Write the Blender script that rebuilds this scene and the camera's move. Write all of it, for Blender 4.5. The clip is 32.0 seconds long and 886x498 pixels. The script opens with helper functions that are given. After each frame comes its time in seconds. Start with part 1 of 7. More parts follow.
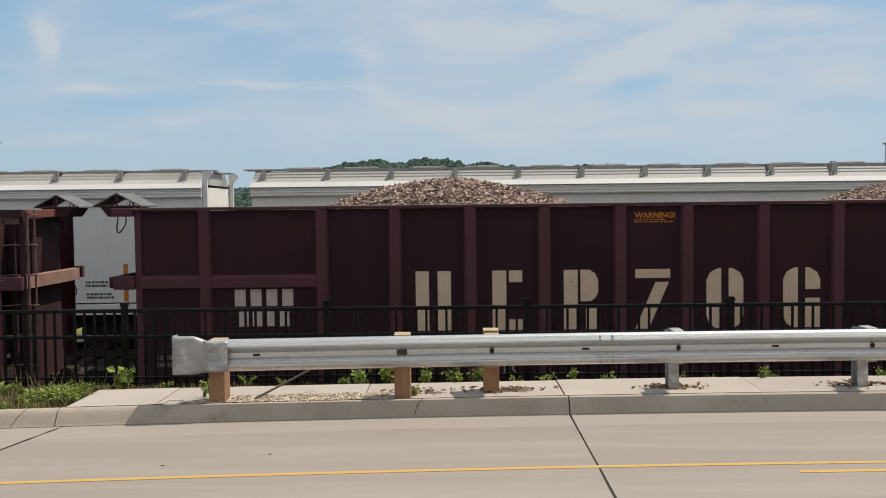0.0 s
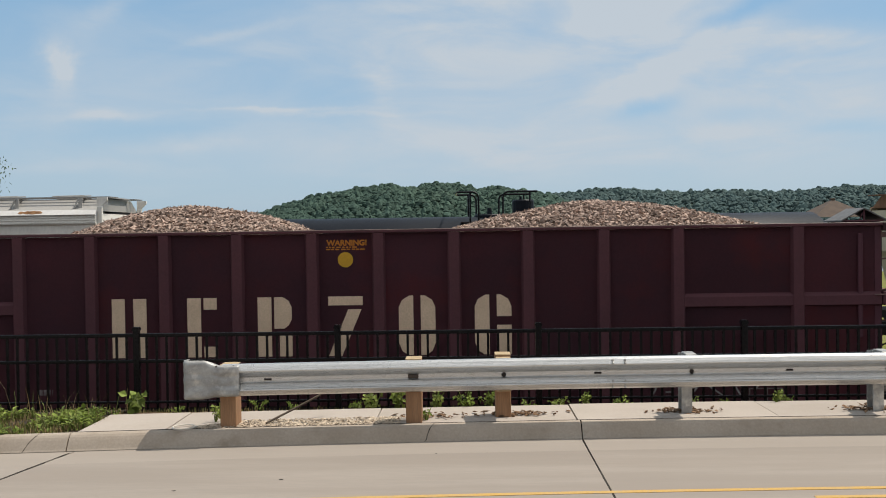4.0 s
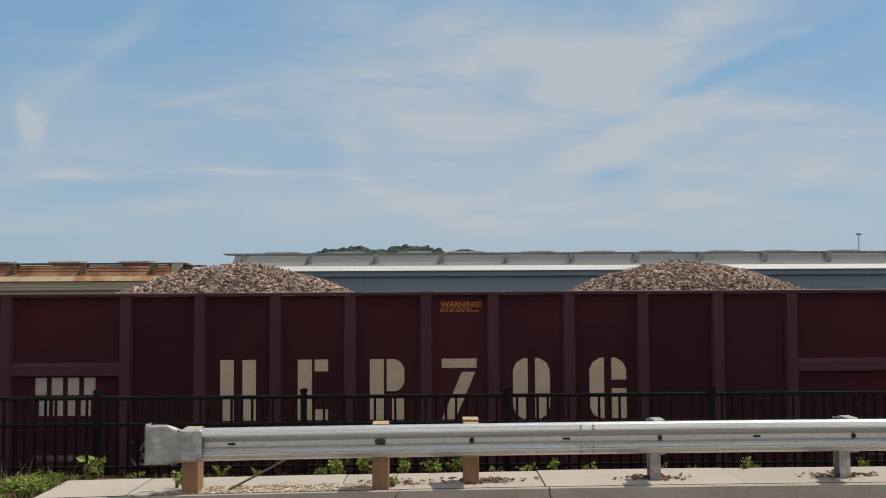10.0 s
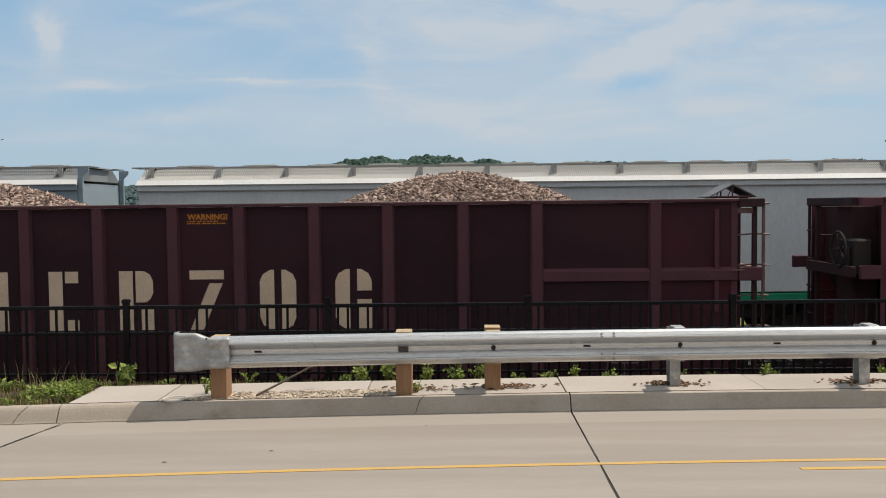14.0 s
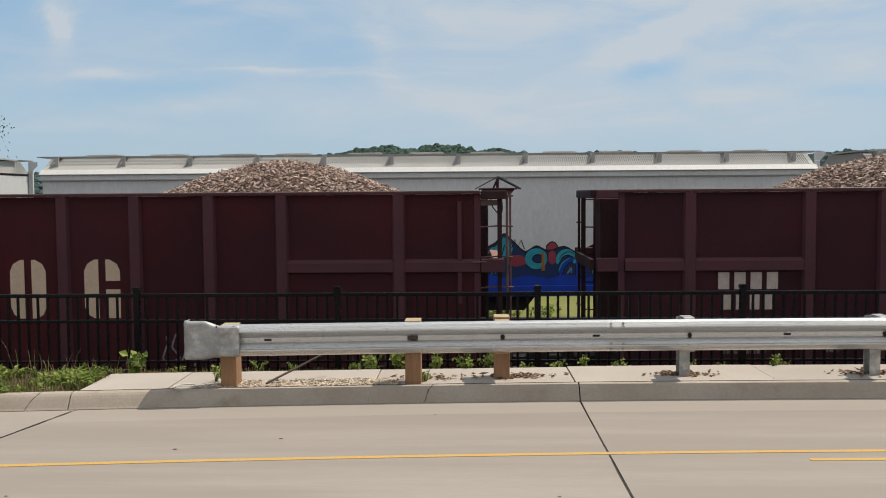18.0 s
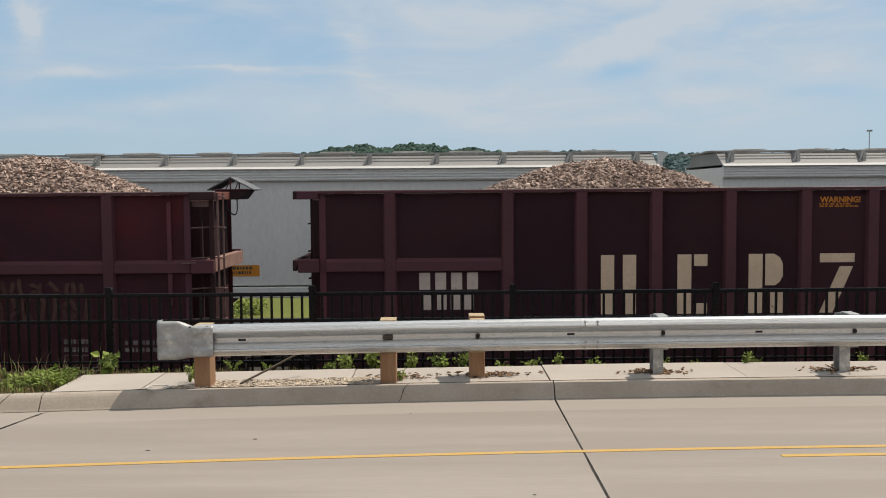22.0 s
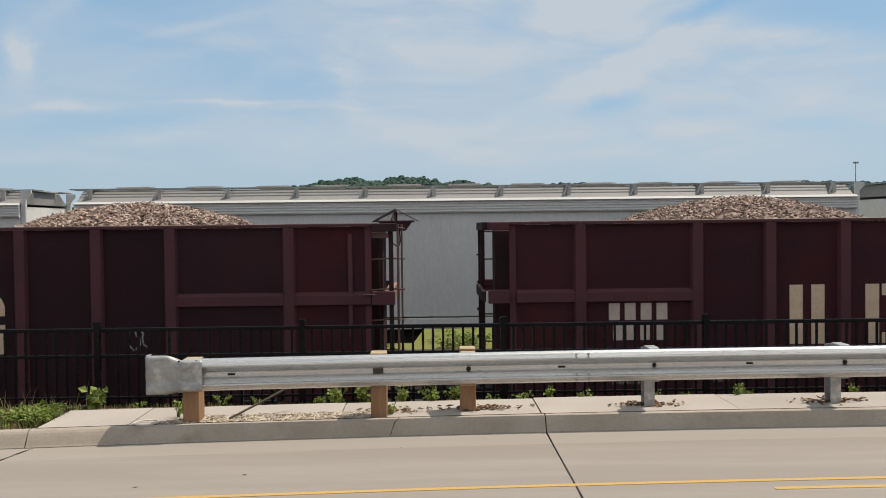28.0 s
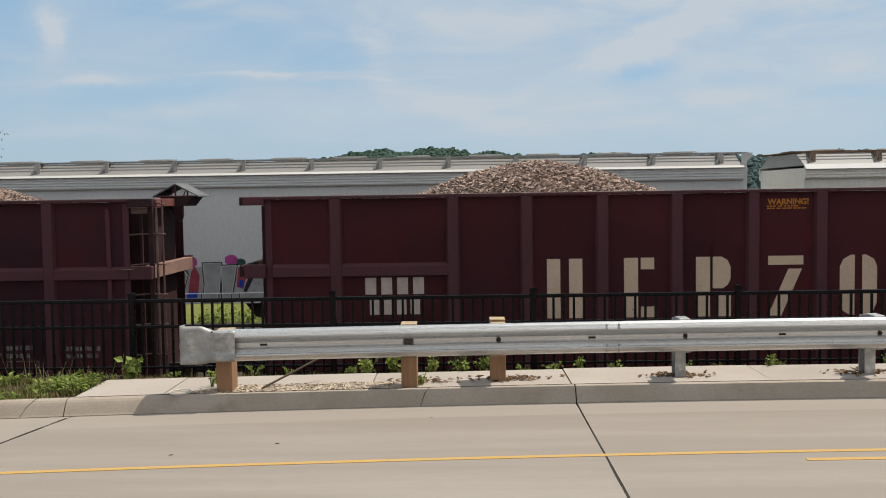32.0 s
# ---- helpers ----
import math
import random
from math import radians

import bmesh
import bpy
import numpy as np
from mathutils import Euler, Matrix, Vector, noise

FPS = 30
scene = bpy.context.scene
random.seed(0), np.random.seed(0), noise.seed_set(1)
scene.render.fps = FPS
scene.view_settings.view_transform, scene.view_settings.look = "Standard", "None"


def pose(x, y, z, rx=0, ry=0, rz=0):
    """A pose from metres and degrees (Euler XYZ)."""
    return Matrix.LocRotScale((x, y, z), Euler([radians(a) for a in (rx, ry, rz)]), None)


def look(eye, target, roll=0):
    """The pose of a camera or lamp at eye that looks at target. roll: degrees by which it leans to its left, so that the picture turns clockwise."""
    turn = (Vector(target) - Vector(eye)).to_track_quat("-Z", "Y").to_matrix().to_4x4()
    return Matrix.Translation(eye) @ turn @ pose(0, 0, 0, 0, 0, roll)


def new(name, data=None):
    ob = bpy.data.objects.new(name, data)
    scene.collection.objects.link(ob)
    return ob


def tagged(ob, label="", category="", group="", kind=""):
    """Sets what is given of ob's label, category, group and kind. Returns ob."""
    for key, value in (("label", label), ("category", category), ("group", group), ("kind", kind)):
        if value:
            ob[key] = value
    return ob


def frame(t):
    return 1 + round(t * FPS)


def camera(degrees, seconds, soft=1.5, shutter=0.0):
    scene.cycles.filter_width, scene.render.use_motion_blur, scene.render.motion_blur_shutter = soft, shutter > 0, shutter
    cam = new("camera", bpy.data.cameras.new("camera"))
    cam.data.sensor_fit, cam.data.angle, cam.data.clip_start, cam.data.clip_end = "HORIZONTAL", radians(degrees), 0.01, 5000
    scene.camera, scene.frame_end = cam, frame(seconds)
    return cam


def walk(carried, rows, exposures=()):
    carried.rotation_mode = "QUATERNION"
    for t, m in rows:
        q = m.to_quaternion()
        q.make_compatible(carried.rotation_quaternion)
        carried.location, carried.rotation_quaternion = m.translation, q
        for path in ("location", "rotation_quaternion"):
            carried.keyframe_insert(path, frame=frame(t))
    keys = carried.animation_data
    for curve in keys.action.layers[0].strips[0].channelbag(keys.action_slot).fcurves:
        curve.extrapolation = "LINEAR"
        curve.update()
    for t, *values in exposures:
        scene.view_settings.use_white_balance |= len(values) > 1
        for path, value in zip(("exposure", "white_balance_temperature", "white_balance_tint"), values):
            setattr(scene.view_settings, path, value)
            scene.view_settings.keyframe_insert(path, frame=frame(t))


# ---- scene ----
import functools

cam = camera(52.0, 32.0, 1.0)
# seconds, yaw, pitch, roll in degrees of a camera that is held by hand at one spot
PATH = [
    (0, 0.80, -2.60, -0.66), (0.5, 0.96, -2.31, -0.58), (1, 1.49, -1.98, -0.66), (1.5, 1.58, -1.70, -0.86),
    (2, 1.43, -1.49, -0.78), (2.5, 1.55, -1.30, -0.76), (3, 1.62, -1.12, -0.85), (3.5, 1.62, -1.07, -0.85),
    (5.5, 0.77, -1.20, -0.78), (6, 0.91, -0.75, -0.82), (6.5, 1.05, -0.34, -0.91), (7, 1.06, -0.12, -0.85),
    (7.5, 1.06, -0.17, -0.85), (8, 0.92, -0.01, -0.70), (8.5, 0.54, 0.50, -0.60), (9, -0.08, 1.17, -0.48),
    (9.5, -0.39, 1.61, -0.33), (10, -0.51, 2.89, -0.34), (10.2, -0.51, 3.01, -0.34), (10.4, -0.46, 1.39, -0.34),
    (10.5, -0.43, -0.38, -0.49), (11, 0.14, -1.09, -0.39), (11.5, 0.58, -0.82, -0.48), (12, 0.66, -1.18, -0.49),
    (12.5, 0.53, -1.87, -0.49), (13, 0.67, -2.32, -0.58), (13.5, 0.81, -2.58, -0.61), (15.5, 1.27, -3.32, -0.60),
    (16, 1.44, -3.49, -0.58), (16.5, 1.45, -3.61, -0.59), (17, 1.44, -3.61, -0.52), (17.5, 1.44, -3.47, -0.48),
    (18, 1.51, -3.46, -0.45), (18.5, 1.54, -3.74, -0.41), (19, 1.59, -4.01, -0.39), (19.5, 1.53, -4.08, -0.38),
    (20, 1.59, -3.99, -0.54), (20.5, 1.33, -4.40, -0.71), (21, 0.71, -4.08, -0.58), (21.5, 0.22, -3.67, -0.47),
    (22, -0.07, -3.53, -0.46), (22.5, -0.16, -3.25, -0.64), (23, -0.27, -2.87, -0.78), (23.5, -0.36, -2.96, -0.68),
    (24, -0.90, -3.02, -0.63), (24.5, -1.27, -2.98, -0.56), (25, -1.19, -3.04, -0.42), (25.5, -1.33, -2.94, -0.45),
    (26, -1.38, -2.77, -0.40), (26.5, -1.37, -2.56, -0.34), (28.5, -0.40, -1.33, -0.75), (29, -0.07, -1.69, -0.81),
    (29.5, 0.34, -2.02, -0.96), (30, 0.49, -2.27, -0.78), (30.5, 0.68, -2.47, -0.73), (31, 0.96, -2.93, -0.79),
    (31.5, 1.08, -3.11, -0.81), (32, 1.20, -3.27, -0.90),
]

EYE_Z = 2.0


def aim(yaw, pitch, roll):
    a, b = radians(yaw), radians(pitch)
    target = (-math.sin(a) * math.cos(b), math.cos(a) * math.cos(b), EYE_Z + math.sin(b))
    return look((0, 0, EYE_Z), target, roll)


walk(cam, [(t, aim(yaw, pitch, roll)) for t, yaw, pitch, roll in PATH], exposures=[(0, 0.0), (7.5, 0.0), (8.5, -0.08), (9, -0.13), (10, -0.21), (10.5, -0.10), (11, -0.01), (12, 0.0), (32, 0.0)])

# ---------------------------------------------------------------- sky and sun
SUN_AZ, SUN_EL = radians(65), radians(60.5)   # azimuth from +y towards +x
sun_data = bpy.data.lights.new("sun", "SUN")
sun_data.energy, sun_data.angle, sun_data.color = 4.2, radians(0.6), (1.0, 0.93, 0.83)
sun = new("sun", sun_data)
sun.matrix_world = look((30, 30, 60), (30 - math.sin(SUN_AZ) * math.cos(SUN_EL), 30 - math.cos(SUN_AZ) * math.cos(SUN_EL), 60 - math.sin(SUN_EL)))

world = bpy.data.worlds.new("sky")
scene.world = world
world.use_nodes = True
wt = world.node_tree
wt.nodes.clear()


def wn(kind, **values):
    n = wt.nodes.new(kind)
    for k, v in values.items():
        n.inputs[k.replace("_", " ")].default_value = v
    return n


def wmath(op, a, b=0.0):
    n = wt.nodes.new("ShaderNodeMath")
    n.operation = op
    for k, v in enumerate((a, b)):
        if isinstance(v, (int, float)):
            n.inputs[k].default_value = v
        else:
            wt.links.new(v, n.inputs[k])
    return n.outputs[0]


def wvec(op, a, b):
    n = wt.nodes.new("ShaderNodeVectorMath")
    n.operation = op
    for k, v in enumerate((a, b)):
        if isinstance(v, tuple):
            n.inputs[k].default_value = v
        else:
            wt.links.new(v, n.inputs[k])
    return n


def wmix(f, a, b):
    n = wt.nodes.new("ShaderNodeMix")
    n.data_type = "RGBA"
    for sock, v in ((n.inputs["Factor"], f), (n.inputs[6], a), (n.inputs[7], b)):
        if isinstance(v, (int, float)):
            sock.default_value = v
        elif isinstance(v, tuple):
            sock.default_value = (*v, 1)
        else:
            wt.links.new(v, sock)
    return n.outputs[2]


def wrange(v, lo, hi, a=0.0, b=1.0):
    n = wt.nodes.new("ShaderNodeMapRange")
    n.interpolation_type = "SMOOTHSTEP"
    for k, x in (("From Min", lo), ("From Max", hi), ("To Min", a), ("To Max", b)):
        n.inputs[k].default_value = x
    wt.links.new(v, n.inputs["Value"])
    return n.outputs["Result"]


def wnoise(vec, scale, detail, rough, distort=0.0, out="Fac"):
    n = wt.nodes.new("ShaderNodeTexNoise")
    for k, x in (("Scale", scale), ("Detail", detail), ("Roughness", rough), ("Distortion", distort)):
        n.inputs[k].default_value = x
    wt.links.new(vec, n.inputs["Vector"])
    return n.outputs[out]


sky = wt.nodes.new("ShaderNodeTexSky")
sky.sky_type, sky.sun_disc = "NISHITA", False
sky.sun_elevation, sky.sun_rotation = SUN_EL, SUN_AZ
sky.air_density, sky.dust_density, sky.ozone_density = 1.0, 1.2, 1.6
coord = wt.nodes.new("ShaderNodeTexCoord").outputs["Generated"]
sep = wt.nodes.new("ShaderNodeSeparateXYZ")
wt.links.new(coord, sep.inputs[0])
# a hazy summer sky: pale over the horizon, deeper blue higher up
haze = wmix(wrange(sep.outputs["Z"], 0.0, 0.30), (4.12, 5.75, 7.25), (2.50, 4.72, 7.10))
base = wmix(0.75, sky.outputs["Color"], haze)
# directions as a plane in front of the place: across and up
ahead = wmath("MAXIMUM", sep.outputs["Y"], 0.08)
flat = wt.nodes.new("ShaderNodeCombineXYZ")
wt.links.new(wmath("DIVIDE", sep.outputs["X"], ahead), flat.inputs[0])
wt.links.new(wmath("DIVIDE", sep.outputs["Z"], ahead), flat.inputs[1])
warp = wvec("SUBTRACT", wnoise(flat.outputs[0], 9.0, 5.0, 0.6, 0.0, "Color"), (0.5, 0.5, 0.5)).outputs[0]
warped = wvec("ADD", flat.outputs[0], wvec("MULTIPLY", warp, (0.09, 0.028, 0.0)).outputs[0]).outputs[0]
# long soft banks and streaks of high cloud: across, up, slant, half length, half width, thickness
CLOUDS = [
    (-0.454, 0.191, -89.4, 0.026, 0.013, 0.90), (-0.198, 0.136, -0.9, 0.078, 0.002, 0.55), (-0.400, 0.139, 0.6, 0.034, 0.005, 0.50),
    (-0.305, 0.100, 1.6, 0.059, 0.007, 0.50), (-0.424, 0.081, -1.4, 0.093, 0.009, 0.40), (-0.099, 0.159, -57.4, 0.050, 0.019, 0.50),
    (-0.024, 0.207, -9.4, 0.131, 0.059, 0.45), (0.204, 0.165, 24.6, 0.118, 0.020, 0.85), (0.363, 0.204, -2.4, 0.124, 0.015, 0.90),
    (0.203, 0.091, -1.4, 0.218, 0.032, 0.75), (0.425, 0.128, -7.4, 0.100, 0.020, 0.50), (0.000, 0.090, 0.6, 0.162, 0.034, 0.35),
    (-0.234, 0.197, 10.6, 0.081, 0.012, 0.30), (0.234, 0.271, 25.6, 0.137, 0.028, 0.80), (0.038, 0.285, -14.4, 0.162, 0.037, 0.50), (-0.369, 0.273, 35.6, 0.075, 0.012, 0.35), (0.36, 0.155, -3.0, 0.20, 0.040, 0.40),
    (0.13, 0.250, 6.0, 0.26, 0.075, 0.35), (-0.05, 0.18, -40.0, 0.09, 0.045, 0.25),
    # clear gaps, where the blue shows through
    (0.192, 0.131, 14.0, 0.036, 0.0095, -0.75), (0.292, 0.120, 4.0, 0.050, 0.011, -0.45), (0.285, 0.226, 24.0, 0.085, 0.010, -0.45), (0.415, 0.283, 24.0, 0.080, 0.013, -0.45),
    (0.105, 0.235, 30.0, 0.060, 0.016, -0.25), (-0.36, 0.118, 3.0, 0.10, 0.009, -0.25), (0.44, 0.105, -4.0, 0.06, 0.008, -0.35),
    # thin bright streaks
    (-0.14, 0.131, -2.0, 0.085, 0.0028, 0.45), (-0.41, 0.134, 1.0, 0.06, 0.0035, 0.40), (0.34, 0.262, 22.0, 0.11, 0.009, 0.45), (0.42, 0.178, 4.0, 0.09, 0.008, 0.40), (0.16, 0.272, 8.0, 0.07, 0.008, 0.30), (-0.25, 0.222, 14.0, 0.07, 0.006, 0.30),
]
total = None
for across, up, slant, length, width, thick in CLOUDS:
    m = wt.nodes.new("ShaderNodeMapping")
    m.vector_type = "TEXTURE"
    m.inputs["Location"].default_value, m.inputs["Rotation"].default_value, m.inputs["Scale"].default_value = (across, up, 0), (0, 0, radians(slant)), (length, width, 1)
    wt.links.new(warped, m.inputs["Vector"])
    d = wvec("DOT_PRODUCT", m.outputs[0], m.outputs[0]).outputs["Value"]
    one = wmath("MULTIPLY", wmath("EXPONENT", wmath("MULTIPLY", d, -0.9)), thick)
    total = one if total is None else wmath("ADD", total, one)
wisp_place = wt.nodes.new("ShaderNodeMapping")
wisp_place.inputs["Scale"].default_value, wisp_place.inputs["Rotation"].default_value = (1.0, 1.0, 3.6), (0, radians(12), 0)
wt.links.new(coord, wisp_place.inputs["Vector"])
wisps = wnoise(wisp_place.outputs[0], 5.5, 8.0, 0.6, 0.5)
veil = wrange(wnoise(wisp_place.outputs[0], 1.9, 5.0, 0.5, 0.3), 0.36, 0.72, 0.0, 0.55)
total = wmath("MULTIPLY", total, wrange(wisps, 0.25, 0.7, 0.45, 1.25))
total = wmath("MINIMUM", wmath("ADD", total, wmath("MULTIPLY", veil, wrange(wisps, 0.3, 0.65, 0.25, 0.8))), 0.92)
total = wmath("MAXIMUM", total, 0.0)
# thin cloud closes in overhead and behind
total = wmath("MINIMUM", wmath("ADD", total, wrange(sep.outputs["Z"], 0.34, 0.72, 0.0, 0.8)), 0.92)
clouded = wmix(total, base, (5.48, 6.05, 6.62))
# a whiter, hazier sky over the town behind the camera
clouded = wmix(wrange(sep.outputs["Y"], 0.05, -0.45, 0.0, 0.7), clouded, (5.85, 6.0, 6.15))
# the bright haze round the sun
toward = wvec("DOT_PRODUCT", coord, (math.sin(SUN_AZ) * math.cos(SUN_EL), math.cos(SUN_AZ) * math.cos(SUN_EL), math.sin(SUN_EL))).outputs["Value"]
glow = wmath("POWER", wmath("MAXIMUM", toward, 0.0), 14.0)
bright = wmix(wmath("MULTIPLY", glow, 0.8), clouded, (15.0, 14.2, 13.0))
back = wn("ShaderNodeBackground", Strength=0.10)
wout = wt.nodes.new("ShaderNodeOutputWorld")
wt.links.new(bright, back.inputs["Color"])
wt.links.new(back.outputs[0], wout.inputs[0])


# ---------------------------------------------------------------- materials
def surface(name, base, rough=0.6, metal=0.0, second=None, scale=3.0, amount=0.5, fine=40.0, fine_amount=0.25,
            bump=0.15, depth=0.004, stretch=(1, 1, 1), island=0.0, piece=0.0, third=None, third_scale=1.2, third_lo=0.55, third_hi=0.7, spec=0.5):
    """A painted, stony or metal surface: two scales of variation, an optional stain colour and fine relief."""
    m = bpy.data.materials.new(name)
    m.use_nodes = True
    nt = m.node_tree
    bsdf = nt.nodes["Principled BSDF"]
    bsdf.inputs["Roughness"].default_value, bsdf.inputs["Metallic"].default_value = rough, metal
    bsdf.inputs["Specular IOR Level"].default_value = spec
    link = nt.links.new
    coord = nt.nodes.new("ShaderNodeTexCoord")
    place = nt.nodes.new("ShaderNodeMapping")
    place.inputs["Scale"].default_value = stretch
    link(coord.outputs["Object"], place.inputs["Vector"])
    info = nt.nodes.new("ShaderNodeObjectInfo")
    shift = nt.nodes.new("ShaderNodeVectorMath")
    shift.operation = "ADD"
    mult = nt.nodes.new("ShaderNodeMath")
    mult.operation, mult.inputs[1].default_value = "MULTIPLY", 37.0
    link(info.outputs["Random"], mult.inputs[0])
    link(place.outputs[0], shift.inputs[0])
    link(mult.outputs[0], shift.inputs[1])

    def tex(s, detail=6.0, rough_=0.6):
        n = nt.nodes.new("ShaderNodeTexNoise")
        n.inputs["Scale"].default_value, n.inputs["Detail"].default_value, n.inputs["Roughness"].default_value = s, detail, rough_
        link(shift.outputs[0], n.inputs["Vector"])
        return n.outputs["Fac"]

    def blend(kind, f, a, b):
        n = nt.nodes.new("ShaderNodeMix")
        n.data_type, n.blend_type = "RGBA", kind
        for sock, v in ((n.inputs["Factor"], f), (n.inputs[6], a), (n.inputs[7], b)):
            if isinstance(v, (int, float)):
                sock.default_value = v
            elif isinstance(v, tuple):
                sock.default_value = (*v, 1) if len(v) == 3 else v
            else:
                link(v, sock)
        return n.outputs[2]

    def remap(v, lo, hi, to0=0.0, to1=1.0):
        n = nt.nodes.new("ShaderNodeMapRange")
        n.interpolation_type = "SMOOTHSTEP"
        for k, x in (("From Min", lo), ("From Max", hi), ("To Min", to0), ("To Max", to1)):
            n.inputs[k].default_value = x
        link(v, n.inputs["Value"])
        return n.outputs["Result"]

    second = second or tuple(c * 0.6 for c in base)
    colour = blend("MIX", remap(tex(scale), 0.3, 0.7, 0, amount), base, second)
    grain = tex(fine, 4.0, 0.7)
    colour = blend("MULTIPLY", fine_amount, colour, remap_colour(nt, link, grain))
    if third:
        colour = blend("MIX", remap(tex(third_scale, 8.0, 0.65), third_lo, third_hi), colour, third)
    for driver, much in (("island", island), ("piece", piece)):
        if much:
            src = nt.nodes.new("ShaderNodeNewGeometry").outputs["Random Per Island"] if driver == "island" else info.outputs["Random"]
            tone = nt.nodes.new("ShaderNodeMapRange")
            tone.inputs["To Min"].default_value, tone.inputs["To Max"].default_value = 1 - much, 1 + much
            link(src, tone.inputs["Value"])
            colour = blend("MULTIPLY", 1.0, colour, tone.outputs["Result"])
    link(colour, bsdf.inputs["Base Color"])
    link(remap(grain, 0.2, 0.8, max(rough - 0.1, 0.05), min(rough + 0.12, 1)), bsdf.inputs["Roughness"])
    if bump:
        b = nt.nodes.new("ShaderNodeBump")
        b.inputs["Strength"].default_value, b.inputs["Distance"].default_value = bump, depth
        link(grain, b.inputs["Height"])
        link(b.outputs[0], bsdf.inputs["Normal"])
    return m


def remap_colour(nt, link, value):
    n = nt.nodes.new("ShaderNodeMapRange")
    n.inputs["From Min"].default_value, n.inputs["From Max"].default_value = 0.3, 0.7
    n.inputs["To Min"].default_value, n.inputs["To Max"].default_value = 0.55, 1.25
    link(value, n.inputs["Value"])
    return n.outputs["Result"]


OXIDE = surface("oxide_red_paint", (0.112, 0.0405, 0.0500), 0.6, 0, (0.087, 0.0390, 0.0510), 0.55, 0.9, 28, 0.22, 0.10, third=(0.150, 0.0360, 0.0390), third_scale=0.42, third_lo=0.50, third_hi=0.76, piece=0.08, spec=0.12)
OXIDE_GREY = surface("slate_faded_oxide_paint", (0.082, 0.0375, 0.0450), 0.6, 0, (0.069, 0.0350, 0.0450), 0.55, 0.9, 28, 0.22, 0.10, third=(0.098, 0.0360, 0.0400), third_scale=0.42, third_lo=0.52, third_hi=0.78, piece=0.08, spec=0.12)
OXIDE_RED = surface("fresher_oxide_paint", (0.130, 0.0385, 0.0445), 0.6, 0, (0.101, 0.0355, 0.0440), 0.55, 0.9, 28, 0.22, 0.10, third=(0.165, 0.0360, 0.0385), third_scale=0.42, third_lo=0.50, third_hi=0.76, piece=0.08, spec=0.12)
OXIDE_DARK = surface("oxide_rib_paint", (0.106, 0.0410, 0.0480), 0.6, 0, (0.084, 0.0355, 0.0430), 1.2, 0.8, 28, 0.3, 0.12, spec=0.15)
# pale mottled oxide: the sun's highlight along the top edge, as colour
OXIDE_EDGE = surface("sunlit_oxide_edge", (0.26, 0.19, 0.165), 0.6, 0, (0.12, 0.065, 0.06), 4, 0.9, 40, 0.4)
# oxide with sunlight put into its colour, for the end beam towards the sun
OXIDE_LIT = surface("sunlit_oxide_paint", (0.33, 0.205, 0.16), 0.7, 0, (0.21, 0.105, 0.085), 3, 0.7, 40, 0.35, spec=0.2)
UNDER = surface("grimy_running_gear", (0.026, 0.022, 0.021), 0.8, 0, (0.05, 0.036, 0.028), 3, 0.6, 30, 0.4, spec=0.2)
WHEEL_STEEL = surface("wheel_steel", (0.12, 0.09, 0.07), 0.5, 0.6, (0.05, 0.04, 0.035), 5, 0.8, 40, 0.3)
LETTER = surface("cream_stencil_paint", (0.72, 0.535, 0.375), 0.7, 0, (0.61, 0.445, 0.31), 3, 0.7, 45, 0.35, third=(0.30, 0.17, 0.12), third_scale=9, third_lo=0.66, third_hi=0.72, spec=0.15)
STENCIL = surface("white_stencil_paint", (0.60, 0.49, 0.42), 0.7, 0, (0.44, 0.35, 0.30), 9, 0.6, 45, 0.35, spec=0.2)
DATA_PAINT = surface("worn_white_data_paint", (0.25, 0.21, 0.20), 0.7, 0, (0.09, 0.05, 0.05), 14, 0.8, 45, 0.35)
YELLOW_PAINT = surface("yellow_warning_paint", (0.56, 0.200, 0.030), 0.6, 0, (0.40, 0.15, 0.025), 6, 0.6, 45, 0.25, spec=0.2)
STONE = surface("crushed_ballast_stone", (0.375, 0.280, 0.228), 0.9, 0, (0.245, 0.174, 0.143), 2.0, 0.6, 60, 0.35, 0.3, island=0.60, spec=0.2)
GALV = surface("galvanised_steel", (0.70, 0.69, 0.67), 0.30, 0.72, (0.50, 0.49, 0.475), 5, 0.85, 60, 0.12, 0.05, stretch=(0.12, 1, 11), third=(0.38, 0.372, 0.36), third_scale=2.2, third_lo=0.54, third_hi=0.74)
GALV_DULL = surface("dull_galvanised_steel", (0.44, 0.435, 0.42), 0.5, 0.35, (0.28, 0.275, 0.265), 7, 0.9, 60, 0.3, 0.15, third=(0.56, 0.54, 0.50), third_scale=5, third_lo=0.52, third_hi=0.66, spec=0.35)
TIMBER = surface("treated_timber", (0.34, 0.19, 0.10), 0.8, 0, (0.24, 0.125, 0.06), 2.0, 0.8, 14, 0.5, 0.3, stretch=(6, 6, 0.6))
TIMBER_TOP = surface("cut_timber_end", (0.46, 0.35, 0.215), 0.85, 0, (0.34, 0.25, 0.15), 9, 0.7, 30, 0.4, 0.3, spec=0.2)
BLACK_IRON = surface("black_fence_paint", (0.0055, 0.0050, 0.0058), 0.26, 0, (0.0095, 0.009, 0.010), 6, 0.6, 50, 0.2, spec=0.16)
CONCRETE = surface("road_concrete", (0.316, 0.274, 0.235), 0.85, 0, (0.232, 0.199, 0.168), 1.1, 0.9, 60, 0.22, 0.25, piece=0.02, stretch=(0.10, 1, 1), third=(0.262, 0.224, 0.190), third_scale=2.2, third_lo=0.45, third_hi=0.66, spec=0.25)
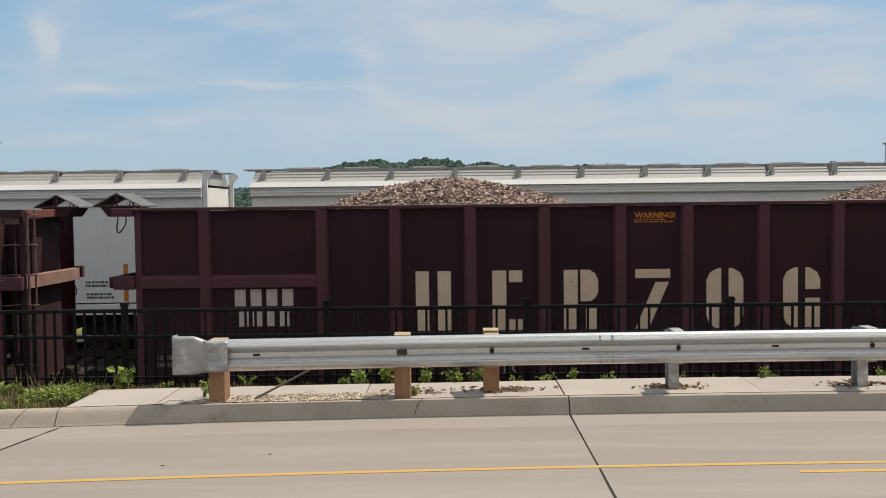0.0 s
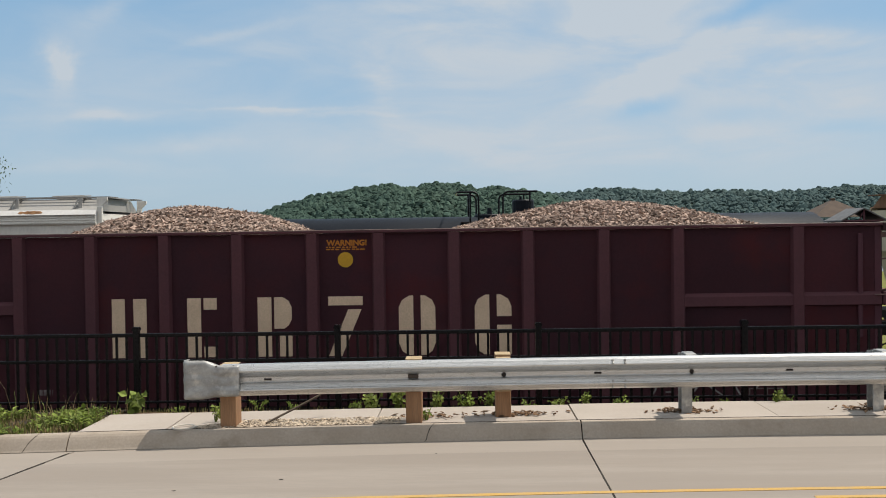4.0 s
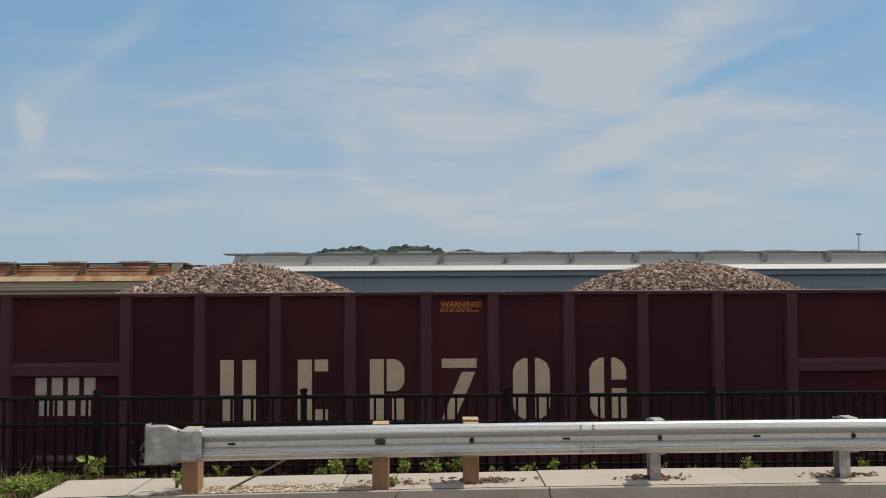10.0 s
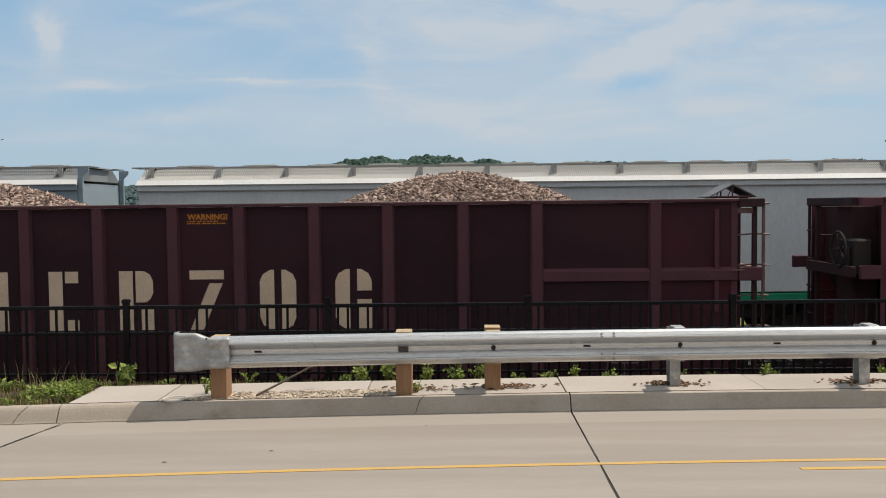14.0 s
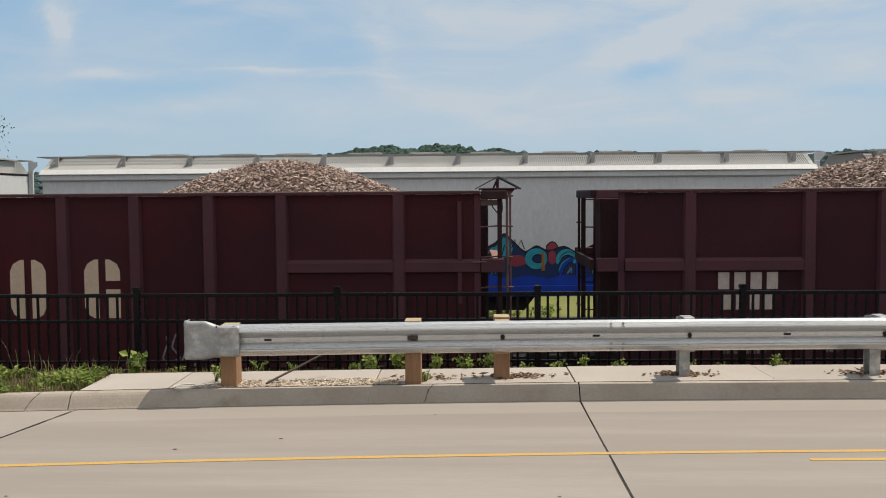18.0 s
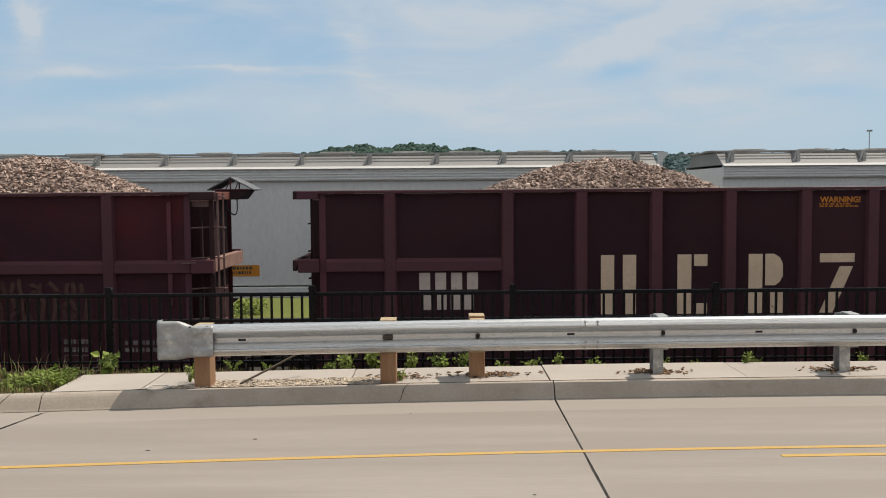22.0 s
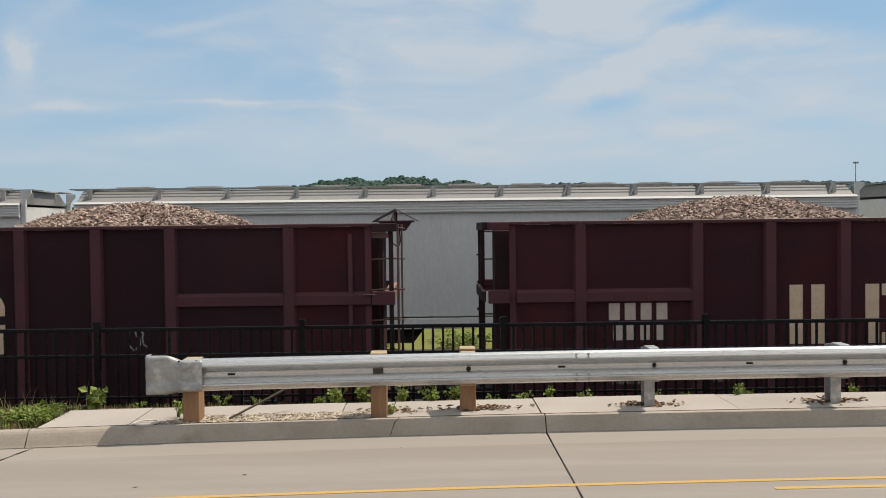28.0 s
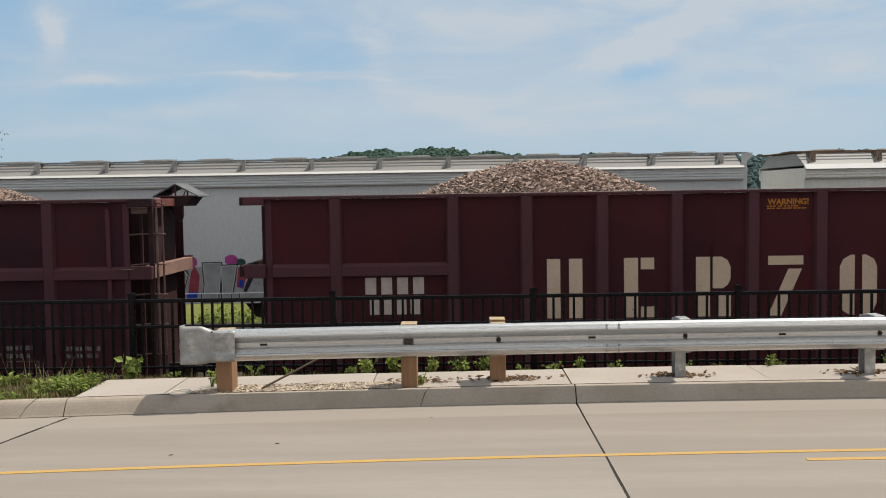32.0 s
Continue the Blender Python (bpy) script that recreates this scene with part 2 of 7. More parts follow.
KERB = surface("kerb_concrete", (0.400, 0.338, 0.276), 0.85, 0, (0.32, 0.262, 0.205), 1.4, 0.8, 45, 0.3, 0.25, piece=0.05, third=(0.27, 0.22, 0.17), third_scale=2.5, third_lo=0.56, third_hi=0.75, spec=0.2)
WALKWAY = surface("pavement_concrete", (0.415, 0.362, 0.313), 0.85, 0, (0.36, 0.31, 0.262), 1.0, 0.8, 55, 0.25, 0.2, piece=0.04, third=(0.33, 0.28, 0.235), third_scale=2.4, third_lo=0.58, third_hi=0.76, spec=0.25)
GUTTER = surface("gutter_concrete", (0.325, 0.282, 0.241), 0.85, 0, (0.285, 0.246, 0.208), 1.1, 0.9, 60, 0.14, 0.2, stretch=(0.10, 1, 1), spec=0.25)
ASPHALT_SEAL = surface("joint_sealant", (0.03, 0.026, 0.022), 0.85, 0, (0.06, 0.05, 0.042), 8, 0.7, spec=0.2)
ROAD_YELLOW = surface("yellow_road_paint", (0.52, 0.315, 0.085), 0.75, 0, (0.47, 0.31, 0.13), 5, 0.7, 40, 0.35, 0.2, third=(0.36, 0.29, 0.19), third_scale=12, third_lo=0.58, third_hi=0.72, spec=0.25)
GRAVEL = surface("pale_gravel_stone", (0.50, 0.41, 0.31), 0.9, 0, (0.36, 0.285, 0.215), 3, 0.7, 50, 0.35, 0.3, island=0.35, spec=0.2)
DIRT = surface("dry_dirt", (0.17, 0.108, 0.070), 0.95, 0, (0.10, 0.064, 0.040), 1.5, 0.8, 30, 0.5, 0.5, 0.02, spec=0.15)
SOIL = surface("dark_humus_soil", (0.055, 0.042, 0.030), 0.95, 0, (0.032, 0.026, 0.020), 2.5, 0.8, 30, 0.5, 0.5, 0.02, spec=0.15)
BALLAST_BED = surface("track_ballast_bed", (0.060, 0.050, 0.043), 0.95, 0, (0.038, 0.032, 0.028), 1.2, 0.7, 16, 0.7, 0.8, 0.03, spec=0.15)
GRASS = surface("mown_grass", (0.185, 0.185, 0.042), 0.95, 0, (0.10, 0.115, 0.024), 0.09, 0.8, 3.0, 0.5, 0.5, 0.05, third=(0.19, 0.17, 0.065), third_scale=0.06, third_lo=0.5, third_hi=0.7, spec=0.15)
PATH_DUST = surface("pale_park_path", (0.48, 0.44, 0.36), 0.9, 0, (0.40, 0.36, 0.29), 1.0, 0.6)
SLEEPER = surface("creosoted_sleeper", (0.06, 0.045, 0.035), 0.9, 0, (0.11, 0.09, 0.075), 2, 0.7, 20, 0.4)
RAIL_STEEL = surface("rail_steel", (0.10, 0.065, 0.045), 0.6, 0.5, (0.06, 0.04, 0.03), 4, 0.7)


def leaf_material(name, base, second, soft=0.3, much=0.35):
    m = surface(name, base, 0.6, 0, second, 0.35, 0.8, 6, 0.3, 0, island=much, spec=0.25)
    nt = m.node_tree
    bsdf = nt.nodes["Principled BSDF"]
    trans = nt.nodes.new("ShaderNodeBsdfTranslucent")
    add = nt.nodes.new("ShaderNodeMixShader")
    add.inputs[0].default_value = soft
    src = bsdf.inputs["Base Color"].links[0].from_socket
    nt.links.new(src, trans.inputs["Color"])
    nt.links.new(bsdf.outputs[0], add.inputs[1])
    nt.links.new(trans.outputs[0], add.inputs[2])
    nt.links.new(add.outputs[0], nt.nodes["Material Output"].inputs["Surface"])
    return m


LEAF = leaf_material("weed_leaf", (0.125, 0.190, 0.030), (0.225, 0.255, 0.055), 0.3, 0.5)
GRASS_BLADE = leaf_material("verge_grass_blade", (0.125, 0.165, 0.035), (0.225, 0.215, 0.07), 0.3, 0.5)
DRY_BLADE = leaf_material("dry_grass_blade", (0.34, 0.25, 0.12), (0.20, 0.145, 0.07))
WILLOW = leaf_material("far_tree_leaf", (0.075, 0.12, 0.035), (0.11, 0.15, 0.05))
# aerial haze is mixed into both crown colours, bluer and paler on the far ridge
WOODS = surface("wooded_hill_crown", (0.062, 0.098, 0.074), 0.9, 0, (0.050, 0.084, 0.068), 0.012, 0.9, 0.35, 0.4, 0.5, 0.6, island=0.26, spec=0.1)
WOODS_FAR = surface("hazed_far_ridge_crown", (0.078, 0.113, 0.106), 0.9, 0, (0.061, 0.096, 0.096), 0.012, 0.9, 0.35, 0.35, 0.5, 0.6, island=0.26, spec=0.1)
WOODS_FLOOR = surface("wooded_slope", (0.050, 0.082, 0.056), 0.95, 0, (0.038, 0.066, 0.046), 0.02, 0.9, 0.3, 0.5)
WATER = surface("river_water", (0.16, 0.17, 0.17), 0.22, 0, (0.13, 0.145, 0.15), 0.02, 0.7, 0.9, 0.2, 0.35, 0.3, stretch=(0.4, 1.6, 1), spec=0.5)
BARK = surface("tree_bark", (0.10, 0.075, 0.055), 0.9, 0, (0.06, 0.045, 0.033), 3, 0.7, 14, 0.5, 0.5)
SHINGLE = surface("brown_shingle", (0.105, 0.072, 0.052), 0.9, 0, (0.065, 0.045, 0.034), 1.5, 0.7, 8, 0.5, 0.4)
RUBBER_HOSE = surface("black_rubber_hose", (0.02, 0.02, 0.02), 0.6)
MAST_GREY = surface("grey_pole_paint", (0.30, 0.31, 0.32), 0.5, 0.3)


# ---------------------------------------------------------------- mesh helpers
def box(bm, x0, x1, y0, y1, z0, z1):
    v = [bm.verts.new(p) for p in ((x0, y0, z0), (x1, y0, z0), (x1, y1, z0), (x0, y1, z0), (x0, y0, z1), (x1, y0, z1), (x1, y1, z1), (x0, y1, z1))]
    for f in ((0, 3, 2, 1), (4, 5, 6, 7), (0, 1, 5, 4), (1, 2, 6, 5), (2, 3, 7, 6), (3, 0, 4, 7)):
        bm.faces.new([v[i] for i in f])
    return bm


def prism(bm, poly, lo, hi, axis="y"):
    """A flat outline pushed along an axis: outline in (x, z) for y, (y, z) for x, (x, y) for z."""
    put = {"y": lambda a, b, c: (a, c, b), "x": lambda a, b, c: (c, a, b), "z": lambda a, b, c: (a, b, c)}[axis]
    one, two = [bm.verts.new(put(a, b, lo)) for a, b in poly], [bm.verts.new(put(a, b, hi)) for a, b in poly]
    n = len(poly)
    bm.faces.new(one)
    bm.faces.new(two[::-1])
    for i in range(n):
        bm.faces.new((one[i], two[i], two[(i + 1) % n], one[(i + 1) % n]))
    return bm


def tube(bm, p, q, r, n=8, r2=None, caps=True):
    p, q = Vector(p), Vector(q)
    way = (q - p).normalized()
    side = way.orthogonal().normalized()
    up = way.cross(side)
    ring = lambda at, rad: [bm.verts.new(at + (side * math.cos(k * math.tau / n) + up * math.sin(k * math.tau / n)) * rad) for k in range(n)]
    a, b = ring(p, r), ring(q, r if r2 is None else r2)
    for k in range(n):
        bm.faces.new((a[k], a[(k + 1) % n], b[(k + 1) % n], b[k]))
    if caps:
        bm.faces.new(a[::-1])
        bm.faces.new(b)
    return bm


def pipe(bm, points, r, n=6):
    for p, q in zip(points, points[1:]):
        tube(bm, p, q, r, n)
    return bm


def torus(bm, centre, axis, big, small, n=20, k=6):
    axis = Vector(axis).normalized()
    s = axis.orthogonal().normalized()
    u = axis.cross(s)
    rows = []
    for i in range(n):
        a = i * math.tau / n
        out = s * math.cos(a) + u * math.sin(a)
        rows.append([bm.verts.new(Vector(centre) + out * (big + small * math.cos(j * math.tau / k)) + axis * small * math.sin(j * math.tau / k)) for j in range(k)])
    for i in range(n):
        for j in range(k):
            bm.faces.new((rows[i][j], rows[(i + 1) % n][j], rows[(i + 1) % n][(j + 1) % k], rows[i][(j + 1) % k]))
    return bm


def soften(bm, width=0.008, segments=1):
    bmesh.ops.recalc_face_normals(bm, faces=bm.faces)
    bmesh.ops.bevel(bm, geom=[e for e in bm.edges if e.is_manifold and e.calc_face_angle(0) > 0.5], offset=width, segments=segments, affect="EDGES", profile=0.6)
    return bm


MESHES = {}


def mesh_of(name, bm, material, smooth=False):
    bmesh.ops.recalc_face_normals(bm, faces=bm.faces)
    me = bpy.data.meshes.new(name)
    bm.to_mesh(me)
    bm.free()
    me.materials.append(material)
    if smooth:
        me.polygons.foreach_set("use_smooth", [True] * len(me.polygons))
    return me


def part(name, bm, material, parent, label="", at=None, key=None, smooth=False):
    """One mesh object under a thing or a part. bm: a bmesh, or a function that makes one, run once per key."""
    full = (key, material.name) if key else None
    if full and full in MESHES:
        me = MESHES[full]
    else:
        me = mesh_of(name, bm() if callable(bm) else bm, material, smooth)
        if full:
            MESHES[full] = me
    ob = new(name, me)
    ob.parent = parent
    if at is not None:
        ob.matrix_basis = at
    if label:
        tagged(ob, label)
    return ob


def fresh():
    return bmesh.new()


def boxes(*rows, soft=0.0):
    bm = fresh()
    for r in rows:
        box(bm, *r)
    return soften(bm, soft) if soft else bm


def text_mesh(words, size, material, bold=0.0):
    key = ("text", words, size, material.name)
    if key not in MESHES:
        cu = bpy.data.curves.new("text", "FONT")
        cu.body, cu.size, cu.align_x, cu.extrude, cu.offset = words, size, "CENTER", 0.001, bold
        ob = new("text", cu)
        me = bpy.data.meshes.new_from_object(ob.evaluated_get(bpy.context.evaluated_depsgraph_get()))
        bpy.data.objects.remove(ob)
        me.materials.clear()
        me.materials.append(material)
        MESHES[key] = me
    return MESHES[key]


def thing(name, label, category, group="", kind="", at=None):
    ob = new(name)
    ob.empty_display_size = 0.3
    if at is not None:
        ob.matrix_basis = at
    return tagged(ob, label, category, group, kind)


# ---------------------------------------------------------------- lines of the plan
RAIL_Z = -1.6                       # top of the rails of the near track
FAR_RAIL_Z = -1.59
FRONT_Y = 14.92                     # centre line of the near track
X_LEFT, X_RIGHT = -22.0, 24.0


def kerb_y(x):
    """The foot of the kerb, a slow bend."""
    if x > 5:
        return 8.75
    if x > -7:
        return 8.75 - 0.0057 * (x - 5) ** 2
    return 8.75 - 0.0057 * 144 + 0.1368 * (x + 7)


def rail_y(x):
    return kerb_y(x) + 0.13


def back_y(x):
    """The near side of the far train."""
    return 22.80 + 0.025 * x


def strip(bm, xs, near, far, z0, z1):
    """A slab between two lines y = near(x), far(x)."""
    rows = [[bm.verts.new((x, y(x), z)) for y, z in ((near, z0), (near, z1), (far, z1), (far, z0))] for x in xs]
    for a, b in zip(rows, rows[1:]):
        for k in range(4):
            bm.faces.new((a[k], b[k], b[(k + 1) % 4], a[(k + 1) % 4]))
    bm.faces.new(rows[0])
    bm.faces.new(rows[-1][::-1])
    return bm


def steps(a, b, size):
    n = max(1, math.ceil((b - a) / size))
    return [a + (b - a) * k / n for k in range(n + 1)]


# ---------------------------------------------------------------- ground, one sheet to the horizon
bm = fresh()
profile = [(-3500, -0.4, 0), (9.0, -0.4, 0), (9.4, 0.02, 0), (9.70, 0.085, 0), (9.98, 0.04, 0), (10.30, -0.03, 3), (10.62, -0.12, 3), (10.95, -0.30, 1), (12.2, -1.55, 1), (12.8, -1.86, 1),
           (17.6, -1.86, 1), (18.8, -1.95, 1), (21.0, -1.86, 1), (28.0, -1.86, 1), (29.0, -1.95, 2), (48, -2.05, 2), (70, -2.2, 2), (90, -2.5, 2), (96, -6.2, 0), (3500, -7.0, 0)]
gx = [-3500, -300, -90, -40] + list(range(-30, 31, 2)) + [40, 90, 300, 3500]
grid = [[bm.verts.new((x, y, z + (0.035 * noise.noise((x * 0.7, y * 0.9, 0)) if 9.3 < y < 80 and abs(x) < 95 else 0))) for x in gx] for y, z, _ in profile]
for j in range(len(profile) - 1):
    for i in range(len(gx) - 1):
        f = bm.faces.new((grid[j][i], grid[j][i + 1], grid[j + 1][i + 1], grid[j + 1][i]))
        f.material_index = profile[j][2]
me = mesh_of("ground", bm, DIRT)
me.materials.append(BALLAST_BED)
me.materials.append(GRASS)
me.materials.append(SOIL)
tagged(new("ground", me), "ground of dirt, dark track ballast and mown riverside grass", "ground", kind="structure")

bm = strip(fresh(), steps(-90, 90, 6), lambda x: 39.5 + 0.6 * math.sin(x / 14), lambda x: 41.0 + 0.6 * math.sin(x / 14), -2.4, -1.97)
tagged(new("path", mesh_of("path", bm, PATH_DUST)), "pale narrow path through the riverside grass", "path", kind="structure")

bm = fresh()
wv = [bm.verts.new(p) for p in ((-3400, 93, -4.6), (3400, 93, -4.6), (3400, 1500, -4.6), (-3400, 1500, -4.6))]
bm.faces.new(wv)
tagged(new("water", mesh_of("water", bm, WATER)), "wide calm grey river behind the grass", "river", kind="structure")

# ---------------------------------------------------------------- road of concrete slabs
road = thing("road", "pale concrete road in large slabs with dark sealed joints", "road", kind="structure")
JOINTS = [1.08 + 4.92 * k for k in range(-5, 5)]


def skewed(bm):
    """The slabs of the kerb lane: one joint meets the bending kerb square and so runs askew."""
    for v in bm.verts:
        v.co.x += 0.22 * (v.co.y - 7.6) * max(0.0, 1 - abs(v.co.x + 3.84) / 2.3)
    return bm


for a, b in zip(JOINTS, JOINTS[1:]):
    for n0, n1 in ((-9.0, -2.0), (-1.985, 3.2)):
        part("slab", strip(fresh(), steps(a + 0.008, b - 0.008, 0.7), lambda x: n0, lambda x: n1, -0.22, 0.0), CONCRETE, road)
    part("slab", skewed(strip(fresh(), steps(a + 0.008, b - 0.008, 0.35), lambda x: 3.215, lambda x: kerb_y(x) - 0.44, -0.22, 0.0)), CONCRETE, road)
    part("gutter", skewed(strip(fresh(), steps(a + 0.008, b - 0.008, 0.35), lambda x: kerb_y(x) - 0.4395, lambda x: kerb_y(x) + 0.028, -0.22, 0.0)), GUTTER, road, "paler gutter strip along the kerb")


def wavy_strip(x0, y0, x1, y1, width, z, seed, height=0.004):
    """A thin uneven band along a line."""
    rng = random.Random(seed)
    bm = fresh()
    n = 40
    p, q = Vector((x0, y0, 0)), Vector((x1, y1, 0))
    way = (q - p).normalized()
    side = Vector((-way.y, way.x, 0))
    rows = []
    wob = 0.0
    for k in range(n + 1):
        wob = wob * 0.8 + rng.uniform(-1, 1) * width * 0.25
        c = p.lerp(q, k / n) + side * wob
        w = width * rng.uniform(0.25, 1.25) / 2
        rows.append([bm.verts.new((c + side * s * w) + Vector((0, 0, z + h))) for s, h in ((-1, 0), (-0.7, height), (0.7, height), (1, 0))])
    for a, b in zip(rows, rows[1:]):
        for k in range(3):
            bm.faces.new((a[k], b[k], b[k + 1], a[k + 1]))
    return bm


for x in JOINTS:
    part("joint_seal", (skewed if x < -3 and x > -5 else lambda bm: bm)(wavy_strip(x, 3.2 if -5 < x < -3 else -9, x - 0.01, kerb_y(x) - 0.02, 0.026 if abs(x - 1.08) < 0.1 else 0.016, -0.004, int(x * 10) + 100, 0.007)), ASPHALT_SEAL, road, "dark cracked joint sealant")
bm = fresh()
rng = random.Random(5)
for cx, cy, r in ((-2.32, 7.02, 0.012), (-1.54, 7.33, 0.014), (-0.3, 8.15, 0.008), (0.6, 5.9, 0.010), (-3.1, 5.9, 0.009), (1.75, 5.75, 0.010)):
    ring = [bm.verts.new((cx + r * 1.6 * math.cos(k * 0.7) * rng.uniform(0.6, 1.2), cy + r * math.sin(k * 0.7) * rng.uniform(0.6, 1.2), 0.0025)) for k in range(9)]
    bm.faces.new(ring)
part("road_stain", bm, ASPHALT_SEAL, road, "small dark chips and stains")
lines = thing("road_marking", "worn yellow painted lines on the road", "road marking", kind="structure")
for x0, x1, off in ((X_LEFT, 21, 1.76), (2.55, 21, 1.98)):
    half = 0.03
    part("painted_line", strip(fresh(), steps(x0, x1, 0.4), lambda x: kerb_y(x) - off - half, lambda x: kerb_y(x) - off + half, -0.002, 0.004), ROAD_YELLOW, lines)

# ---------------------------------------------------------------- kerb and pavement
kerb = thing("kerb", "rounded concrete kerb along the road in long pieces", "kerb", kind="structure")


KERB_SHAPE = [(0.030, -0.22), (0.030, 0.003), (0.042, 0.018), (0.064, 0.056), (0.086, 0.092), (0.104, 0.117), (0.124, 0.135), (0.150, 0.145), (0.185, 0.147), (0.185, -0.22)]


def kerb_crack(x0, x1, seed):
    """A hairline crack that runs up over the kerb's face."""
    rng = random.Random(seed)
    bm = fresh()
    rows = []
    pts = KERB_SHAPE[1:-1]
    for k, (dy, z) in enumerate(pts):
        x = x0 + (x1 - x0) * k / (len(pts) - 1) + rng.uniform(-0.008, 0.008)
        w = rng.uniform(0.002, 0.0045)
        rows.append([bm.verts.new((x + e * w, kerb_y(x) + dy - 0.002, z + 0.002)) for e in (-1, 1)])
    for p, q in zip(rows, rows[1:]):
        bm.faces.new((p[0], p[1], q[1], q[0]))
    return bm


def kerb_piece(a, b):
    bm = fresh()
    shape = KERB_SHAPE
    rows = [[bm.verts.new((x, kerb_y(x) + dy, z)) for dy, z in shape] for x in steps(a, b, 0.35)]
    n = len(shape)
    for p, q in zip(rows, rows[1:]):
        for k in range(n):
            bm.faces.new((p[k], q[k], q[(k + 1) % n], p[(k + 1) % n]))
    bm.faces.new(rows[0])
    bm.faces.new(rows[-1][::-1])
    return bm


KJ = [X_LEFT, -13.6, -8.7, -3.765, 1.085, 6.04, 10.96, 15.9, X_RIGHT]
for a, b in zip(KJ, KJ[1:]):
    part("kerb_stone", kerb_piece(a + 0.006, b - 0.006), KERB, kerb)
for k, (xa, xb) in enumerate(((-4.16, -4.04), (-0.42, -0.33), (-5.9, -5.86))):
    part("crack", kerb_crack(xa, xb, 30 + k), ASPHALT_SEAL, kerb, "hairline crack over the kerb")
part("joint_filler", boxes(*[(x - 0.02, x + 0.02, kerb_y(x) + 0.118, kerb_y(x) + 0.184, -0.2, 0.118) for x in KJ[1:-1]]), ASPHALT_SEAL, kerb, "dark joint filler")

pavement = thing("pavement", "narrow pale concrete pavement behind the kerb", "pavement", kind="structure")
PJ = [-3.73] + [-2.9 + 1.98 * k for k in range(14)]
for n, (a, b) in enumerate(zip(PJ, PJ[1:])):
    top = 0.147 - 0.004 * ((n * 7) % 3)
    part("paving_slab", strip(fresh(), steps(a + 0.006, b - 0.006, 0.4), lambda x: kerb_y(x) + 0.190, lambda x: kerb_y(x) + 1.01, -0.05, top), WALKWAY, pavement)


# ---------------------------------------------------------------- crash barrier
barrier = thing("guardrail", "galvanised steel crash barrier on timber and steel posts", "guardrail")
part("kerb_joint", strip(fresh(), steps(-3.72, 9.0, 0.4), lambda x: kerb_y(x) + 0.181, lambda x: kerb_y(x) + 0.195, 0.10, 0.1495), ASPHALT_SEAL, pavement, "dark open joint behind the kerb")
W_SHAPE = [(0.090, 0.160), (0.064, 0.158), (0.030, 0.142), (0.008, 0.112), (0.0, 0.099), (0.002, 0.088), (0.012, 0.080), (0.062, 0.036), (0.086, 0.030), (0.090, 0.024), (0.090, -0.018),
           (0.086, -0.024), (0.058, -0.029), (0.050, -0.035), (0.014, -0.072), (-0.002, -0.077), (-0.004, -0.087), (0.004, -0.096), (0.034, -0.132), (0.058, -0.144), (0.070, -0.148)]
BEAM_Z = 0.598


def beam(a, b, lift=0.0):
    bm = fresh()
    rows = []
    for x in steps(a, b, 0.25):
        outer = [bm.verts.new((x, rail_y(x) + y - lift, BEAM_Z + z)) for y, z in W_SHAPE]
        inner = [bm.verts.new((x, rail_y(x) + y + 0.005 - lift, BEAM_Z + z * 0.985)) for y, z in W_SHAPE]
        rows.append((outer, inner))
    n = len(W_SHAPE)
    for (o, i), (p, j) in zip(rows, rows[1:]):
        for k in range(n - 1):
            bm.faces.new((o[k], p[k], p[k + 1], o[k + 1]))
            bm.faces.new((i[k], i[k + 1], j[k + 1], j[k]))
        bm.faces.new((o[0], i[0], j[0], p[0]))
        bm.faces.new((o[-1], p[-1], j[-1], i[-1]))
    for o, i in (rows[0], rows[-1]):
        for k in range(n - 1):
            bm.faces.new((o[k], o[k + 1], i[k + 1], i[k]))
    return bm


SPLICE = [-2.36, 1.36, 5.17, 8.98, 12.79, 16.6]
for k, (a, b) in enumerate(zip(SPLICE, SPLICE[1:])):
    part("rail_beam", beam(a, b + 0.16, 0.003 * (k % 2)), GALV, barrier)


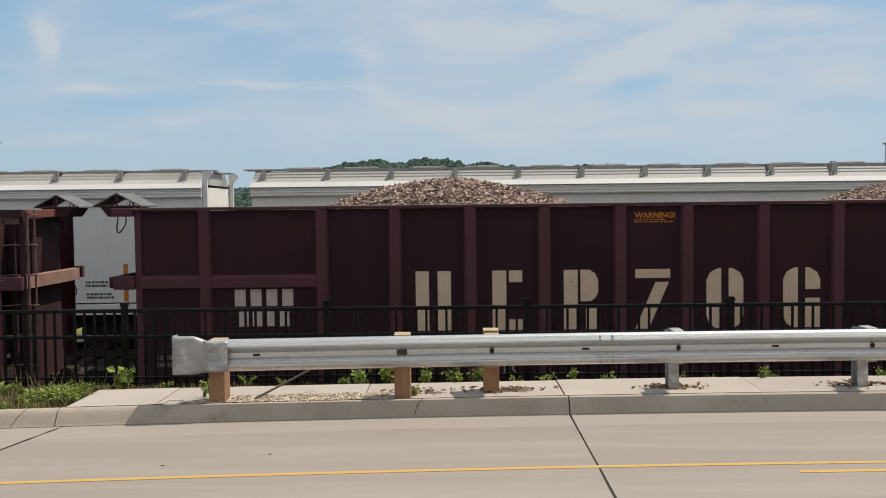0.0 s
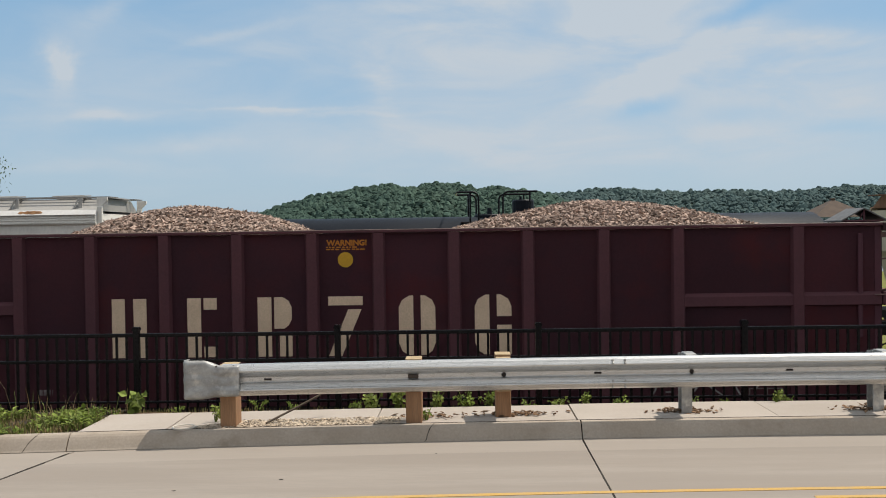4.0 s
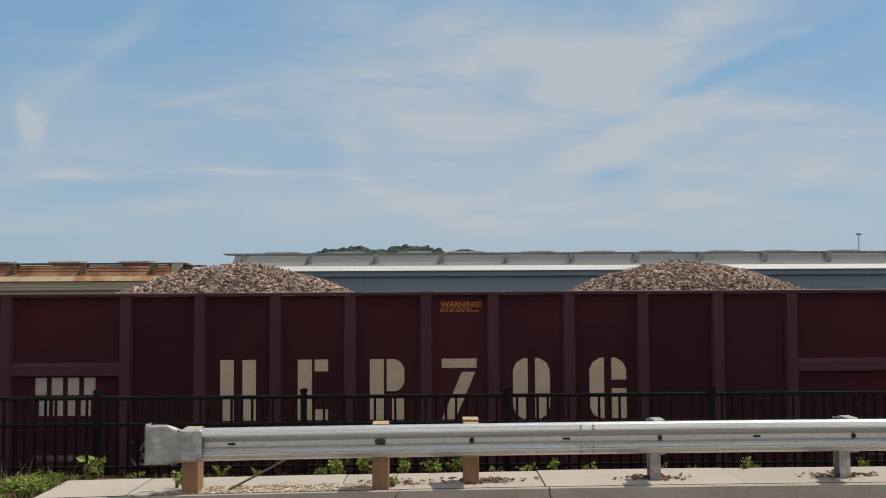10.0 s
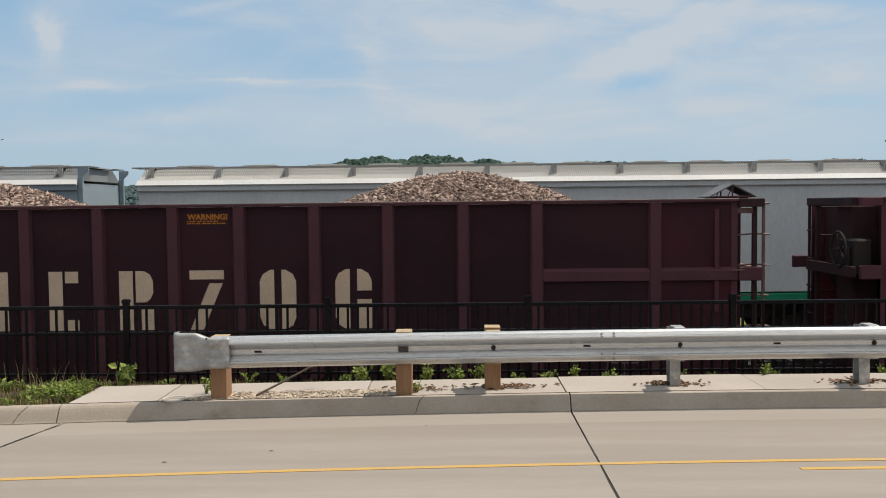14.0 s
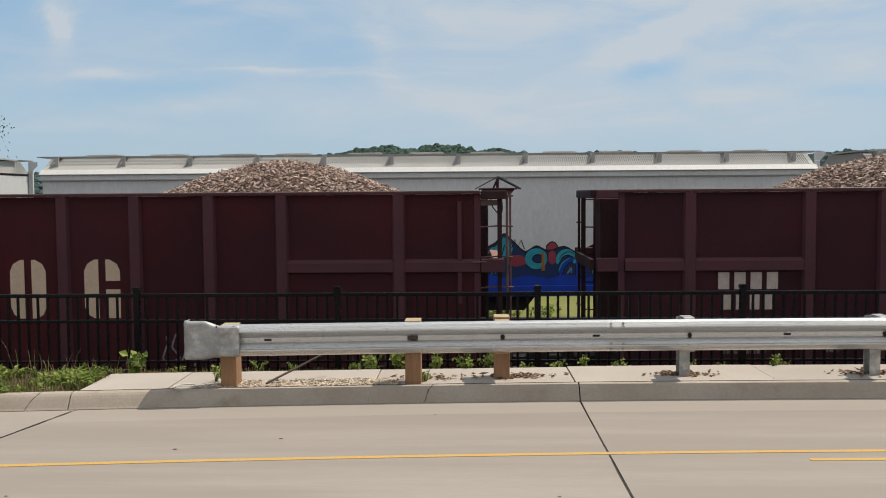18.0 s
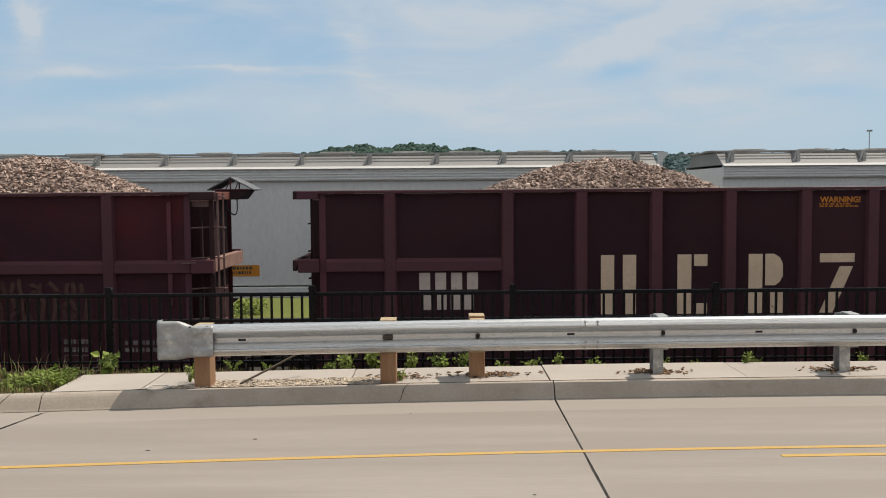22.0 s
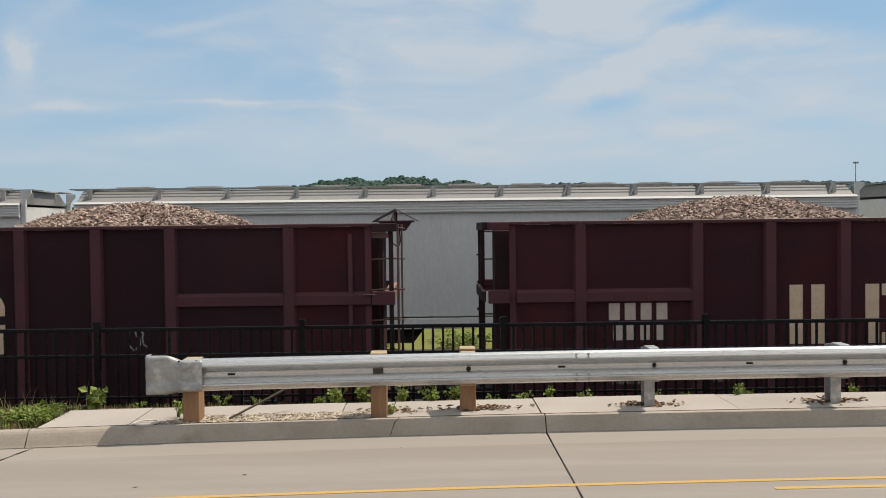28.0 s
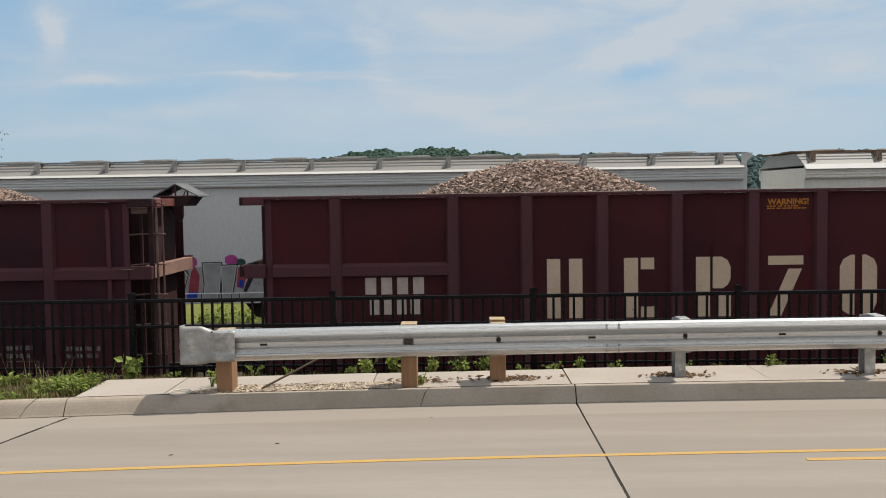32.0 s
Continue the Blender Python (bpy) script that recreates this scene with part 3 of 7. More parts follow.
def end_piece():
    """The flared end: a sheet that wraps the beam and opens to a taller, flat front with a turned-back edge."""
    bm = fresh()
    rows = []
    n = 16
    for s in range(23):
        t = s / 22
        x = -2.185 - 0.525 * t
        flare = min(1.0, max(0.0, (t - 0.34) / 0.30))
        flare = flare * flare * (3 - 2 * flare)
        half = 0.150 + 0.036 * flare
        turn = 0.0 if t < 0.93 else ((t - 0.93) / 0.07) ** 2 * 0.03
        rows.append([])
        for k in range(n + 1):
            c = 2 * k / n - 1
            crease = 0.020 * math.exp(-((abs(c) - 0.30) / 0.13) ** 2) * (1 - 0.6 * flare) + 0.016 * math.exp(-(c / 0.16) ** 2) * (1 - flare)
            waist = 0.024 * math.exp(-((t - 0.44) / 0.10) ** 2) * abs(c) ** 2
            dent = 0.010 * noise.noise((x * 11, k * 0.55, 2)) * min(1, 3 * t)
            lip = 0.020 * max(0.0, (abs(c) - 0.9) / 0.1) ** 2
            rows[-1].append(bm.verts.new((x, rail_y(x) - 0.018 + turn + crease + waist + dent + lip, BEAM_Z + 0.008 + 0.016 * flare - half * c)))
    for back in (0.05, 0.11, 0.165):
        # the end folds back behind the beam
        rows.append([bm.verts.new((v.co.x - 0.004 * (back < 0.1), v.co.y + back, BEAM_Z + 0.02 + (v.co.z - BEAM_Z - 0.02) * (1 - 0.25 * back))) for v in rows[22]])
    for a, b in zip(rows, rows[1:]):
        for k in range(n):
            bm.faces.new((a[k], b[k], b[k + 1], a[k + 1]))
    bmesh.ops.recalc_face_normals(bm, faces=bm.faces)
    bmesh.ops.solidify(bm, geom=bm.faces[:], thickness=0.005)
    return bm


# unseen block added behind the end piece to close its shadow on the kerb
part("end_stiffener", boxes((-2.70, -2.37, rail_y(-2.55) + 0.045, rail_y(-2.55) + 0.100, 0.445, 0.745), soft=0.01), GALV_DULL, barrier)
part("end_terminal", end_piece(), GALV_DULL, barrier, "flared dull galvanised end piece", smooth=True)
WOOD_X, STEEL_X = (-2.32, -0.535, 0.345), (2.185, 4.10, 6.01, 7.92, 9.82, 11.73, 13.63, 15.54)
for x in WOOD_X:
    set_back = 0.205 if x > 0 else 0.0
    y = rail_y(x) + set_back
    top = 0.756 if x > -2 else 0.735
    part("timber_post", boxes((x - 0.078, x + 0.078, y + 0.097, y + 0.300, -0.35, top), soft=0.006), TIMBER, barrier, "square treated timber post")
    part("post_top", boxes((x - 0.078, x + 0.078, y + 0.097, y + 0.300, top + 0.0005, top + 0.012), soft=0.004), TIMBER_TOP, barrier, "pale cut timber post top")
    if set_back:
        part("spacer_block", boxes((x - 0.075, x + 0.075, y - 0.106, y + 0.0965, 0.43, 0.744), soft=0.006), TIMBER_TOP, barrier, "timber spacer block")
for x in STEEL_X:
    y = rail_y(x) + 0.29
    part("steel_post", boxes((x - 0.052, x + 0.052, y + 0.0, y + 0.012, -0.35, 0.735), (x - 0.052, x + 0.052, y + 0.14, y + 0.152, -0.35, 0.735), (x - 0.006, x + 0.006, y + 0.0125, y + 0.1395, -0.35, 0.735)), GALV_DULL, barrier, "galvanised steel I-section post")
    part("spacer_block", boxes((x - 0.055, x + 0.055, y - 0.192, y - 0.001, 0.43, 0.768), soft=0.006), GALV_DULL, barrier)
for k, x in enumerate([-1.935] + [0.345] + [v for p, q in zip((0.345,) + STEEL_X, STEEL_X) for v in ((p + q) / 2, q)]):
    y = rail_y(x)
    if k == 0 or (k > 1 and k % 2 == 0):
        part("bolt_slot", boxes((x - 0.036, x + 0.036, y + 0.0845, y + 0.0895, BEAM_Z - 0.008, BEAM_Z + 0.012), soft=0.002), UNDER, barrier, "dark empty bolt slot")
    else:
        bm = tube(fresh(), (x, y + 0.089, BEAM_Z), (x, y + 0.068, BEAM_Z), 0.024, 10, 0.018)
        part("bolt", bm, UNDER, barrier, "dark bolt head")
part("splice_plate", boxes((-0.585, -0.485, rail_y(-0.535) + 0.072, rail_y(-0.535) + 0.0895, BEAM_Z - 0.016, BEAM_Z + 0.022), soft=0.004), WHEEL_STEEL, barrier, "rusty bolt plate")
for x in (-2.40, -2.24):
    part("bolt", tube(fresh(), (x, rail_y(x) + 0.03, BEAM_Z + 0.143), (x, rail_y(x) - 0.004, BEAM_Z + 0.150), 0.012, 8, 0.009), UNDER, barrier, "dark bolt")
for x in (1.40, 1.52, 5.21, 5.33):
    for z in (0.135, 0.105, -0.065, -0.125):
        y = rail_y(x) + (0.016 if abs(z) > 0.12 else 0.0)
        bm = tube(fresh(), (x, y + 0.004, BEAM_Z + z), (x, y - 0.012, BEAM_Z + z), 0.013, 8, 0.009)
        part("bolt", bm, GALV_DULL, barrier)

# ---------------------------------------------------------------- black metal fence
fence = thing("fence", "low black metal picket fence with capped posts", "fence")
FENCE_Y, POST_STEP, POST_0 = 10.62, 2.385, -1.53
F_LEFT, F_RIGHT = POST_0 - 8 * POST_STEP, POST_0 + 9 * POST_STEP


def rail_bar(a, b, z0, z1, y0, y1):
    return soften(boxes((a, b, y0, y1, z0, z1)), 0.009, 2)


def fence_post():
    bm = soften(boxes((-0.035, 0.035, -0.035, 0.035, -0.25, 0.885)), 0.008, 2)
    prism(bm, [(-0.042, 0.8855), (0.042, 0.8855), (0.042, 0.9), (0.03, 0.925), (-0.03, 0.925), (-0.042, 0.9)], -0.042, 0.042)
    return bm


post_x = lambda k: POST_0 + k * POST_STEP - (0.03 if k > 0 else 0.0)
for k in range(-8, 10):
    part("post", fence_post, BLACK_IRON, fence, at=pose(post_x(k), FENCE_Y, 0), key="fence_post")
for k in range(-8, 9):
    a = post_x(k)
    gap = post_x(k + 1) - a
    for z0, z1 in ((0.805, 0.85), (0.50, 0.54), (0.02, 0.05)):
        part("rail", lambda: rail_bar(0.036, gap - 0.036, z0, z1, -0.018, 0.018), BLACK_IRON, fence, at=pose(a, FENCE_Y, 0), key=("fence_rail", z0, round(gap, 3)))
    n = 20
    for i in range(1, n):
        part("picket", lambda: boxes((-0.014, 0.014, -0.009, 0.009, -0.11, 0.8155)), BLACK_IRON, fence, at=pose(a + i * gap / n, FENCE_Y, 0), key="picket")


# ---------------------------------------------------------------- running gear
def wheelset_mesh():
    bm = fresh()
    for s in (-1, 1):
        tube(bm, (0, s * 0.66, 0), (0, s * 0.79, 0), 0.457, 28)
        tube(bm, (0, s * 0.655, 0), (0, s * 0.66, 0), 0.485, 28)
        tube(bm, (0, s * 0.79, 0), (0, s * 0.80, 0), 0.36, 20, 0.2)
    tube(bm, (0, -1.0, 0), (0, 1.0, 0), 0.085, 10)
    for k in range(6):      # cast webs, so that the turning shows
        a = k * math.tau / 6
        for s in (-1, 1):
            tube(bm, (0.16 * math.cos(a), s * 0.80, 0.16 * math.sin(a)), (0.40 * math.cos(a), s * 0.80, 0.40 * math.sin(a)), 0.018, 5)
    return bm


def side_frame():
    bm = fresh()
    for s in (-1, 1):
        shape = [(-1.12, 0.36), (-1.12, 0.60), (-0.72, 0.66), (-0.30, 0.80), (0.30, 0.80), (0.72, 0.66), (1.12, 0.60), (1.12, 0.36), (0.70, 0.36), (0.34, 0.20), (-0.34, 0.20), (-0.70, 0.36)]
        prism(bm, shape, s * 0.95 - 0.06, s * 0.95 + 0.06)
    box(bm, -0.16, 0.16, -1.1, 1.1, 0.42, 0.72)
    for s in (-1, 1):
        for k in (-0.12, 0, 0.12):
            tube(bm, (k, s * 1.05, 0.25), (k, s * 1.05, 0.45), 0.045, 8)
        for e in (-0.865, 0.865):
            tube(bm, (e, s * 0.98, 0.457), (e, s * 1.08, 0.457), 0.11, 10)
    return bm


WHEELS = {"front": [], "far": []}


def bogie(parent, x, train):
    ob = part("bogie", side_frame, UNDER, parent, "dark cast steel bogie", at=pose(x, 0, 0), key="side_frame")
    for e in (-0.865, 0.865):
        w = part("wheelset", wheelset_mesh, WHEEL_STEEL, ob, "steel wheels on an axle", key="wheelset")
        w.matrix_parent_inverse = Matrix.Translation((e, 0, 0.457))
        WHEELS[train].append(w)


def coupler_mesh(s, end, reach):
    bm = fresh()
    a, b = sorted((s * (end - 0.6), s * (reach - 0.16)))
    box(bm, a, b, -0.08, 0.08, 0.76, 0.92)
    a, b = sorted((s * (reach - 0.165), s * (reach - 0.002)))
    box(bm, a, b, -0.15, 0.15, 0.70, 0.99)
    box(bm, min(s * (end + 0.1), s * (end + 0.28)), max(s * (end + 0.1), s * (end + 0.28)), -0.19, 0.19, 0.66, 1.02)
    pipe(bm, [(s * (end - 0.05), -0.32, 0.72), (s * (end + 0.15), -0.33, 0.50), (s * (end + 0.4), -0.30, 0.38), (s * (reach - 0.05), -0.2, 0.42)], 0.025, 6)
    return bm


# ---------------------------------------------------------------- ballast gondolas
G_TOP, G_SILL = 2.05 - RAIL_Z, -0.60 - RAIL_Z       # heights over the rail
G_HALF, G_END, G_REACH = 7.80, 8.20, 17.775 / 2
END_X = {-1: 7.78, 1: 7.95}                          # the side runs a little further at one end
BELT0, BELT1 = 0.825 - RAIL_Z, 1.03 - RAIL_Z
RIBS = [s * x for s in (-1, 1) for x in (0.50, 1.63, 2.735, 3.86, 4.96, 6.72)]
FACE = -1.32                                         # the side sheet; the ribs stand out to -1.40


BAYS = [-END_X[-1]] + sorted(RIBS) + [END_X[1]]


def side_panel(s, a, b):
    """One sheet of the side, from the middle of a rib to the next, dished a little by the load."""
    bm = fresh()
    nx, nz = 6, 6
    z0, z1 = G_SILL, G_TOP - 0.052
    rows = []
    for j in range(nz + 1):
        row = []
        for i in range(nx + 1):
            u, v = i / nx, j / nz
            dish = 0.004 * math.sin(math.pi * u) * math.sin(math.pi * v)
            row.append(bm.verts.new((a + (b - a) * u, s * (FACE + dish), z0 + (z1 - z0) * v)))
        rows.append(row)
    for j in range(nz):
        for i in range(nx):
            bm.faces.new((rows[j][i], rows[j][i + 1], rows[j + 1][i + 1], rows[j + 1][i]))
    bmesh.ops.solidify(bm, geom=bm.faces[:], thickness=0.016 * s)
    return bm


def top_chord(s):
    y0, y1 = sorted((s * -1.40, s * -1.26))
    return boxes((-END_X[-1], END_X[1], y0, y1, G_TOP - 0.050, G_TOP - 0.0135), soft=0.008)


def chord_edge(s):
    """The upper lip of the side; its pale colour paints the thin highlight of the sun."""
    y0, y1 = sorted((s * -1.397, s * -1.263))
    return boxes((-END_X[-1], END_X[1], y0, y1, G_TOP - 0.013, G_TOP), soft=0.005)


def rib(s):
    bm = fresh()
    y0, y1 = s * (FACE - 0.0015), s * -1.395
    poly = [(-0.105, y0), (-0.075, y1), (0.075, y1), (0.105, y0)]
    prism(bm, poly, G_SILL, G_TOP - 0.0505, "z")
    return soften(bm, 0.006)


def belt(s, a, b):
    bm = fresh()
    y0, y1 = s * (FACE - 0.0015), s * -1.38
    prism(bm, [(y0, BELT0 - 0.005), (y1, BELT0 + 0.008), (y1, BELT1 - 0.05), (y0, BELT1)], a, b, "x")
    return soften(bm, 0.006)


def end_wall(e):
    x = 7.56 if e < 0 else 7.66
    a, b = sorted((e * x, e * (x - 0.02)))
    return boxes((a, b, -1.299, 1.299, BELT0 - 0.04, G_TOP))


def end_slope(e):
    """The lower end sheet, which slopes in over the bogie."""
    x = e * (7.538 if e < 0 else 7.638)
    return prism(fresh(), [(x, BELT0 - 0.042), (x - e * 0.75, G_SILL), (x - e * 0.79, G_SILL), (x - e * 0.04, BELT0 - 0.042)], -1.298, 1.298)


def corner_bracket(e, s, z0, z1, wide):
    """The heavy bracket that carries the ladder past the end of the body."""
    bm = fresh()
    a, b = sorted((e * (END_X[e] + 0.001), e * (8.30 if e > 0 and s > 0 else 8.10)))
    y0, y1 = sorted((s * -1.40, s * (-1.40 + wide)))
    box(bm, a, b, y0, y1, z0, z1)
    return soften(bm, 0.01)


def corner_plate(e, s):
    a, b = sorted((e * END_X[e], e * (END_X[e] - 0.10)))
    y0, y1 = sorted((s * (FACE - 0.012), s * (FACE - 0.002)))
    return boxes((a, b, y0, y1, G_SILL, G_TOP - 0.0505), soft=0.006)


def turned(bm, e):
    """Built for one end; the other end has it turned half round."""
    if e < 0:
        for v in bm.verts:
            v.co.x, v.co.y = -v.co.x, -v.co.y
    return bm


RUNGS = [3.573 - 0.459 * k for k in range(7)]


def ladder_post(e):
    """The stout outer post, from the end platform to the top frame."""
    return turned(boxes((8.205, 8.272, -1.235, -1.165, 0.782, G_TOP - 0.131), soft=0.006), e)


def end_ladder(e):
    """Staple rungs on two light rails, over the end of the car."""
    bm = fresh()
    for x, y, r in ((8.346, -1.265, 0.020), (8.400, -1.150, 0.016)):
        tube(bm, (x, y, 0.80), (x, y, G_TOP - 0.02), r, 6)
    for z in RUNGS:
        pipe(bm, [(8.262, -1.20, z), (8.335, -1.275, z), (8.430, -1.285, z - 0.004), (8.436, -1.15, z - 0.01), (8.396, -1.145, z - 0.01)], 0.012, 6)
    return turned(bm, e)


def far_post():
    """Two uprights beyond the end wall of the other end."""
    return boxes((-8.13, -8.06, 0.20, 0.275, 0.782, G_TOP - 0.131), (-8.155, -8.115, 0.47, 0.515, 0.782, G_TOP - 0.131), soft=0.005)


def far_ladder():
    """Rungs between the uprights and back to the end wall."""
    bm = fresh()
    for z in RUNGS:
        pipe(bm, [(-8.12, 0.235, z), (-8.175, 0.24, z - 0.01), (-8.175, 0.49, z - 0.01), (-8.13, 0.49, z)], 0.013, 6)
        tube(bm, (-8.06, 0.235, z - 0.08), (-7.561, 0.235, z - 0.08), 0.012, 6)
    return bm


def corner_bar(e):
    """The slim upright at the car's corner, past the end of its side."""
    return turned(boxes((8.025, 8.065, -1.10, -1.05, 0.782, G_TOP - 0.131), soft=0.005), e)


def slim_rib(e):
    """The narrow stiffener on the last bay, in line with the end wall."""
    return turned(boxes((7.600, 7.667, -1.362, -1.3215, 1.95, G_TOP - 0.16), soft=0.006), e)


def grab_iron(e):
    """Handholds from the end of the side to the outer post."""
    bm = fresh()
    for z in RUNGS[1:6]:
        tube(bm, (7.93, FACE + 0.02, z - 0.01), (8.21, -1.20, z), 0.0125, 6)
    box(bm, 7.951, 8.204, -1.24, -1.18, RUNGS[0] - 0.15, RUNGS[0] - 0.068)
    pipe(bm, [(7.84, FACE, 2.58), (7.84, -1.40, 2.58), (8.02, -1.40, 2.585), (8.21, -1.23, 2.57)], 0.0115, 5)
    return turned(bm, e)


def end_platform(e):
    bm = fresh()
    a, b = sorted((e * (G_HALF + 0.002), e * (G_END + 0.02)))
    box(bm, a, b, -1.36, 1.36, 0.62, 0.78)
    return bm


def top_arm(e):
    """The arm that goes on from the top of the side to the end frame."""
    a, b = sorted((e * (END_X[e] + 0.001), e * (8.33 if e > 0 else 8.10)))
    return boxes((a, b, -1.395, -1.27, G_TOP - 0.13, G_TOP - 0.004), soft=0.01)


def top_shelf(e):
    """The cross bar of the open frame at the top of the end."""
    if e > 0:
        return boxes((8.15, 8.25, -1.2695, 0.10, G_TOP - 0.13, G_TOP - 0.004), soft=0.01)
    return boxes((-8.18, -8.06, -1.2695, 0.52, G_TOP - 0.13, G_TOP - 0.004), soft=0.01)


def end_beam(e):
    """The cross beam at belt height, past the end of the body."""
    a, b = sorted((e * (G_END - 0.07), e * (G_END + 0.055)))
    return boxes((a, b, -1.172, 0.80, BELT0, BELT1), (b - 0.016 if e > 0 else a, b if e > 0 else a + 0.016, 0.8005, 0.815, BELT0 + 0.005, BELT1 + 0.03), soft=0.006)


def end_column(e):
    """The boxed-out middle of the end, which carries the brake gear."""
    if e > 0:
        return boxes((7.661, 8.08, -0.55, 0.46, 0.79, G_TOP - 0.135), soft=0.012)
    return boxes((-7.96, -7.561, -0.75, -0.20, 0.79, G_TOP - 0.135), soft=0.012)


def saddle_at(e):
    """Middle, near edge and far edge of the saddle on an end."""
    return (e * (G_END + 0.06), -0.05, 0.65) if e > 0 else (e * (G_END - 0.02), -0.95, -0.20)


def saddle_base(e):
    """The tapered beam that carries the saddle plates at a car's end."""
    c, y0, y1 = saddle_at(e)
    return prism(fresh(), [(c - 0.27, G_TOP + 0.022), (c + 0.27, G_TOP + 0.022), (c + 0.15, G_TOP - 0.13), (c - 0.15, G_TOP - 0.13)], y0 + 0.03, y1 - 0.03)


def saddle_plates(e):
    bm = fresh()
    c, y0, y1 = saddle_at(e)
    for s in (-1, 1):
        prism(bm, [(c + s * 0.001, G_TOP + 0.240), (c + s * 0.375, G_TOP + 0.040), (c + s * 0.375, G_TOP + 0.020), (c + s * 0.001, G_TOP + 0.218)], y0, y1)
    return bm


def saddle_strut(e, near):
    bm = fresh()
    c, y0, y1 = saddle_at(e)
    y = y0 + 0.02 if near else y1 - 0.02
    tube(bm, (c, y, G_TOP + 0.022), (c, y, G_TOP + 0.205), 0.014, 5)
    tube(bm, (c - 0.02, y, G_TOP + 0.16), (c - 0.08, y, G_TOP + 0.022), 0.009, 5)
    tube(bm, (c - 0.31, y, G_TOP + 0.03), (c + 0.31, y, G_TOP + 0.03), 0.014, 5)
    return bm


def brake_wheel(e, z):
    bm = fresh()
    x, y = (8.465, -0.72) if e > 0 else (-8.20, -0.82)
    torus(bm, (x, y, z), (1, 0, 0), 0.27, 0.018, 24, 6)
    for k in range(5):
        a = k * math.tau / 5
        tube(bm, (x - e * 0.03, y, z), (x, y + 0.27 * math.cos(a), z + 0.27 * math.sin(a)), 0.013, 5)
    tube(bm, (x + e * 0.02, y, z), (x - e * (0.22 if e > 0 else 0.12), y, z), 0.03, 8)
    return bm


def brake_gear(e, z):
    x = G_END if e > 0 else -7.90
    if e > 0:
        bm = boxes((x - 0.10, x + 0.05, -0.88, -0.58, z - 0.20, z + 0.20), soft=0.02)
    else:
        bm = boxes((-8.06, -7.79, -1.10, -0.50, z - 0.40, z + 0.16), (-8.12, -8.0605, -0.98, -0.55, z - 0.30, z + 0.05), soft=0.03)
    for k in range(14 if e > 0 else 8):
        torus(bm, (x + e * 0.02, -0.80, z - 0.24 - k * 0.062), (1, 0, 0) if k % 2 else (0, 1, 0), 0.028, 0.008, 8, 4)
    return bm


def air_hose(e):
    c, y0, y1 = saddle_at(e)
    line = [(-0.12, -0.13), (-0.115, -0.20), (-0.09, -0.27), (-0.03, -0.345), (0.02, -0.385), (0.055, -0.37), (0.07, -0.31), (0.068, -0.22), (0.06, -0.13)]
    return pipe(fresh(), [(c + e * x, y0 + 0.05 + 0.02 * k, G_TOP + z) for k, (x, z) in enumerate(line)], 0.011, 6)


def lever_frame(bm, outlines, y0, y1):
    for o in outlines:
        prism(bm, o, y0, y1)
    return bm


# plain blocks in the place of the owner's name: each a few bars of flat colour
def rect(a, b, c, d):
    return [(a, c), (b, c), (b, d), (a, d)]


BLOCKS = [
    (-3.56, [rect(0, 0.20, 0, 0.895), rect(0.33, 0.53, 0, 0.895)]),
    (-2.41, [rect(0, 0.21, 0, 0.895), rect(0.25, 0.45, 0.72, 0.895), rect(0.25, 0.45, 0.0, 0.16)]),
    (-1.34, [rect(0, 0.21, 0, 0.895), [(0.25, 0.42), (0.25, 0.895), (0.38, 0.895), (0.47, 0.84), (0.515, 0.74), (0.515, 0.56), (0.47, 0.47), (0.40, 0.42)], rect(0.33, 0.52, 0.0, 0.36)]),
    (-0.27, [rect(0.0, 0.52, 0.76, 0.895), [(0.30, 0.70), (0.50, 0.70), (0.20, 0.0), (0.0, 0.0)]]),
    (0.79, [[(0, 0.18), (0, 0.72), (0.05, 0.83), (0.16, 0.895), (0.22, 0.895), (0.22, 0.0), (0.14, 0.0), (0.05, 0.06)], [(0.33, 0.0), (0.33, 0.895), (0.39, 0.895), (0.50, 0.83), (0.55, 0.72), (0.55, 0.18), (0.50, 0.06), (0.41, 0.0)]]),
    (1.93, [[(0, 0.18), (0, 0.72), (0.05, 0.83), (0.16, 0.895), (0.22, 0.895), (0.22, 0.0), (0.14, 0.0), (0.05, 0.06)], [(0.33, 0.57), (0.33, 0.895), (0.39, 0.895), (0.50, 0.83), (0.55, 0.72), (0.55, 0.57)], rect(0.33, 0.55, 0.0, 0.44)]),
]


def block_mesh(k):
    return lever_frame(fresh(), BLOCKS[k][1], FACE - 0.006, FACE - 0.0025)


def mark_bar(w, h):
    """One plain bar in place of a figure of the car's mark."""
    return box(fresh(), 0.02, w, FACE - 0.006, FACE - 0.0025, 0, h)


def data_bars(x0, z0, w, rows, h=0.035, pitch=0.06, seed=1, y0=FACE - 0.006, y1=FACE - 0.0025):
    """Lines of lettering too small to read: broken bars."""
    bm = fresh()
    rng = random.Random(seed)
    for r in range(rows):
        x, end = x0, x0 + w * rng.uniform(0.7, 1.0)
        while x < end:
            d = rng.uniform(0.02, 0.075)
            box(bm, x, min(x + d, end), y0, y1, z0 - r * pitch, z0 - r * pitch + h)
            x += d + rng.uniform(0.012, 0.03)
    return bm


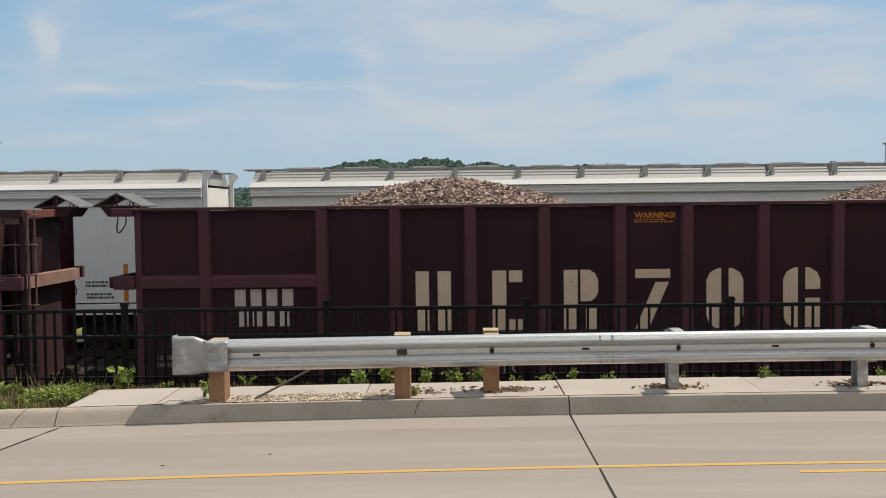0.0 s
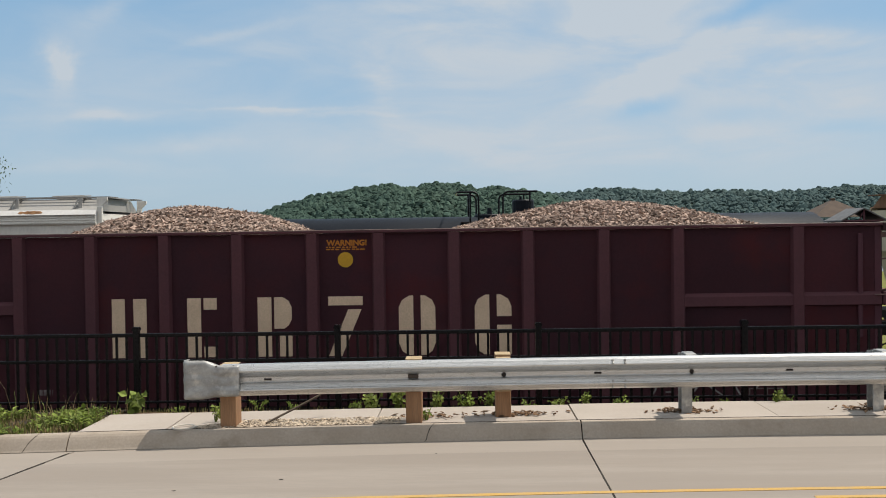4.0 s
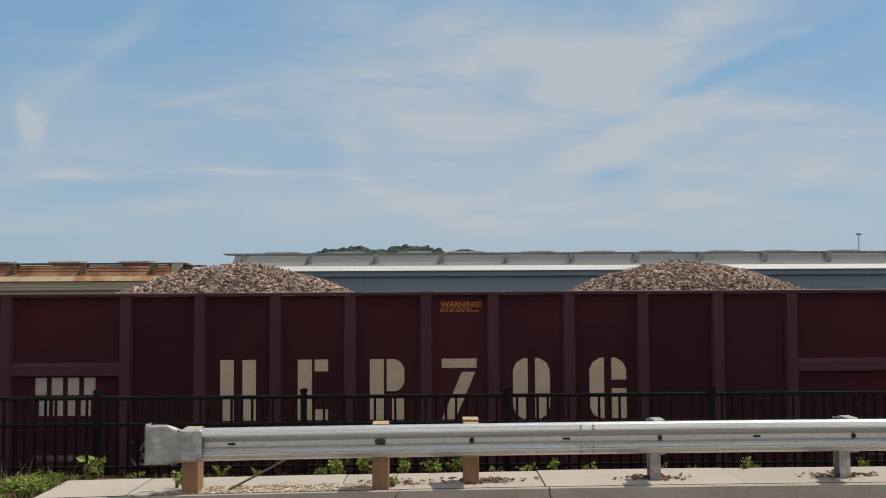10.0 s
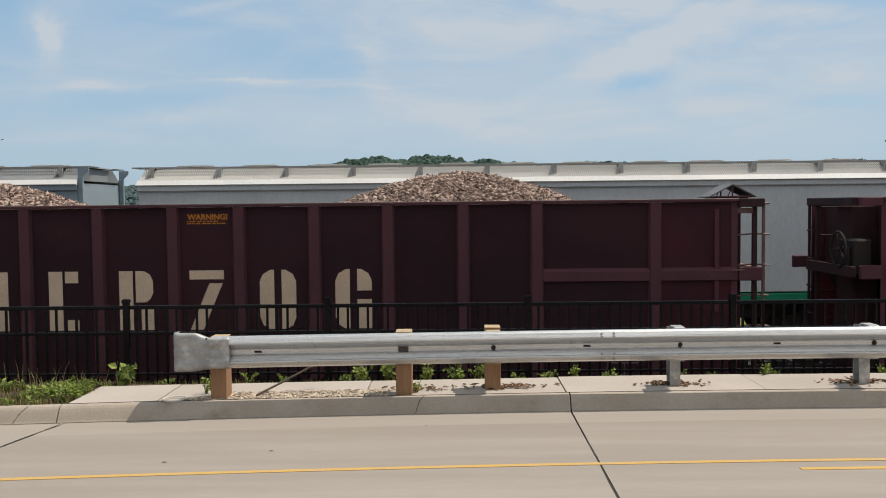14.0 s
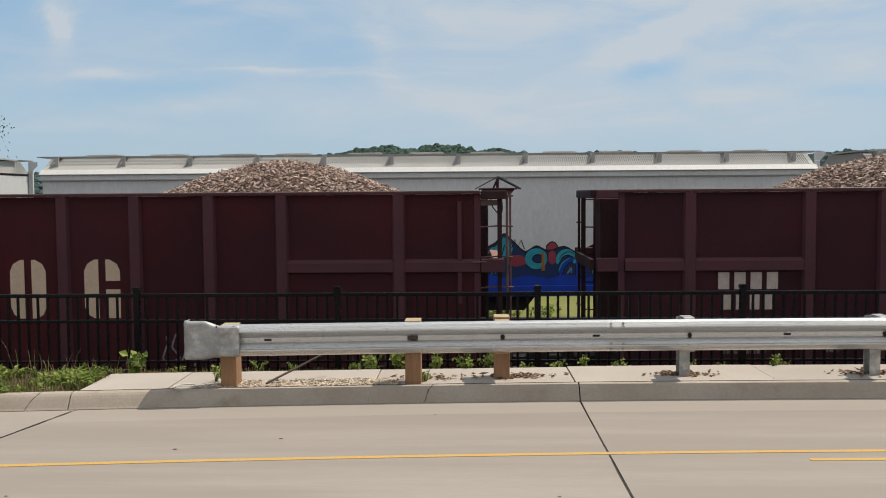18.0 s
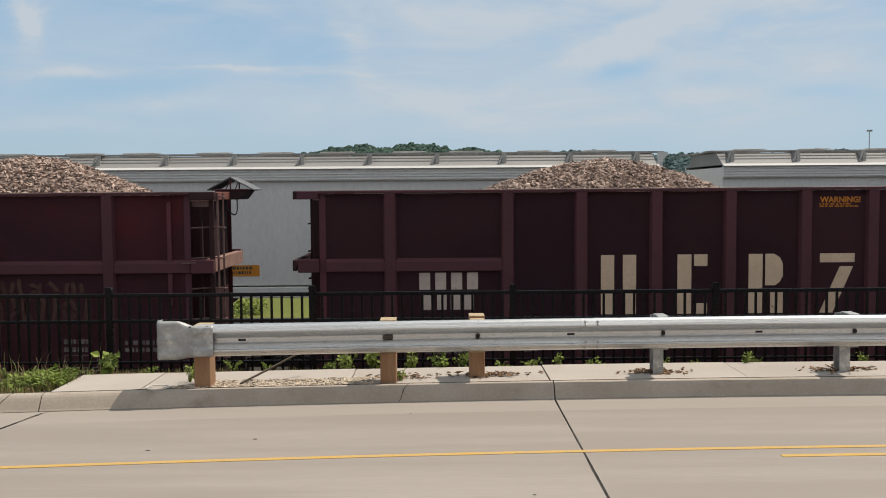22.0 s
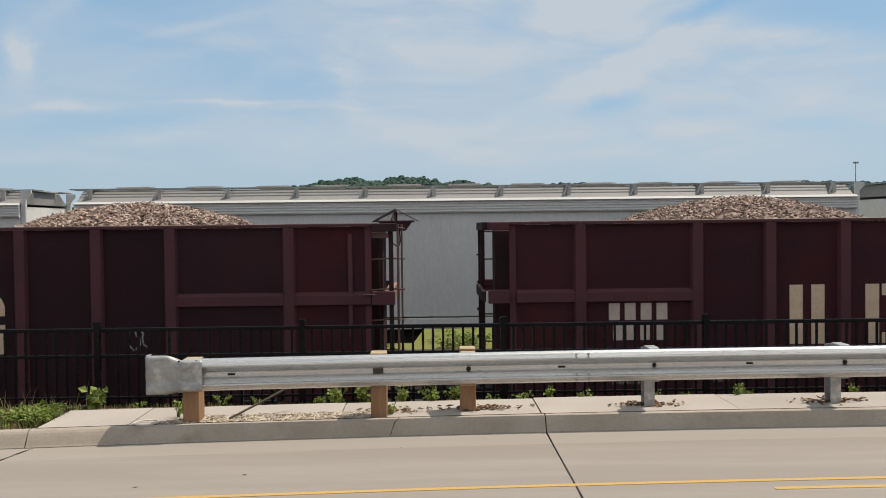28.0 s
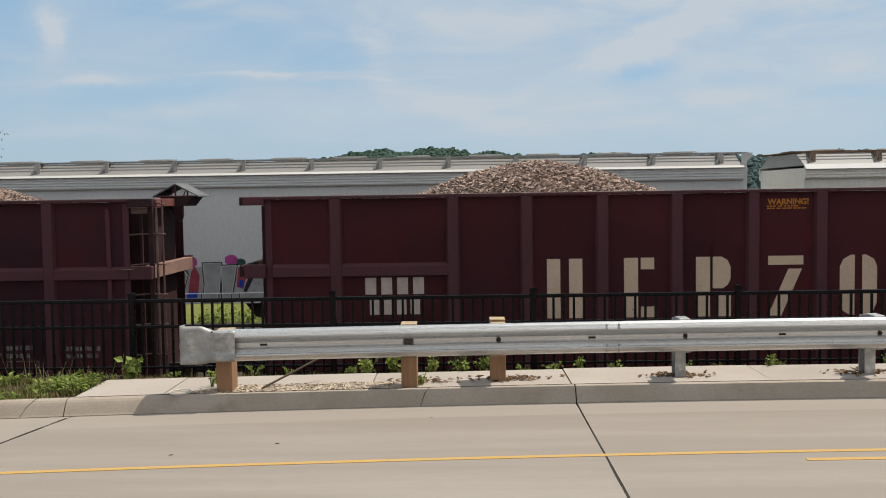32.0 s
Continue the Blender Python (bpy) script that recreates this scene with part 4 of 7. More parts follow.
def scrawl(seed, x0, x1, z0, z1, n, r=0.012, y=FACE - 0.006):
    """Loose strokes of spray paint."""
    rng = random.Random(seed)
    bm = fresh()
    for k in range(n):
        cx = x0 + (x1 - x0) * (k + 0.5) / n
        pts = []
        for j in range(5):
            pts.append((cx + rng.uniform(-0.6, 0.6) * (x1 - x0) / n, z0 + (z1 - z0) * (0.05 + 0.9 * (j / 4 if k % 2 else 1 - j / 4)) + rng.uniform(-0.04, 0.04)))
        for (a, b), (c, d) in zip(pts, pts[1:]):
            way = Vector((c - a, d - b))
            if way.length < 0.02:
                continue
            sd = Vector((-way.y, way.x)).normalized() * r
            prism(bm, [(a + sd.x, b + sd.y), (a - sd.x, b - sd.y), (c - sd.x, d - sd.y), (c + sd.x, d + sd.y)], y - 0.001 * (j % 3), y + 0.003)
    return bm


FRONT_CARS = []      # car, number in the train


def gondola(n, left, right, wheels=(), dot=False, tags=(), coat=OXIDE):
    car = thing("gondola_car", "oxide-red open railway gondola loaded with ballast heaps", "railway car", "gondolas of the near train")
    P = lambda name, make, mat, key, label="", smooth=False: part(name, make, mat, car, label, key=("g", *key), smooth=smooth)
    for s in (1, -1):
        for a, b in zip(BAYS, BAYS[1:]):
            P("side_panel", lambda: side_panel(s, a, b), coat if a < 5 or coat is OXIDE_RED else OXIDE, ("side", s, a, coat.name))
        P("top_chord", lambda: top_chord(s), OXIDE_DARK, ("chord", s))
        P("chord_edge", lambda: chord_edge(s), OXIDE_EDGE, ("chord_edge", s), "pale top edge, coloured as a sunlit line")
        for x in RIBS:
            part("rib", lambda: rib(s), OXIDE_DARK, car, key=("g", "rib", s), at=pose(x, 0, 0))
        for a, b in ((-END_X[-1] + 0.10, -6.72), (-6.72, -4.96), (4.96, 6.72), (6.72, END_X[1] - 0.01)):
            P("belt_rail", lambda: belt(s, a, b), OXIDE_DARK, ("belt", s, a))
        P("side_sill", lambda: boxes((-G_HALF, G_HALF, *sorted((s * -1.30, s * -1.16)), G_SILL - 0.22, G_SILL - 0.002), soft=0.012), UNDER, ("sill", s))
    for e in (-1, 1):
        # wall and slope take dark colours in place of the shade between cars
        P("end_wall", lambda: end_wall(e), END_SHADE, ("end", e), "brown end wall, coloured dark as in shade")
        P("end_slope", lambda: end_slope(e), UNDER, ("slope", e))
        P("end_platform", lambda: end_platform(e), UNDER, ("plat", e))
        # beam and shelf: sunlit colour on the right end, shaded colour on the left
        if e > 0:
            P("end_beam", lambda: end_beam(e), OXIDE_LIT, ("ebeam", e), "cross beam on the car's end, coloured pale as sunlit")
        else:
            P("end_beam", lambda: boxes((-8.19, -8.132, -1.31, 0.50, BELT0 + 0.02, BELT1 - 0.02), soft=0.006), END_DARK, ("ebeam", e))
        P("top_shelf", lambda: top_shelf(e), OXIDE_SUNLIT if e > 0 else END_DARK, ("shelf", e))
        P("top_arm", lambda: top_arm(e), END_DARK if e > 0 else OXIDE, ("arm", e))
        P("coupler", lambda: coupler_mesh(e, G_END, G_REACH), UNDER, ("coupler", e))
        for s in (1, -1):
            P("corner_plate", lambda: corner_plate(e, s), OXIDE, ("corner", e, s))
            P("corner_bracket", lambda: corner_bracket(e, s, BELT0, BELT1, 0.09), OXIDE_DARK, ("brk", e, s), "heavy bracket at the car's corner")
            if s * e < 0:
                continue
            P("end_column", lambda: end_column(e), END_SHADE, ("column", e))
            if e < 0:
                P("ladder_post", lambda: far_post(), END_DARK, ("fpost",))
                P("end_ladder", lambda: far_ladder(), END_DARK, ("fladder",))
                continue
            P("ladder_post", lambda: ladder_post(e), END_DARK, ("lpost", e))
            P("end_ladder", lambda: end_ladder(e), LADDER_STEEL, ("eladder", e), "red-brown steel ladder, coloured pale as sunlit")
            P("corner_bar", lambda: corner_bar(e), END_DARK, ("cbar", e))
            P("slim_rib", lambda: slim_rib(e), OXIDE, ("slim", e))
            P("grab_iron", lambda: grab_iron(e), LADDER_STEEL, ("grab", e), "red-brown handholds, coloured pale as sunlit")
        if (left, right)[e > 0]:
            P("saddle_beam", lambda: saddle_base(e), END_DARK, ("sbeam", e))
            sp = P("saddle_plate", lambda: saddle_plates(e), SADDLE_STEEL, ("splate", e), "bare grey steel saddle plate")
            for near in (True, False):
                part("strut", lambda: saddle_strut(e, near), OXIDE_DARK, sp, key=("g", "sstrut", e, near))
            P("air_hose", lambda: air_hose(e), RUBBER_HOSE, ("hose", e), "black looped hose")
        for side, z in wheels:
            if side == e:
                bg = P("brake_gear", lambda: brake_gear(e, z), UNDER, ("bgear", e, z))
                part("brake_wheel", lambda: brake_wheel(e, z), UNDER, bg, "spoked hand brake wheel", key=("g", "bwheel", e, z), smooth=True)
        bogie(car, e * 6.1, "front")
    P("floor", lambda: boxes((-G_HALF + 0.021, G_HALF - 0.021, -1.298, 1.298, G_SILL - 0.2, G_SILL + 0.15), (-7.9, 7.9, -0.2, 0.2, G_SILL - 0.5, G_SILL - 0.201)), UNDER, ("floor",))
    for k, (x, _) in enumerate(BLOCKS):
        part("emblem_block", lambda: block_mesh(k), LETTER, car, "flat cream painted block shape", at=pose(x, 0, 0.155 - RAIL_Z), key=("g", "block", k))
    for x, z, h, w, step in ((-6.31, 0.550 - RAIL_Z, 0.255, 0.185, 0.2395), (-6.25, 0.245 - RAIL_Z, 0.225, 0.165, 0.205)):
        for k in range(4):
            part("mark_bar", lambda: mark_bar(w, h), STENCIL, car, at=pose(x + k * step, 0, z), key=("g", "mark", w))
    sign = new("warning_text", text_mesh("WARNING!", 0.118, YELLOW_PAINT, 0.004))
    sign.parent = car
    sign.matrix_basis = pose(0.025, FACE - 0.004, 1.815 - RAIL_Z, 90, 0, 0)
    tagged(sign, "yellow stencilled warning")
    tagged(P("small_print", lambda: data_bars(-0.29, 1.780 - RAIL_Z, 0.62, 2, 0.018, 0.032, 4), YELLOW_PAINT, ("wl",)), "small yellow stencilled lines", kind="stuff")
    for k, (x, z, w, rows, h, pitch) in enumerate(((-6.25, -0.42, 0.85, 1, 0.085, 0.1), (-4.72, -0.40, 0.30, 1, 0.085, 0.1), (6.0, -0.23, 0.48, 2, 0.07, 0.12), (6.92, -0.25, 0.62, 2, 0.065, 0.11), (-7.52, -0.25, 0.62, 2, 0.065, 0.11))):
        tagged(P("data_stencil", lambda: data_bars(x, z - RAIL_Z, w, rows, h, pitch, 7 + k), DATA_PAINT, ("data", k)), "worn white stencilled lines", kind="stuff")
    P("data_frame", lambda: boxes(*[(6.0 + a, 6.0 + b, FACE - 0.006, FACE - 0.0025, c - RAIL_Z, d - RAIL_Z) for a, b, c, d in ((0, 0.5, -0.41, -0.395), (0, 0.5, -0.60, -0.585), (0.0, 0.012, -0.584, -0.411), (0.26, 0.272, -0.584, -0.411), (0.488, 0.5, -0.584, -0.411))]), DATA_PAINT, ("dframe",), "worn white stencilled frame")
    if dot:
        bm = fresh()
        tube(bm, (0, FACE - 0.0025, 1.60 - RAIL_Z), (0, FACE - 0.006, 1.60 - RAIL_Z), 0.115, 24)
        part("yellow_dot", bm, YELLOW_DOT, car, "round yellow painted dot")
    for j, (x0, x1, z0, z1, count, mat) in enumerate(tags):
        tag = part("spray_tag", scrawl(n * 10 + j, x0, x1, z0 - RAIL_Z, z1 - RAIL_Z, count, 0.034 if mat is SPRAY_TAN else 0.012), mat, car)
        tagged(tag, "loose sprayed strokes", kind="stuff")
    FRONT_CARS.append((car, n))
    return car


# stained end paint, its base darkened to stand for shade on the end
END_SHADE = surface("shaded_end_paint", (0.060, 0.027, 0.028), 0.8, 0, (0.038, 0.020, 0.021), 1.5, 0.9, 20, 0.5, 0.2, third=(0.085, 0.040, 0.036), third_scale=1.3, third_lo=0.6, third_hi=0.75, spec=0.12)
YELLOW_DOT = surface("yellow_dot_paint", (0.58, 0.33, 0.03), 0.6, 0, (0.48, 0.26, 0.03), 6, 0.6, spec=0.2)
SADDLE_STEEL = surface("dull_saddle_steel", (0.17, 0.165, 0.16), 0.6, 0.3, (0.10, 0.095, 0.09), 6, 0.8, 40, 0.3)
# oxide darkened in its colour for end parts that lie in shade
END_DARK = surface("shade_darkened_end_paint", (0.058, 0.028, 0.029), 0.7, 0, (0.030, 0.018, 0.019), 3, 0.8, 30, 0.4, spec=0.12)
# red-brown steel made paler to carry the sunlit edges of rungs and rails
LADDER_STEEL = surface("sunlit_ladder_steel", (0.19, 0.115, 0.10), 0.45, 0.3, (0.11, 0.055, 0.05), 5, 0.8, 40, 0.3, spec=0.4)
# lit copy of the shelf paint; the left end has the shaded one
OXIDE_SUNLIT = surface("sunlit_shelf_paint", (0.22, 0.085, 0.065), 0.7, 0, (0.13, 0.045, 0.038), 3, 0.7, 40, 0.35, spec=0.2)
SPRAY_WHITE = surface("white_spray", (0.36, 0.33, 0.32), 0.7, 0, (0.2, 0.17, 0.17), 6, 0.8)
SPRAY_TAN = surface("tan_spray", (0.105, 0.058, 0.045), 0.8, 0, (0.075, 0.036, 0.034), 5, 0.9, spec=0.1)
gondola(-1, False, True)
gondola(0, True, False, tags=((-2.8, -1.85, -0.56, -0.04, 7, SPRAY_WHITE),), coat=OXIDE_GREY)
gondola(1, False, True, ((-1, 3.36),), dot=True, tags=((4.4, 6.2, -0.5, -0.1, 6, SPRAY_WHITE),))
gondola(2, False, True, ((-1, 3.36),), tags=((0.2, 0.7, -0.5, 0.1, 3, SPRAY_WHITE),), coat=OXIDE_RED)
gondola(3, True, False, ((1, 2.90),), tags=((-4.9, -4.0, -0.55, -0.1, 7, SPRAY_WHITE),), coat=OXIDE_RED)
gondola(4, False, True, coat=OXIDE_GREY)
gondola(5, False, True, ((-1, 2.85),), tags=((3.1, 3.75, -0.58, -0.08, 5, SPRAY_WHITE),), coat=OXIDE_RED)
gondola(6, False, True, tags=((1.0, 1.7, -0.45, 0.05, 6, SPRAY_WHITE), (5.0, 6.4, 0.1, 0.75, 9, SPRAY_TAN), (-3.9, -2.9, -0.55, 0.0, 6, SPRAY_WHITE), (-2.3, -1.5, -0.5, -0.05, 6, SPRAY_WHITE)))
gondola(7, False, True, coat=OXIDE_GREY)
gondola(8, False, True, tags=((-7.4, -7.0, 0.1, 0.65, 4, SPRAY_WHITE), (-4.75, -4.2, 0.15, 0.45, 5, SPRAY_WHITE), (-2.5, -2.3, 0.2, 0.5, 2, SPRAY_WHITE), (4.3, 4.6, 0.2, 0.5, 3, SPRAY_WHITE)), coat=OXIDE_GREY)
gondola(9, False, True, tags=((2.75, 3.7, -0.60, -0.06, 8, SPRAY_WHITE),))
gondola(10, False, True, coat=OXIDE_RED)


# ---------------------------------------------------------------- heaps of ballast in the gondolas
def stone(bm, c, r, rng, squash=0.7):
    """A chip of crushed rock: a skewed six-cornered lump."""
    m = Euler((rng.gauss(0, 0.45), rng.gauss(0, 0.45), rng.uniform(0, 6))).to_matrix()
    sx, sy, sz = r * rng.uniform(1.2, 2.2), r * rng.uniform(0.7, 1.1), r * rng.uniform(0.45, 0.8)
    v = []
    for p in ((1, 0, 0), (-1, 0, 0), (0, 1, 0), (0, -1, 0), (0, 0, 1), (0, 0, -1)):
        q = Vector((p[0] * sx + rng.uniform(-0.3, 0.3) * r, p[1] * sy + rng.uniform(-0.3, 0.3) * r, p[2] * sz + rng.uniform(-0.2, 0.2) * r))
        v.append(bm.verts.new(Vector(c) + m @ q))
    for a, b in ((0, 2), (2, 1), (1, 3), (3, 0)):
        bm.faces.new((v[a], v[b], v[4]))
        bm.faces.new((v[b], v[a], v[5]))


HEAP_FORMS = [(1.86, 0.45), (1.86, 0.49), (1.86, 0.56), (1.86, 0.35), (2.35, 0.38), (1.90, 0.40), (1.70, 0.30)]      # half length, crest


def heap_z(x, y, seed):
    long, peak = HEAP_FORMS[seed - 1]
    d = (abs(x) / long) ** 2.0 + (abs(y) / 1.16) ** 2.2
    return peak - (peak + 0.01) * d ** 0.82 + 0.04 * noise.noise((x * 1.1 + seed * 9, y * 1.1, seed)) + 0.02 * noise.noise((x * 4, y * 4, seed + 5))


def heap_mesh(seed):
    """A heap, its crest near z = 0.6 over the car's edge; the skirt goes down to the car's floor."""
    rng = random.Random(seed)
    bm = fresh()
    xs, ys = [-2.6 + 0.2 * k for k in range(27)], [-1.28 + 0.2133 * k for k in range(13)]
    grid = [[bm.verts.new((x, y, heap_z(x, y, seed))) for y in ys] for x in xs]
    for i in range(len(xs) - 1):
        for j in range(len(ys) - 1):
            bm.faces.new((grid[i][j], grid[i + 1][j], grid[i + 1][j + 1], grid[i][j + 1]))
    edge = [grid[i][0] for i in range(len(xs))] + [grid[-1][j] for j in range(1, len(ys))] + [grid[i][-1] for i in range(len(xs) - 2, -1, -1)] + [grid[0][j] for j in range(len(ys) - 2, 0, -1)]
    low = [bm.verts.new((v.co.x, v.co.y, -2.5)) for v in edge]
    for k in range(len(edge)):
        bm.faces.new((edge[k], edge[(k + 1) % len(edge)], low[(k + 1) % len(edge)], low[k]))
    bm.faces.new(low)
    for _ in range(11500):
        x, y = rng.uniform(-2.5, 2.5), rng.uniform(-1.25, 1.25)
        z = heap_z(x, y, seed)
        if z < -0.10:
            continue
        stone(bm, (x, y, z + rng.uniform(-0.005, 0.028)), rng.choice((0.021, 0.025, 0.029, 0.033, 0.038)), rng)
    return bm


HEAPS = {-1: (-3.2, 4.3), 0: (-3.05, 5.0), 1: (-2.7, 4.05), 2: (-3.35, 3.3), 3: (-3.62, 3.72), 4: (-4.34, 3.78), 5: (-3.1, 4.72), 6: (-3.11, 5.0), 7: (-3.33, 4.58), 8: (-3.74, 4.04), 9: (-3.88, 4.03), 10: (-3.6, 4.2)}
heap_meshes = [mesh_of("ballast_heap", heap_mesh(s), STONE) for s in range(1, len(HEAP_FORMS) + 1)]
HEAP_KIND = {-1: (1, 0), 0: (5, 3), 1: (5, 4), 2: (3, 0), 3: (0, 0), 4: (5, 0), 5: (0, 1), 6: (1, 2), 7: (0, 5), 8: (2, 3), 9: (3, 3), 10: (1, 1)}
FRONT_HEAPS = []
for n, pair in HEAPS.items():
    for k, x in enumerate(pair):
        ob = new("ballast_heap", heap_meshes[HEAP_KIND[n][k]])
        tagged(ob, "heap of tan and grey crushed ballast stone in a gondola", "ballast", "ballast heaps", "stuff")
        FRONT_HEAPS.append((ob, n, x, (n + k) % 2))


# ---------------------------------------------------------------- covered hoppers and the tank car of the far train
def coach_paint(name, base, rust=None, lo=0.62, hi=0.8, rough=0.62):
    return surface(name, base, rough, 0, tuple(c * 0.86 for c in base), 0.5, 0.7, 18, 0.22, 0.06, stretch=(1, 1, 0.35), third=rust, third_scale=1.6, third_lo=lo, third_hi=hi, spec=0.22)


PAINT_WHITE = coach_paint("off_white_car_paint", (0.85, 0.80, 0.715))
PAINT_GREY = coach_paint("light_grey_car_paint", (0.80, 0.775, 0.735))
PAINT_BLUE = coach_paint("blue_grey_car_paint", (0.280, 0.335, 0.375))
PAINT_PALE_BLUE = coach_paint("pale_blue_grey_car_paint", (0.60, 0.605, 0.595))
PAINT_TAN = coach_paint("tan_car_paint", (0.66, 0.55, 0.395), (0.40, 0.26, 0.14), 0.62, 0.85)
ROOF_WHITE = coach_paint("white_car_roof", (0.49, 0.472, 0.44), (0.36, 0.26, 0.18), 0.66, 0.85)
ROOF_PALE = coach_paint("pale_car_roof", (0.39, 0.375, 0.35), (0.36, 0.26, 0.18), 0.70, 0.88)
ROOF_DULL = coach_paint("dull_car_roof", (0.285, 0.272, 0.255))
ROOF_GREY = coach_paint("grey_car_roof", (0.45, 0.435, 0.41))
ROOF_RUST = coach_paint("rusty_car_roof", (0.27, 0.130, 0.066), (0.125, 0.052, 0.027), 0.42, 0.62)
ROOF_BLUE = coach_paint("blue_grey_car_roof", (0.27, 0.28, 0.28))
FLANGE = coach_paint("bright_flange_paint", (0.68, 0.66, 0.63))
FLANGE_DULL = coach_paint("dull_flange_paint", (0.54, 0.525, 0.50))
PAINT_DULL = coach_paint("dull_grey_car_paint", (0.71, 0.69, 0.655))
FLANGE_RUST = coach_paint("rusty_flange_paint", (0.50, 0.38, 0.25), (0.33, 0.16, 0.07), 0.46, 0.66)
WALKWAY_STEEL = surface("running_board_steel", (0.40, 0.385, 0.36), 0.7, 0.2, (0.26, 0.245, 0.23), 3, 0.7)
WALKWAY_RUST = surface("rusty_running_board", (0.22, 0.12, 0.07), 0.8, 0, (0.13, 0.07, 0.045), 3, 0.7)
BRACKET_GREY = surface("roof_bracket_paint", (0.46, 0.44, 0.41), 0.7, 0, (0.30, 0.285, 0.26), 4, 0.7)
BRACKET_RUST = surface("stained_roof_bracket_paint", (0.28, 0.20, 0.14), 0.8, 0, (0.17, 0.10, 0.06), 4, 0.7)
HATCH_WHITE = coach_paint("hatch_cover_paint", (0.60, 0.575, 0.53), (0.30, 0.25, 0.20), 0.60, 0.80)
HATCH_RUST = coach_paint("stained_hatch_paint", (0.42, 0.33, 0.24), (0.22, 0.11, 0.06), 0.50, 0.70)
BAND_GREY = coach_paint("sill_band_paint", (0.74, 0.72, 0.68))
TANK_BLACK = surface("black_tank_paint", (0.008, 0.010, 0.015), 0.5, 0, (0.013, 0.015, 0.020), 0.8, 0.7, 30, 0.2, 0.05, spec=0.13)
SMALL_PRINT = surface("dark_small_print", (0.05, 0.05, 0.05), 0.7)
PALE_PRINT = surface("pale_small_print", (0.45, 0.45, 0.45), 0.7)
ORANGE_SIGN = surface("orange_plate", (0.62, 0.24, 0.015), 0.5, 0, (0.55, 0.2, 0.02), 4, 0.5)


def spray(name, rgb):
    return surface(name, rgb, 0.55, 0, tuple(c * 0.6 for c in rgb), 3.0, 0.7, 30, 0.25, 0)


SPRAYS = {k: spray("spray_" + k, v) for k, v in {
    "teal": (0.05, 0.20, 0.21), "dark_teal": (0.03, 0.11, 0.12), "cream": (0.52, 0.49, 0.42), "rust": (0.30, 0.12, 0.05), "green": (0.0, 0.27, 0.12), "deep_blue": (0.01, 0.035, 0.13),
    "blue": (0.004, 0.055, 0.48), "aqua": (0.03, 0.40, 0.50), "black": (0.012, 0.012, 0.014), "red": (0.38, 0.05, 0.07), "pink": (0.52, 0.07, 0.30), "silver": (0.42, 0.41, 0.39), "white": (0.62, 0.61, 0.59), "orange": (0.42, 0.17, 0.03), "dark_green": (0.02, 0.09, 0.06), "olive": (0.085, 0.10, 0.065), "dark_olive": (0.035, 0.045, 0.032), "teal_blue": (0.01, 0.10, 0.17)}.items()}
SIDE_Y = -1.55


def ribbon(points, width, y0, y1):
    """A flat band of paint along a line; width may change from start to end."""
    left, right = [], []
    for k, (x, z) in enumerate(points):
        p, q = points[max(0, k - 1)], points[min(len(points) - 1, k + 1)]
        way = Vector((q[0] - p[0], q[1] - p[1])).normalized()
        w = (width[0] + (width[1] - width[0]) * k / (len(points) - 1)) * (0.35 + 0.65 * math.sin(math.pi * (k + 0.6) / (len(points) + 0.2)))
        left.append((x - way.y * w, z + way.x * w))
        right.append((x + way.y * w, z - way.x * w))
    bm = fresh()
    v = [[bm.verts.new((x, y, z)) for x, z in side] for side in (left, right) for y in (y0, y1)]
    for k in range(len(points) - 1):
        for a, b in ((0, 2), (1, 0), (2, 3), (3, 1)):
            bm.faces.new((v[a][k], v[a][k + 1], v[b][k + 1], v[b][k]))
    return bm


def paint(car, colour, outline, level, label=""):
    """One flat field of spray paint; higher levels lie over lower ones."""
    y = SIDE_Y - 0.003 - 0.0009 * level
    part("graffiti_shape", prism(fresh(), outline, y - 0.0006, y), SPRAYS[colour], car, label)
    low = [x for x, z in outline if z < 1.30]
    if len(low) > 1:
        # the same paint goes on over the sill
        y = -1.6005 - 0.0007 * level
        part("graffiti_shape", boxes((min(low), max(low), y - 0.0005, y, max(1.02, min(z for x, z in outline)), 1.258)), SPRAYS[colour], car)


def stroke(car, colour, points, width, level):
    y = SIDE_Y - 0.003 - 0.0009 * level
    part("graffiti_outline", ribbon(points, (width, width), y - 0.0005, y), SPRAYS[colour], car)


def edged(car, fill, outline, level, rim="white", dark="black", wide=0.022):
    """A shape with a light rim and a dark drop edge."""
    cx, cz = sum(p[0] for p in outline) / len(outline), sum(p[1] for p in outline) / len(outline)
    grow = lambda d: [(x + d * (1 if x > cx else -1), z + d * (1 if z > cz else -1)) for x, z in outline]
    paint(car, dark, grow(wide * 2.2), level)
    paint(car, rim, grow(wide), level + 1)
    paint(car, fill, outline, level + 2)


def blob(x, z, rx, rz, n=12, turn=0.0):
    return [(x + rx * math.cos(k * math.tau / n + turn) * (1 + 0.12 * math.sin(3 * k)), z + rz * math.sin(k * math.tau / n + turn)) for k in range(n)]


def bent(points, n=4):
    """A smooth line through the given points."""
    out = []
    for k in range(len(points) - 1):
        p = [Vector(points[min(max(k + d, 0), len(points) - 1)]) for d in (-1, 0, 1, 2)]
        for i in range(n):
            t = i / n
            v = 0.5 * (2 * p[1] + (p[2] - p[0]) * t + (2 * p[0] - 5 * p[1] + 4 * p[2] - p[3]) * t * t + (3 * p[1] - p[0] - 3 * p[2] + p[3]) * t ** 3)
            out.append((v.x, v.y))
    return out + [tuple(points[-1])]


